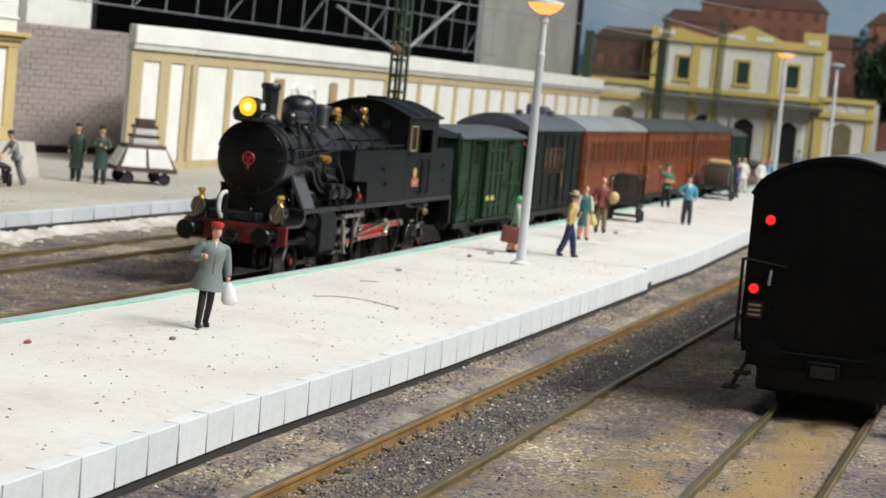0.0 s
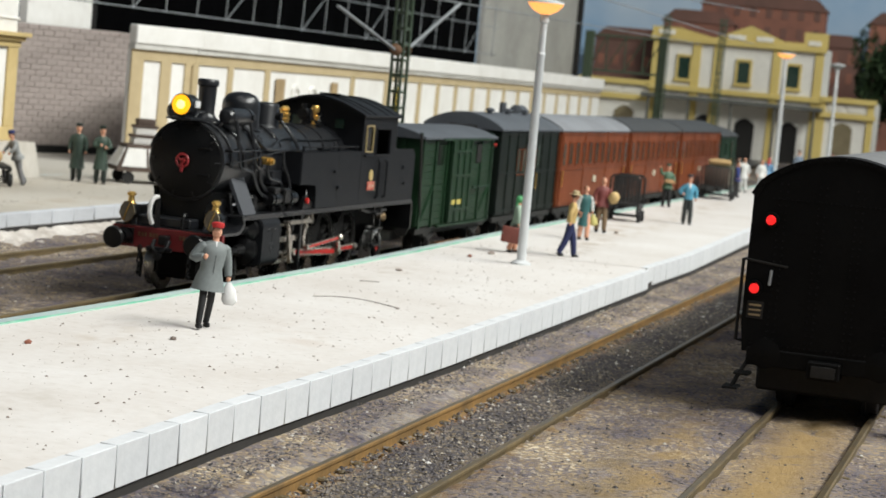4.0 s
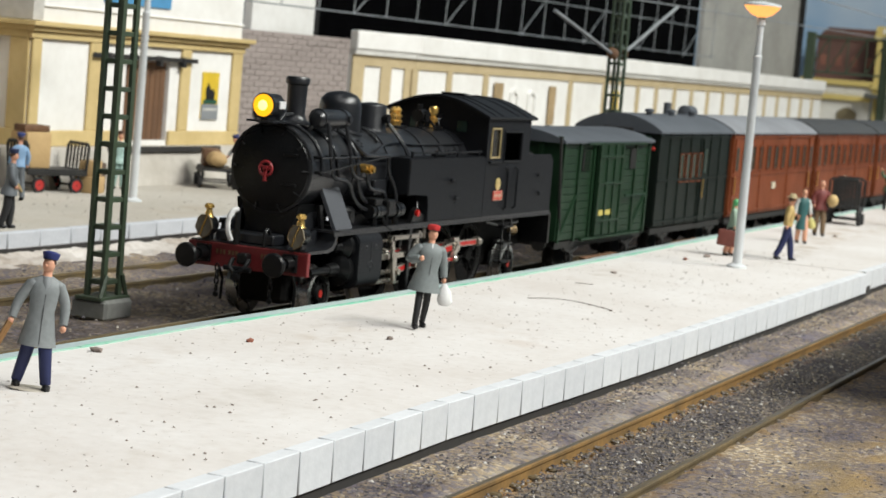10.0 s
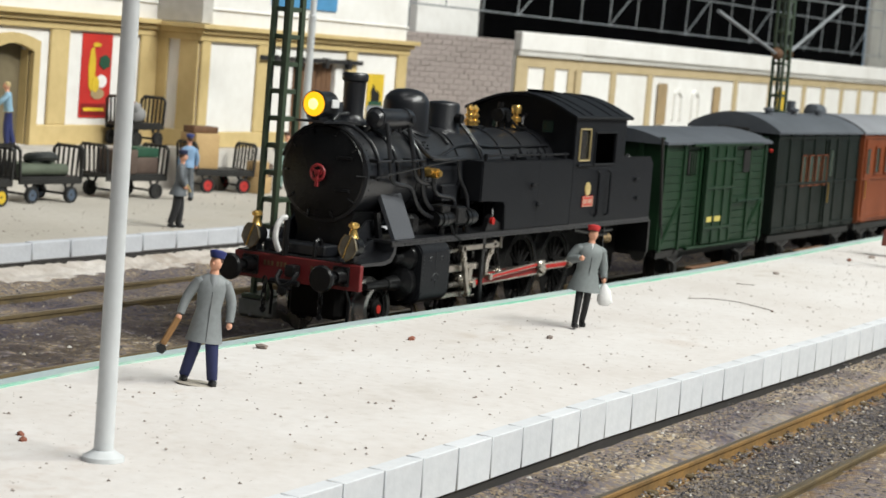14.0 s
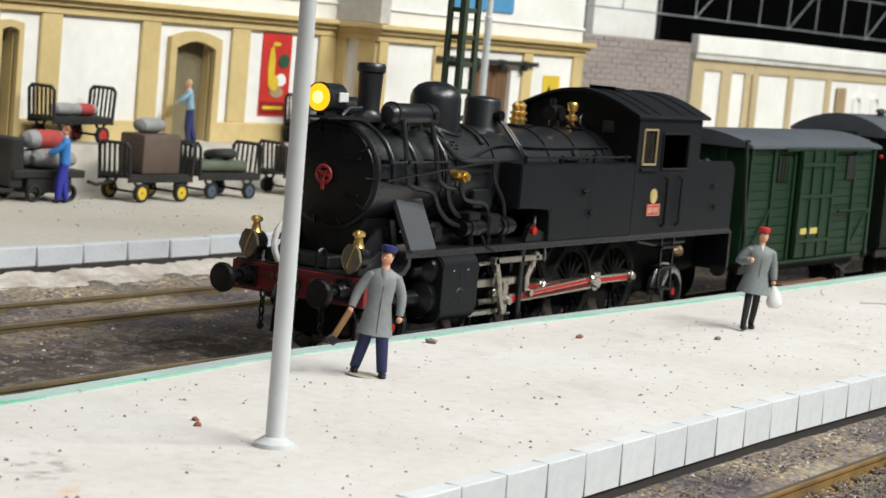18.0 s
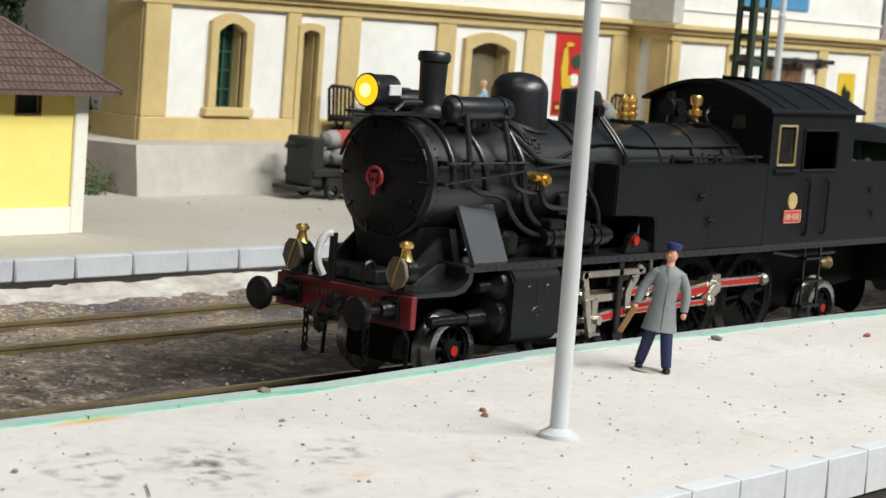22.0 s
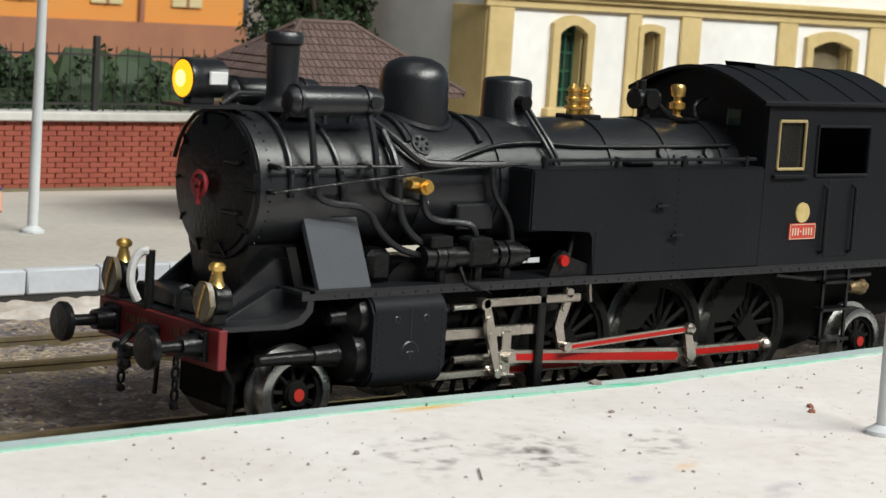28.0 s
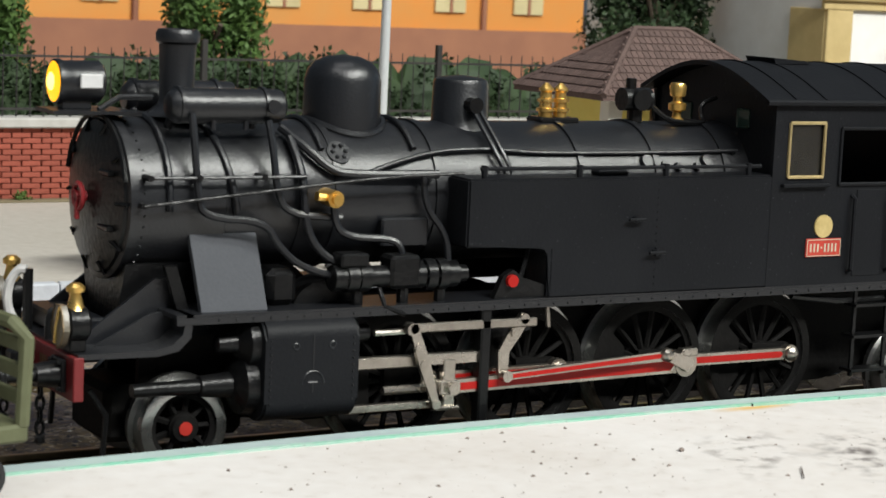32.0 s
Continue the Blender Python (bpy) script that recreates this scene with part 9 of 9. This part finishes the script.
def hand_trolley():
    h = thing("hand_trolley", "olive wooden hand trolley with dark wheels on the platform edge", "hand trolley", mm(10, 55.5, 0, 0, 0, 8))
    M_ol = mat("olive_trolley_wood", (.11, .12, .06), .7, second=(.08, .085, .04), scale=120, grain=900, bump=.2)
    part("deck", one(box, -18, -6, 5.4, 7.5, 6, 7.2, .3), M_ol, h)
    bm = B()
    tube(bm, [(7, -5.4, 7), (7.4, -5.4, 15.5), (6.4, -4.5, 17), (6.4, 4.5, 17), (7.4, 5.4, 15.5), (7, 5.4, 7)], .75, 8)
    e = part("end_rail", bm, M_ol, h)
    for k in range(3):
        part("slat", one(box, 6.6, -5.2, 9 + 2.6 * k, 7.3, 5.2, 10.4 + 2.6 * k, .1), M_ol, e)
    t, hb = HUBS["black"]
    for wx in (-12, 3):
        for sg in (-1, 1):
            share("wheel", t, h, mm(wx, sg * 5.2, 2.3))
            share("hub", hb, h, mm(wx, sg * 5.2, 2.3))
    bm = B()
    for wx in (-12, 3):
        box(bm, wx - 1, -5, 2.3, wx + 1, 5, 5.6, .2)
    part("axle_block", bm, M_ol, h)


hand_trolley()

# ---- trees and hedges near the garden wall
M_leaf = mat("leaf_green", (.05, .11, .025), .7, second=(.09, .16, .03), scale=90, grain=600, bump=0)
M_leafd = mat("dark_leaf_green", (.014, .034, .01), .7, second=(.028, .055, .014), scale=90, grain=600, bump=0)
M_bark = mat("bark", (.09, .065, .045), .9, grain=600, bump=.5)


def leaves(bm, c, rx, ry, rz, n, size, r):
    """Small folded leaves through an uneven cloud of clumps."""
    clumps = [(Vector(c) + Vector((r.uniform(-1, 1) * rx, r.uniform(-1, 1) * ry, r.uniform(-1, 1) * rz)) * .7, r.uniform(.3, .55)) for _ in range(18)]
    for _ in range(n):
        p0, k = r.choice(clumps)
        d = Vector((r.gauss(0, 1), r.gauss(0, 1), r.gauss(0, 1))).normalized() * r.random() ** .4
        p = p0 + Vector((d.x * rx * k, d.y * ry * k, d.z * rz * k))
        a, b = Vector((r.gauss(0, 1), r.gauss(0, 1), r.gauss(0, 1))).normalized() * size, Vector((r.gauss(0, 1), r.gauss(0, 1), r.gauss(0, 1))).normalized() * size * .6
        v = [bm.verts.new(q) for q in (p - a, p + b, p + a, p - b)]
        bm.faces.new(v)


def tree(x, y, h, spread, dark=False, seed=1, n=3200, leaf=1.05):
    r = random.Random(seed)
    t = thing("tree", ("dark green" if dark else "fresh green") + " leafy tree behind the " + ("garden wall" if x < 1000 else "station house"), "tree", mm(x, y, 0), group="trees behind the buildings")
    part("trunk", one(tube, [(0, 0, -6), (.5, .3, h * .3), (-.3, 0, h * .55), (.4, .2, h * .8)], 1.5, 8), M_bark, t)
    for k in range(5):
        a = TAU * k / 5 + r.random()
        part("limb", one(tube, [(0, 0, h * (.3 + .08 * k)), (spread * .3 * math.cos(a), spread * .3 * math.sin(a), h * (.45 + .08 * k)), (spread * .6 * math.cos(a), spread * .6 * math.sin(a), h * (.55 + .08 * k))], .7, 6), M_bark, t)
    bm = B()
    leaves(bm, (0, 0, h * .66), spread, spread * .8, h * .42, int(n * 2.6), leaf, r)
    part("crown", bm, M_leafd if dark else M_leaf, t, smooth=None)


tree(289, 322, 62, 20, True, 2, 4800)
tree(112, 352, 54, 11, False, 4, 2600)
tree(167, 346, 46, 13, False, 5, 3000)
tree(2230, 84, 128, 34, True, 12, 1500, 3.4)
tree(2230, 54, 118, 30, True, 13, 1500, 3.4)
tree(66, 352, 70, 22, True, 7, 4800)


def hedge():
    r = random.Random(9)
    bm = B()
    for k in range(34):
        x = -60 + 11.5 * k
        leaves(bm, (x, 297, 17 + r.uniform(-1.5, 1.5)), 10, 5, 13 + r.uniform(-1, 2), 1700, .9, r)
        blob(bm, (x, 300, 15), 11 + r.uniform(-1, 1.5), 1.0, .5, 1.35, 2, rough=.16, rnd=r)
    tagged(part("hedge", bm, M_leafd, smooth=None), "dense dark green hedge behind the railing", "hedge", kind="stuff")
    bm = B()
    for x, y, z, s in ((290, 266, 2.5, 7), (297, 270, 4, 7), (284, 262, 1, 4), (111, 279, 1, 3), (96, 279, .5, 2.4), (128, 279, .5, 2.4), (306, 262, .5, 3)):
        leaves(bm, (x, y, z), s, s * .6, s * .8, 260, .5, r)
    tagged(part("weeds", bm, M_leaf, smooth=None), "green weeds at the foot of the walls", "weeds", kind="stuff")


hedge()

# ---- loose things and marks on the platform
M_speck = mat("brown_crumb", (.19, .15, .13), .9, second=(.3, .25, .22), grain=900)
M_crumbred = mat("red_brown_stone", (.3, .11, .07), .9, grain=900)


def stone(x, y, r, m, label):
    r *= .6
    bm = B()
    rr = random.Random(int(x * 7))
    blob(bm, (0, 0, r * .3), r, 1.3, .9, .6, 1, rough=.25, rnd=rr)
    ob = tagged(part("stone", bm, m, smooth=None), label, "stone", group="stones on the platform")
    ob.matrix_basis = mm(x, y, 0, 0, 0, rr.uniform(0, 180))


for x, y, r, m in ((279.8, 49.3, 1.2, M_crumbred), (305, 34.6, 1.3, M_speck), (248.1, 59.9, 1.5, M_speck), (161.3, 38.3, .95, M_crumbred), (146.3, 63.0, 1.3, M_speck), (535.5, 46.2, 1.4, M_crumbred), (553, 44.7, 1.9, M_speck), (471.6, 46.7, 1.2, M_speck), (163.8, 40.7, 1.0, M_crumbred), (135.5, 48.8, .7, M_speck), (390.5, 21, .8, M_speck), (700, 38, 1.6, M_speck), (92.4, 44.6, .7, M_speck)):
    stone(x, y, r, m, "small " + ("red-brown" if m is M_crumbred else "dark brown") + " stone lying on the platform")


def crumbs():
    r = random.Random(21)
    bm = B()
    for _ in range(1900):
        x = 40 + 560 * r.random() ** 1.1
        y = 4 + (far_y(x) - 9) * r.random()
        s = .07 + .25 * r.random() ** 4
        z = .05
        vs = [bm.verts.new((x + s * a * r.uniform(.6, 1.4), y + s * b * r.uniform(.6, 1.4), z + s * c)) for a, b, c in ((1, 0, 0), (0, 1, 0), (-1, 0, 0), (0, -1, 0), (0, 0, .7))]
        for k in range(4):
            bm.faces.new((vs[k], vs[(k + 1) % 4], vs[4]))
    for _ in range(500):
        x = 290 + 420 * r.random()
        y = 178 + 70 * r.random()
        s = .15 + .3 * r.random() ** 3
        vs = [bm.verts.new((x + s * a, y + s * b, .1 + s * c)) for a, b, c in ((1, 0, 0), (0, 1, 0), (-1, 0, 0), (0, -1, 0), (0, 0, .7))]
        for k in range(4):
            bm.faces.new((vs[k], vs[(k + 1) % 4], vs[4]))
    tagged(part("crumbs", bm, M_speck, smooth=None), "scattered dark crumbs on the platform", "crumbs", kind="stuff")


crumbs()


def hair_lines():
    for pts in ([(393.2, 41.1, .2), (399.3, 37.2, .2), (398.5, 30.3, .2), (391.2, 21.5, .2)], [(436, 45, .2), (438, 41, .2)], [(100, 33, .2), (97, 29, .2)]):
        bm = B()
        tube(bm, pts, .075, 5, smooth=2)
        tagged(part("fibre", bm, M_crate), "thin dark fibre lying on the platform", "fibre")


hair_lines()

# ---------------------------------------------------------------- motion of the train: distance still to go, in millimetres
TRAVEL = [(0, 417.0), (.5, 415.4), (1, 410.4), (1.5, 405.8), (2, 399.8), (2.5, 394.4), (3, 388.6), (3.5, 382.4), (4.5, 370.6), (5.5, 359.0), (6, 353.3), (7.5, 336.9), (9, 320.1), (10.5, 303.4), (12, 287.1), (13, 275.9), (14, 264.5), (15, 252.2), (16, 239.0), (17.5, 218.0), (18.5, 203.2), (19, 195.9), (20, 181.2), (21, 165.9), (22, 151.0), (23, 136.1), (24, 120.7), (25, 105.7), (26, 90.5), (26.5, 83.2), (28.5, 52.8), (30, 30.4), (31, 15.1), (32, 0.0)]
TIMES = [k / 6 for k in range(193)]


def to_go(t):
    return float(np.interp(t, [a for a, _ in TRAVEL], [b for _, b in TRAVEL]))


def crank(t):
    """Angle of the near crank pins, counter-clockwise from straight back."""
    return .061 - to_go(t) / DR


def motions():
    for v in (loco, van, mail, coach_a, coach_b, coach_c, coach_d):
        walk(v, [(t, mm(s, LOCO_T, 0)) for t, s in TRAVEL])
    for w, x, z, r in turning:
        walk(w, [(t, mm(x, 0, z, 0, -math.degrees((.061 * r / DR if r == DR else 0) - to_go(t) / r if r != DR else crank(t)), 0)) for t in TIMES])
    for side, q in ((-1, near_rods), (1, far_rods)):
        rows = {k: [] for k in q}
        for t in TIMES:
            a = crank(t) + (0 if side < 0 else -math.pi / 2)
            px, pz = CRANK * math.cos(a), DZ + CRANK * math.sin(a)
            rows["coupling"].append((t, mm(AXLES[0] + px, 0, pz)))
            if side > 0:
                continue
            bx, cz = AXLES[2] + px, 3.4
            cx = bx - math.sqrt(34.8 ** 2 - (pz - cz) ** 2)
            rows["crosshead"].append((t, mm(cx, 0, cz)))
            rows["main"].append((t, mm(cx, 0, cz, 0, -math.degrees(math.atan2(pz - cz, bx - cx)), 0)))
            ra = a + radians(155)
            rows["return"].append((t, mm(bx, 0, pz, 0, -math.degrees(ra), 0)))
            ex, ez = bx + 4.3 * math.cos(ra), pz + 4.3 * math.sin(ra)
            # the link swings about its pivot so that the eccentric rod keeps its length
            best = min(range(-40, 41), key=lambda k: abs(math.hypot(ex - (85.1 + 2.3 * math.cos(radians(k)) + 4.8 * math.sin(radians(k))), ez - (9.6 - 4.8 * math.cos(radians(k)) + 2.3 * math.sin(radians(k)))) - 23.6))
            lo = min((best + j / 10 for j in range(-10, 11)), key=lambda k: abs(math.hypot(ex - (85.1 + 2.3 * math.cos(radians(k)) + 4.8 * math.sin(radians(k))), ez - (9.6 - 4.8 * math.cos(radians(k)) + 2.3 * math.sin(radians(k)))) - 23.6))
            fx, fz = 85.1 + 2.3 * math.cos(radians(lo)) + 4.8 * math.sin(radians(lo)), 9.6 - 4.8 * math.cos(radians(lo)) + 2.3 * math.sin(radians(lo))
            rows["link"].append((t, mm(85.1, 0, 9.6, 0, -lo, 0)))
            rows["eccentric"].append((t, mm(fx, 0, fz, 0, -math.degrees(math.atan2(ez - fz, ex - fx)), 0)))
            vx = 69.4 + (cx - 71.4) * .25
            rows["radius"].append((t, mm(vx - .2, 0, 10.8)))
            lx = cx - 2.2
            rows["lever"].append((t, mm(vx, 0, 10.9, 0, -math.degrees(math.atan2(lx - vx, 9.8)), 0)))
        for k, ob in q.items():
            walk(ob, rows[k])


motions()
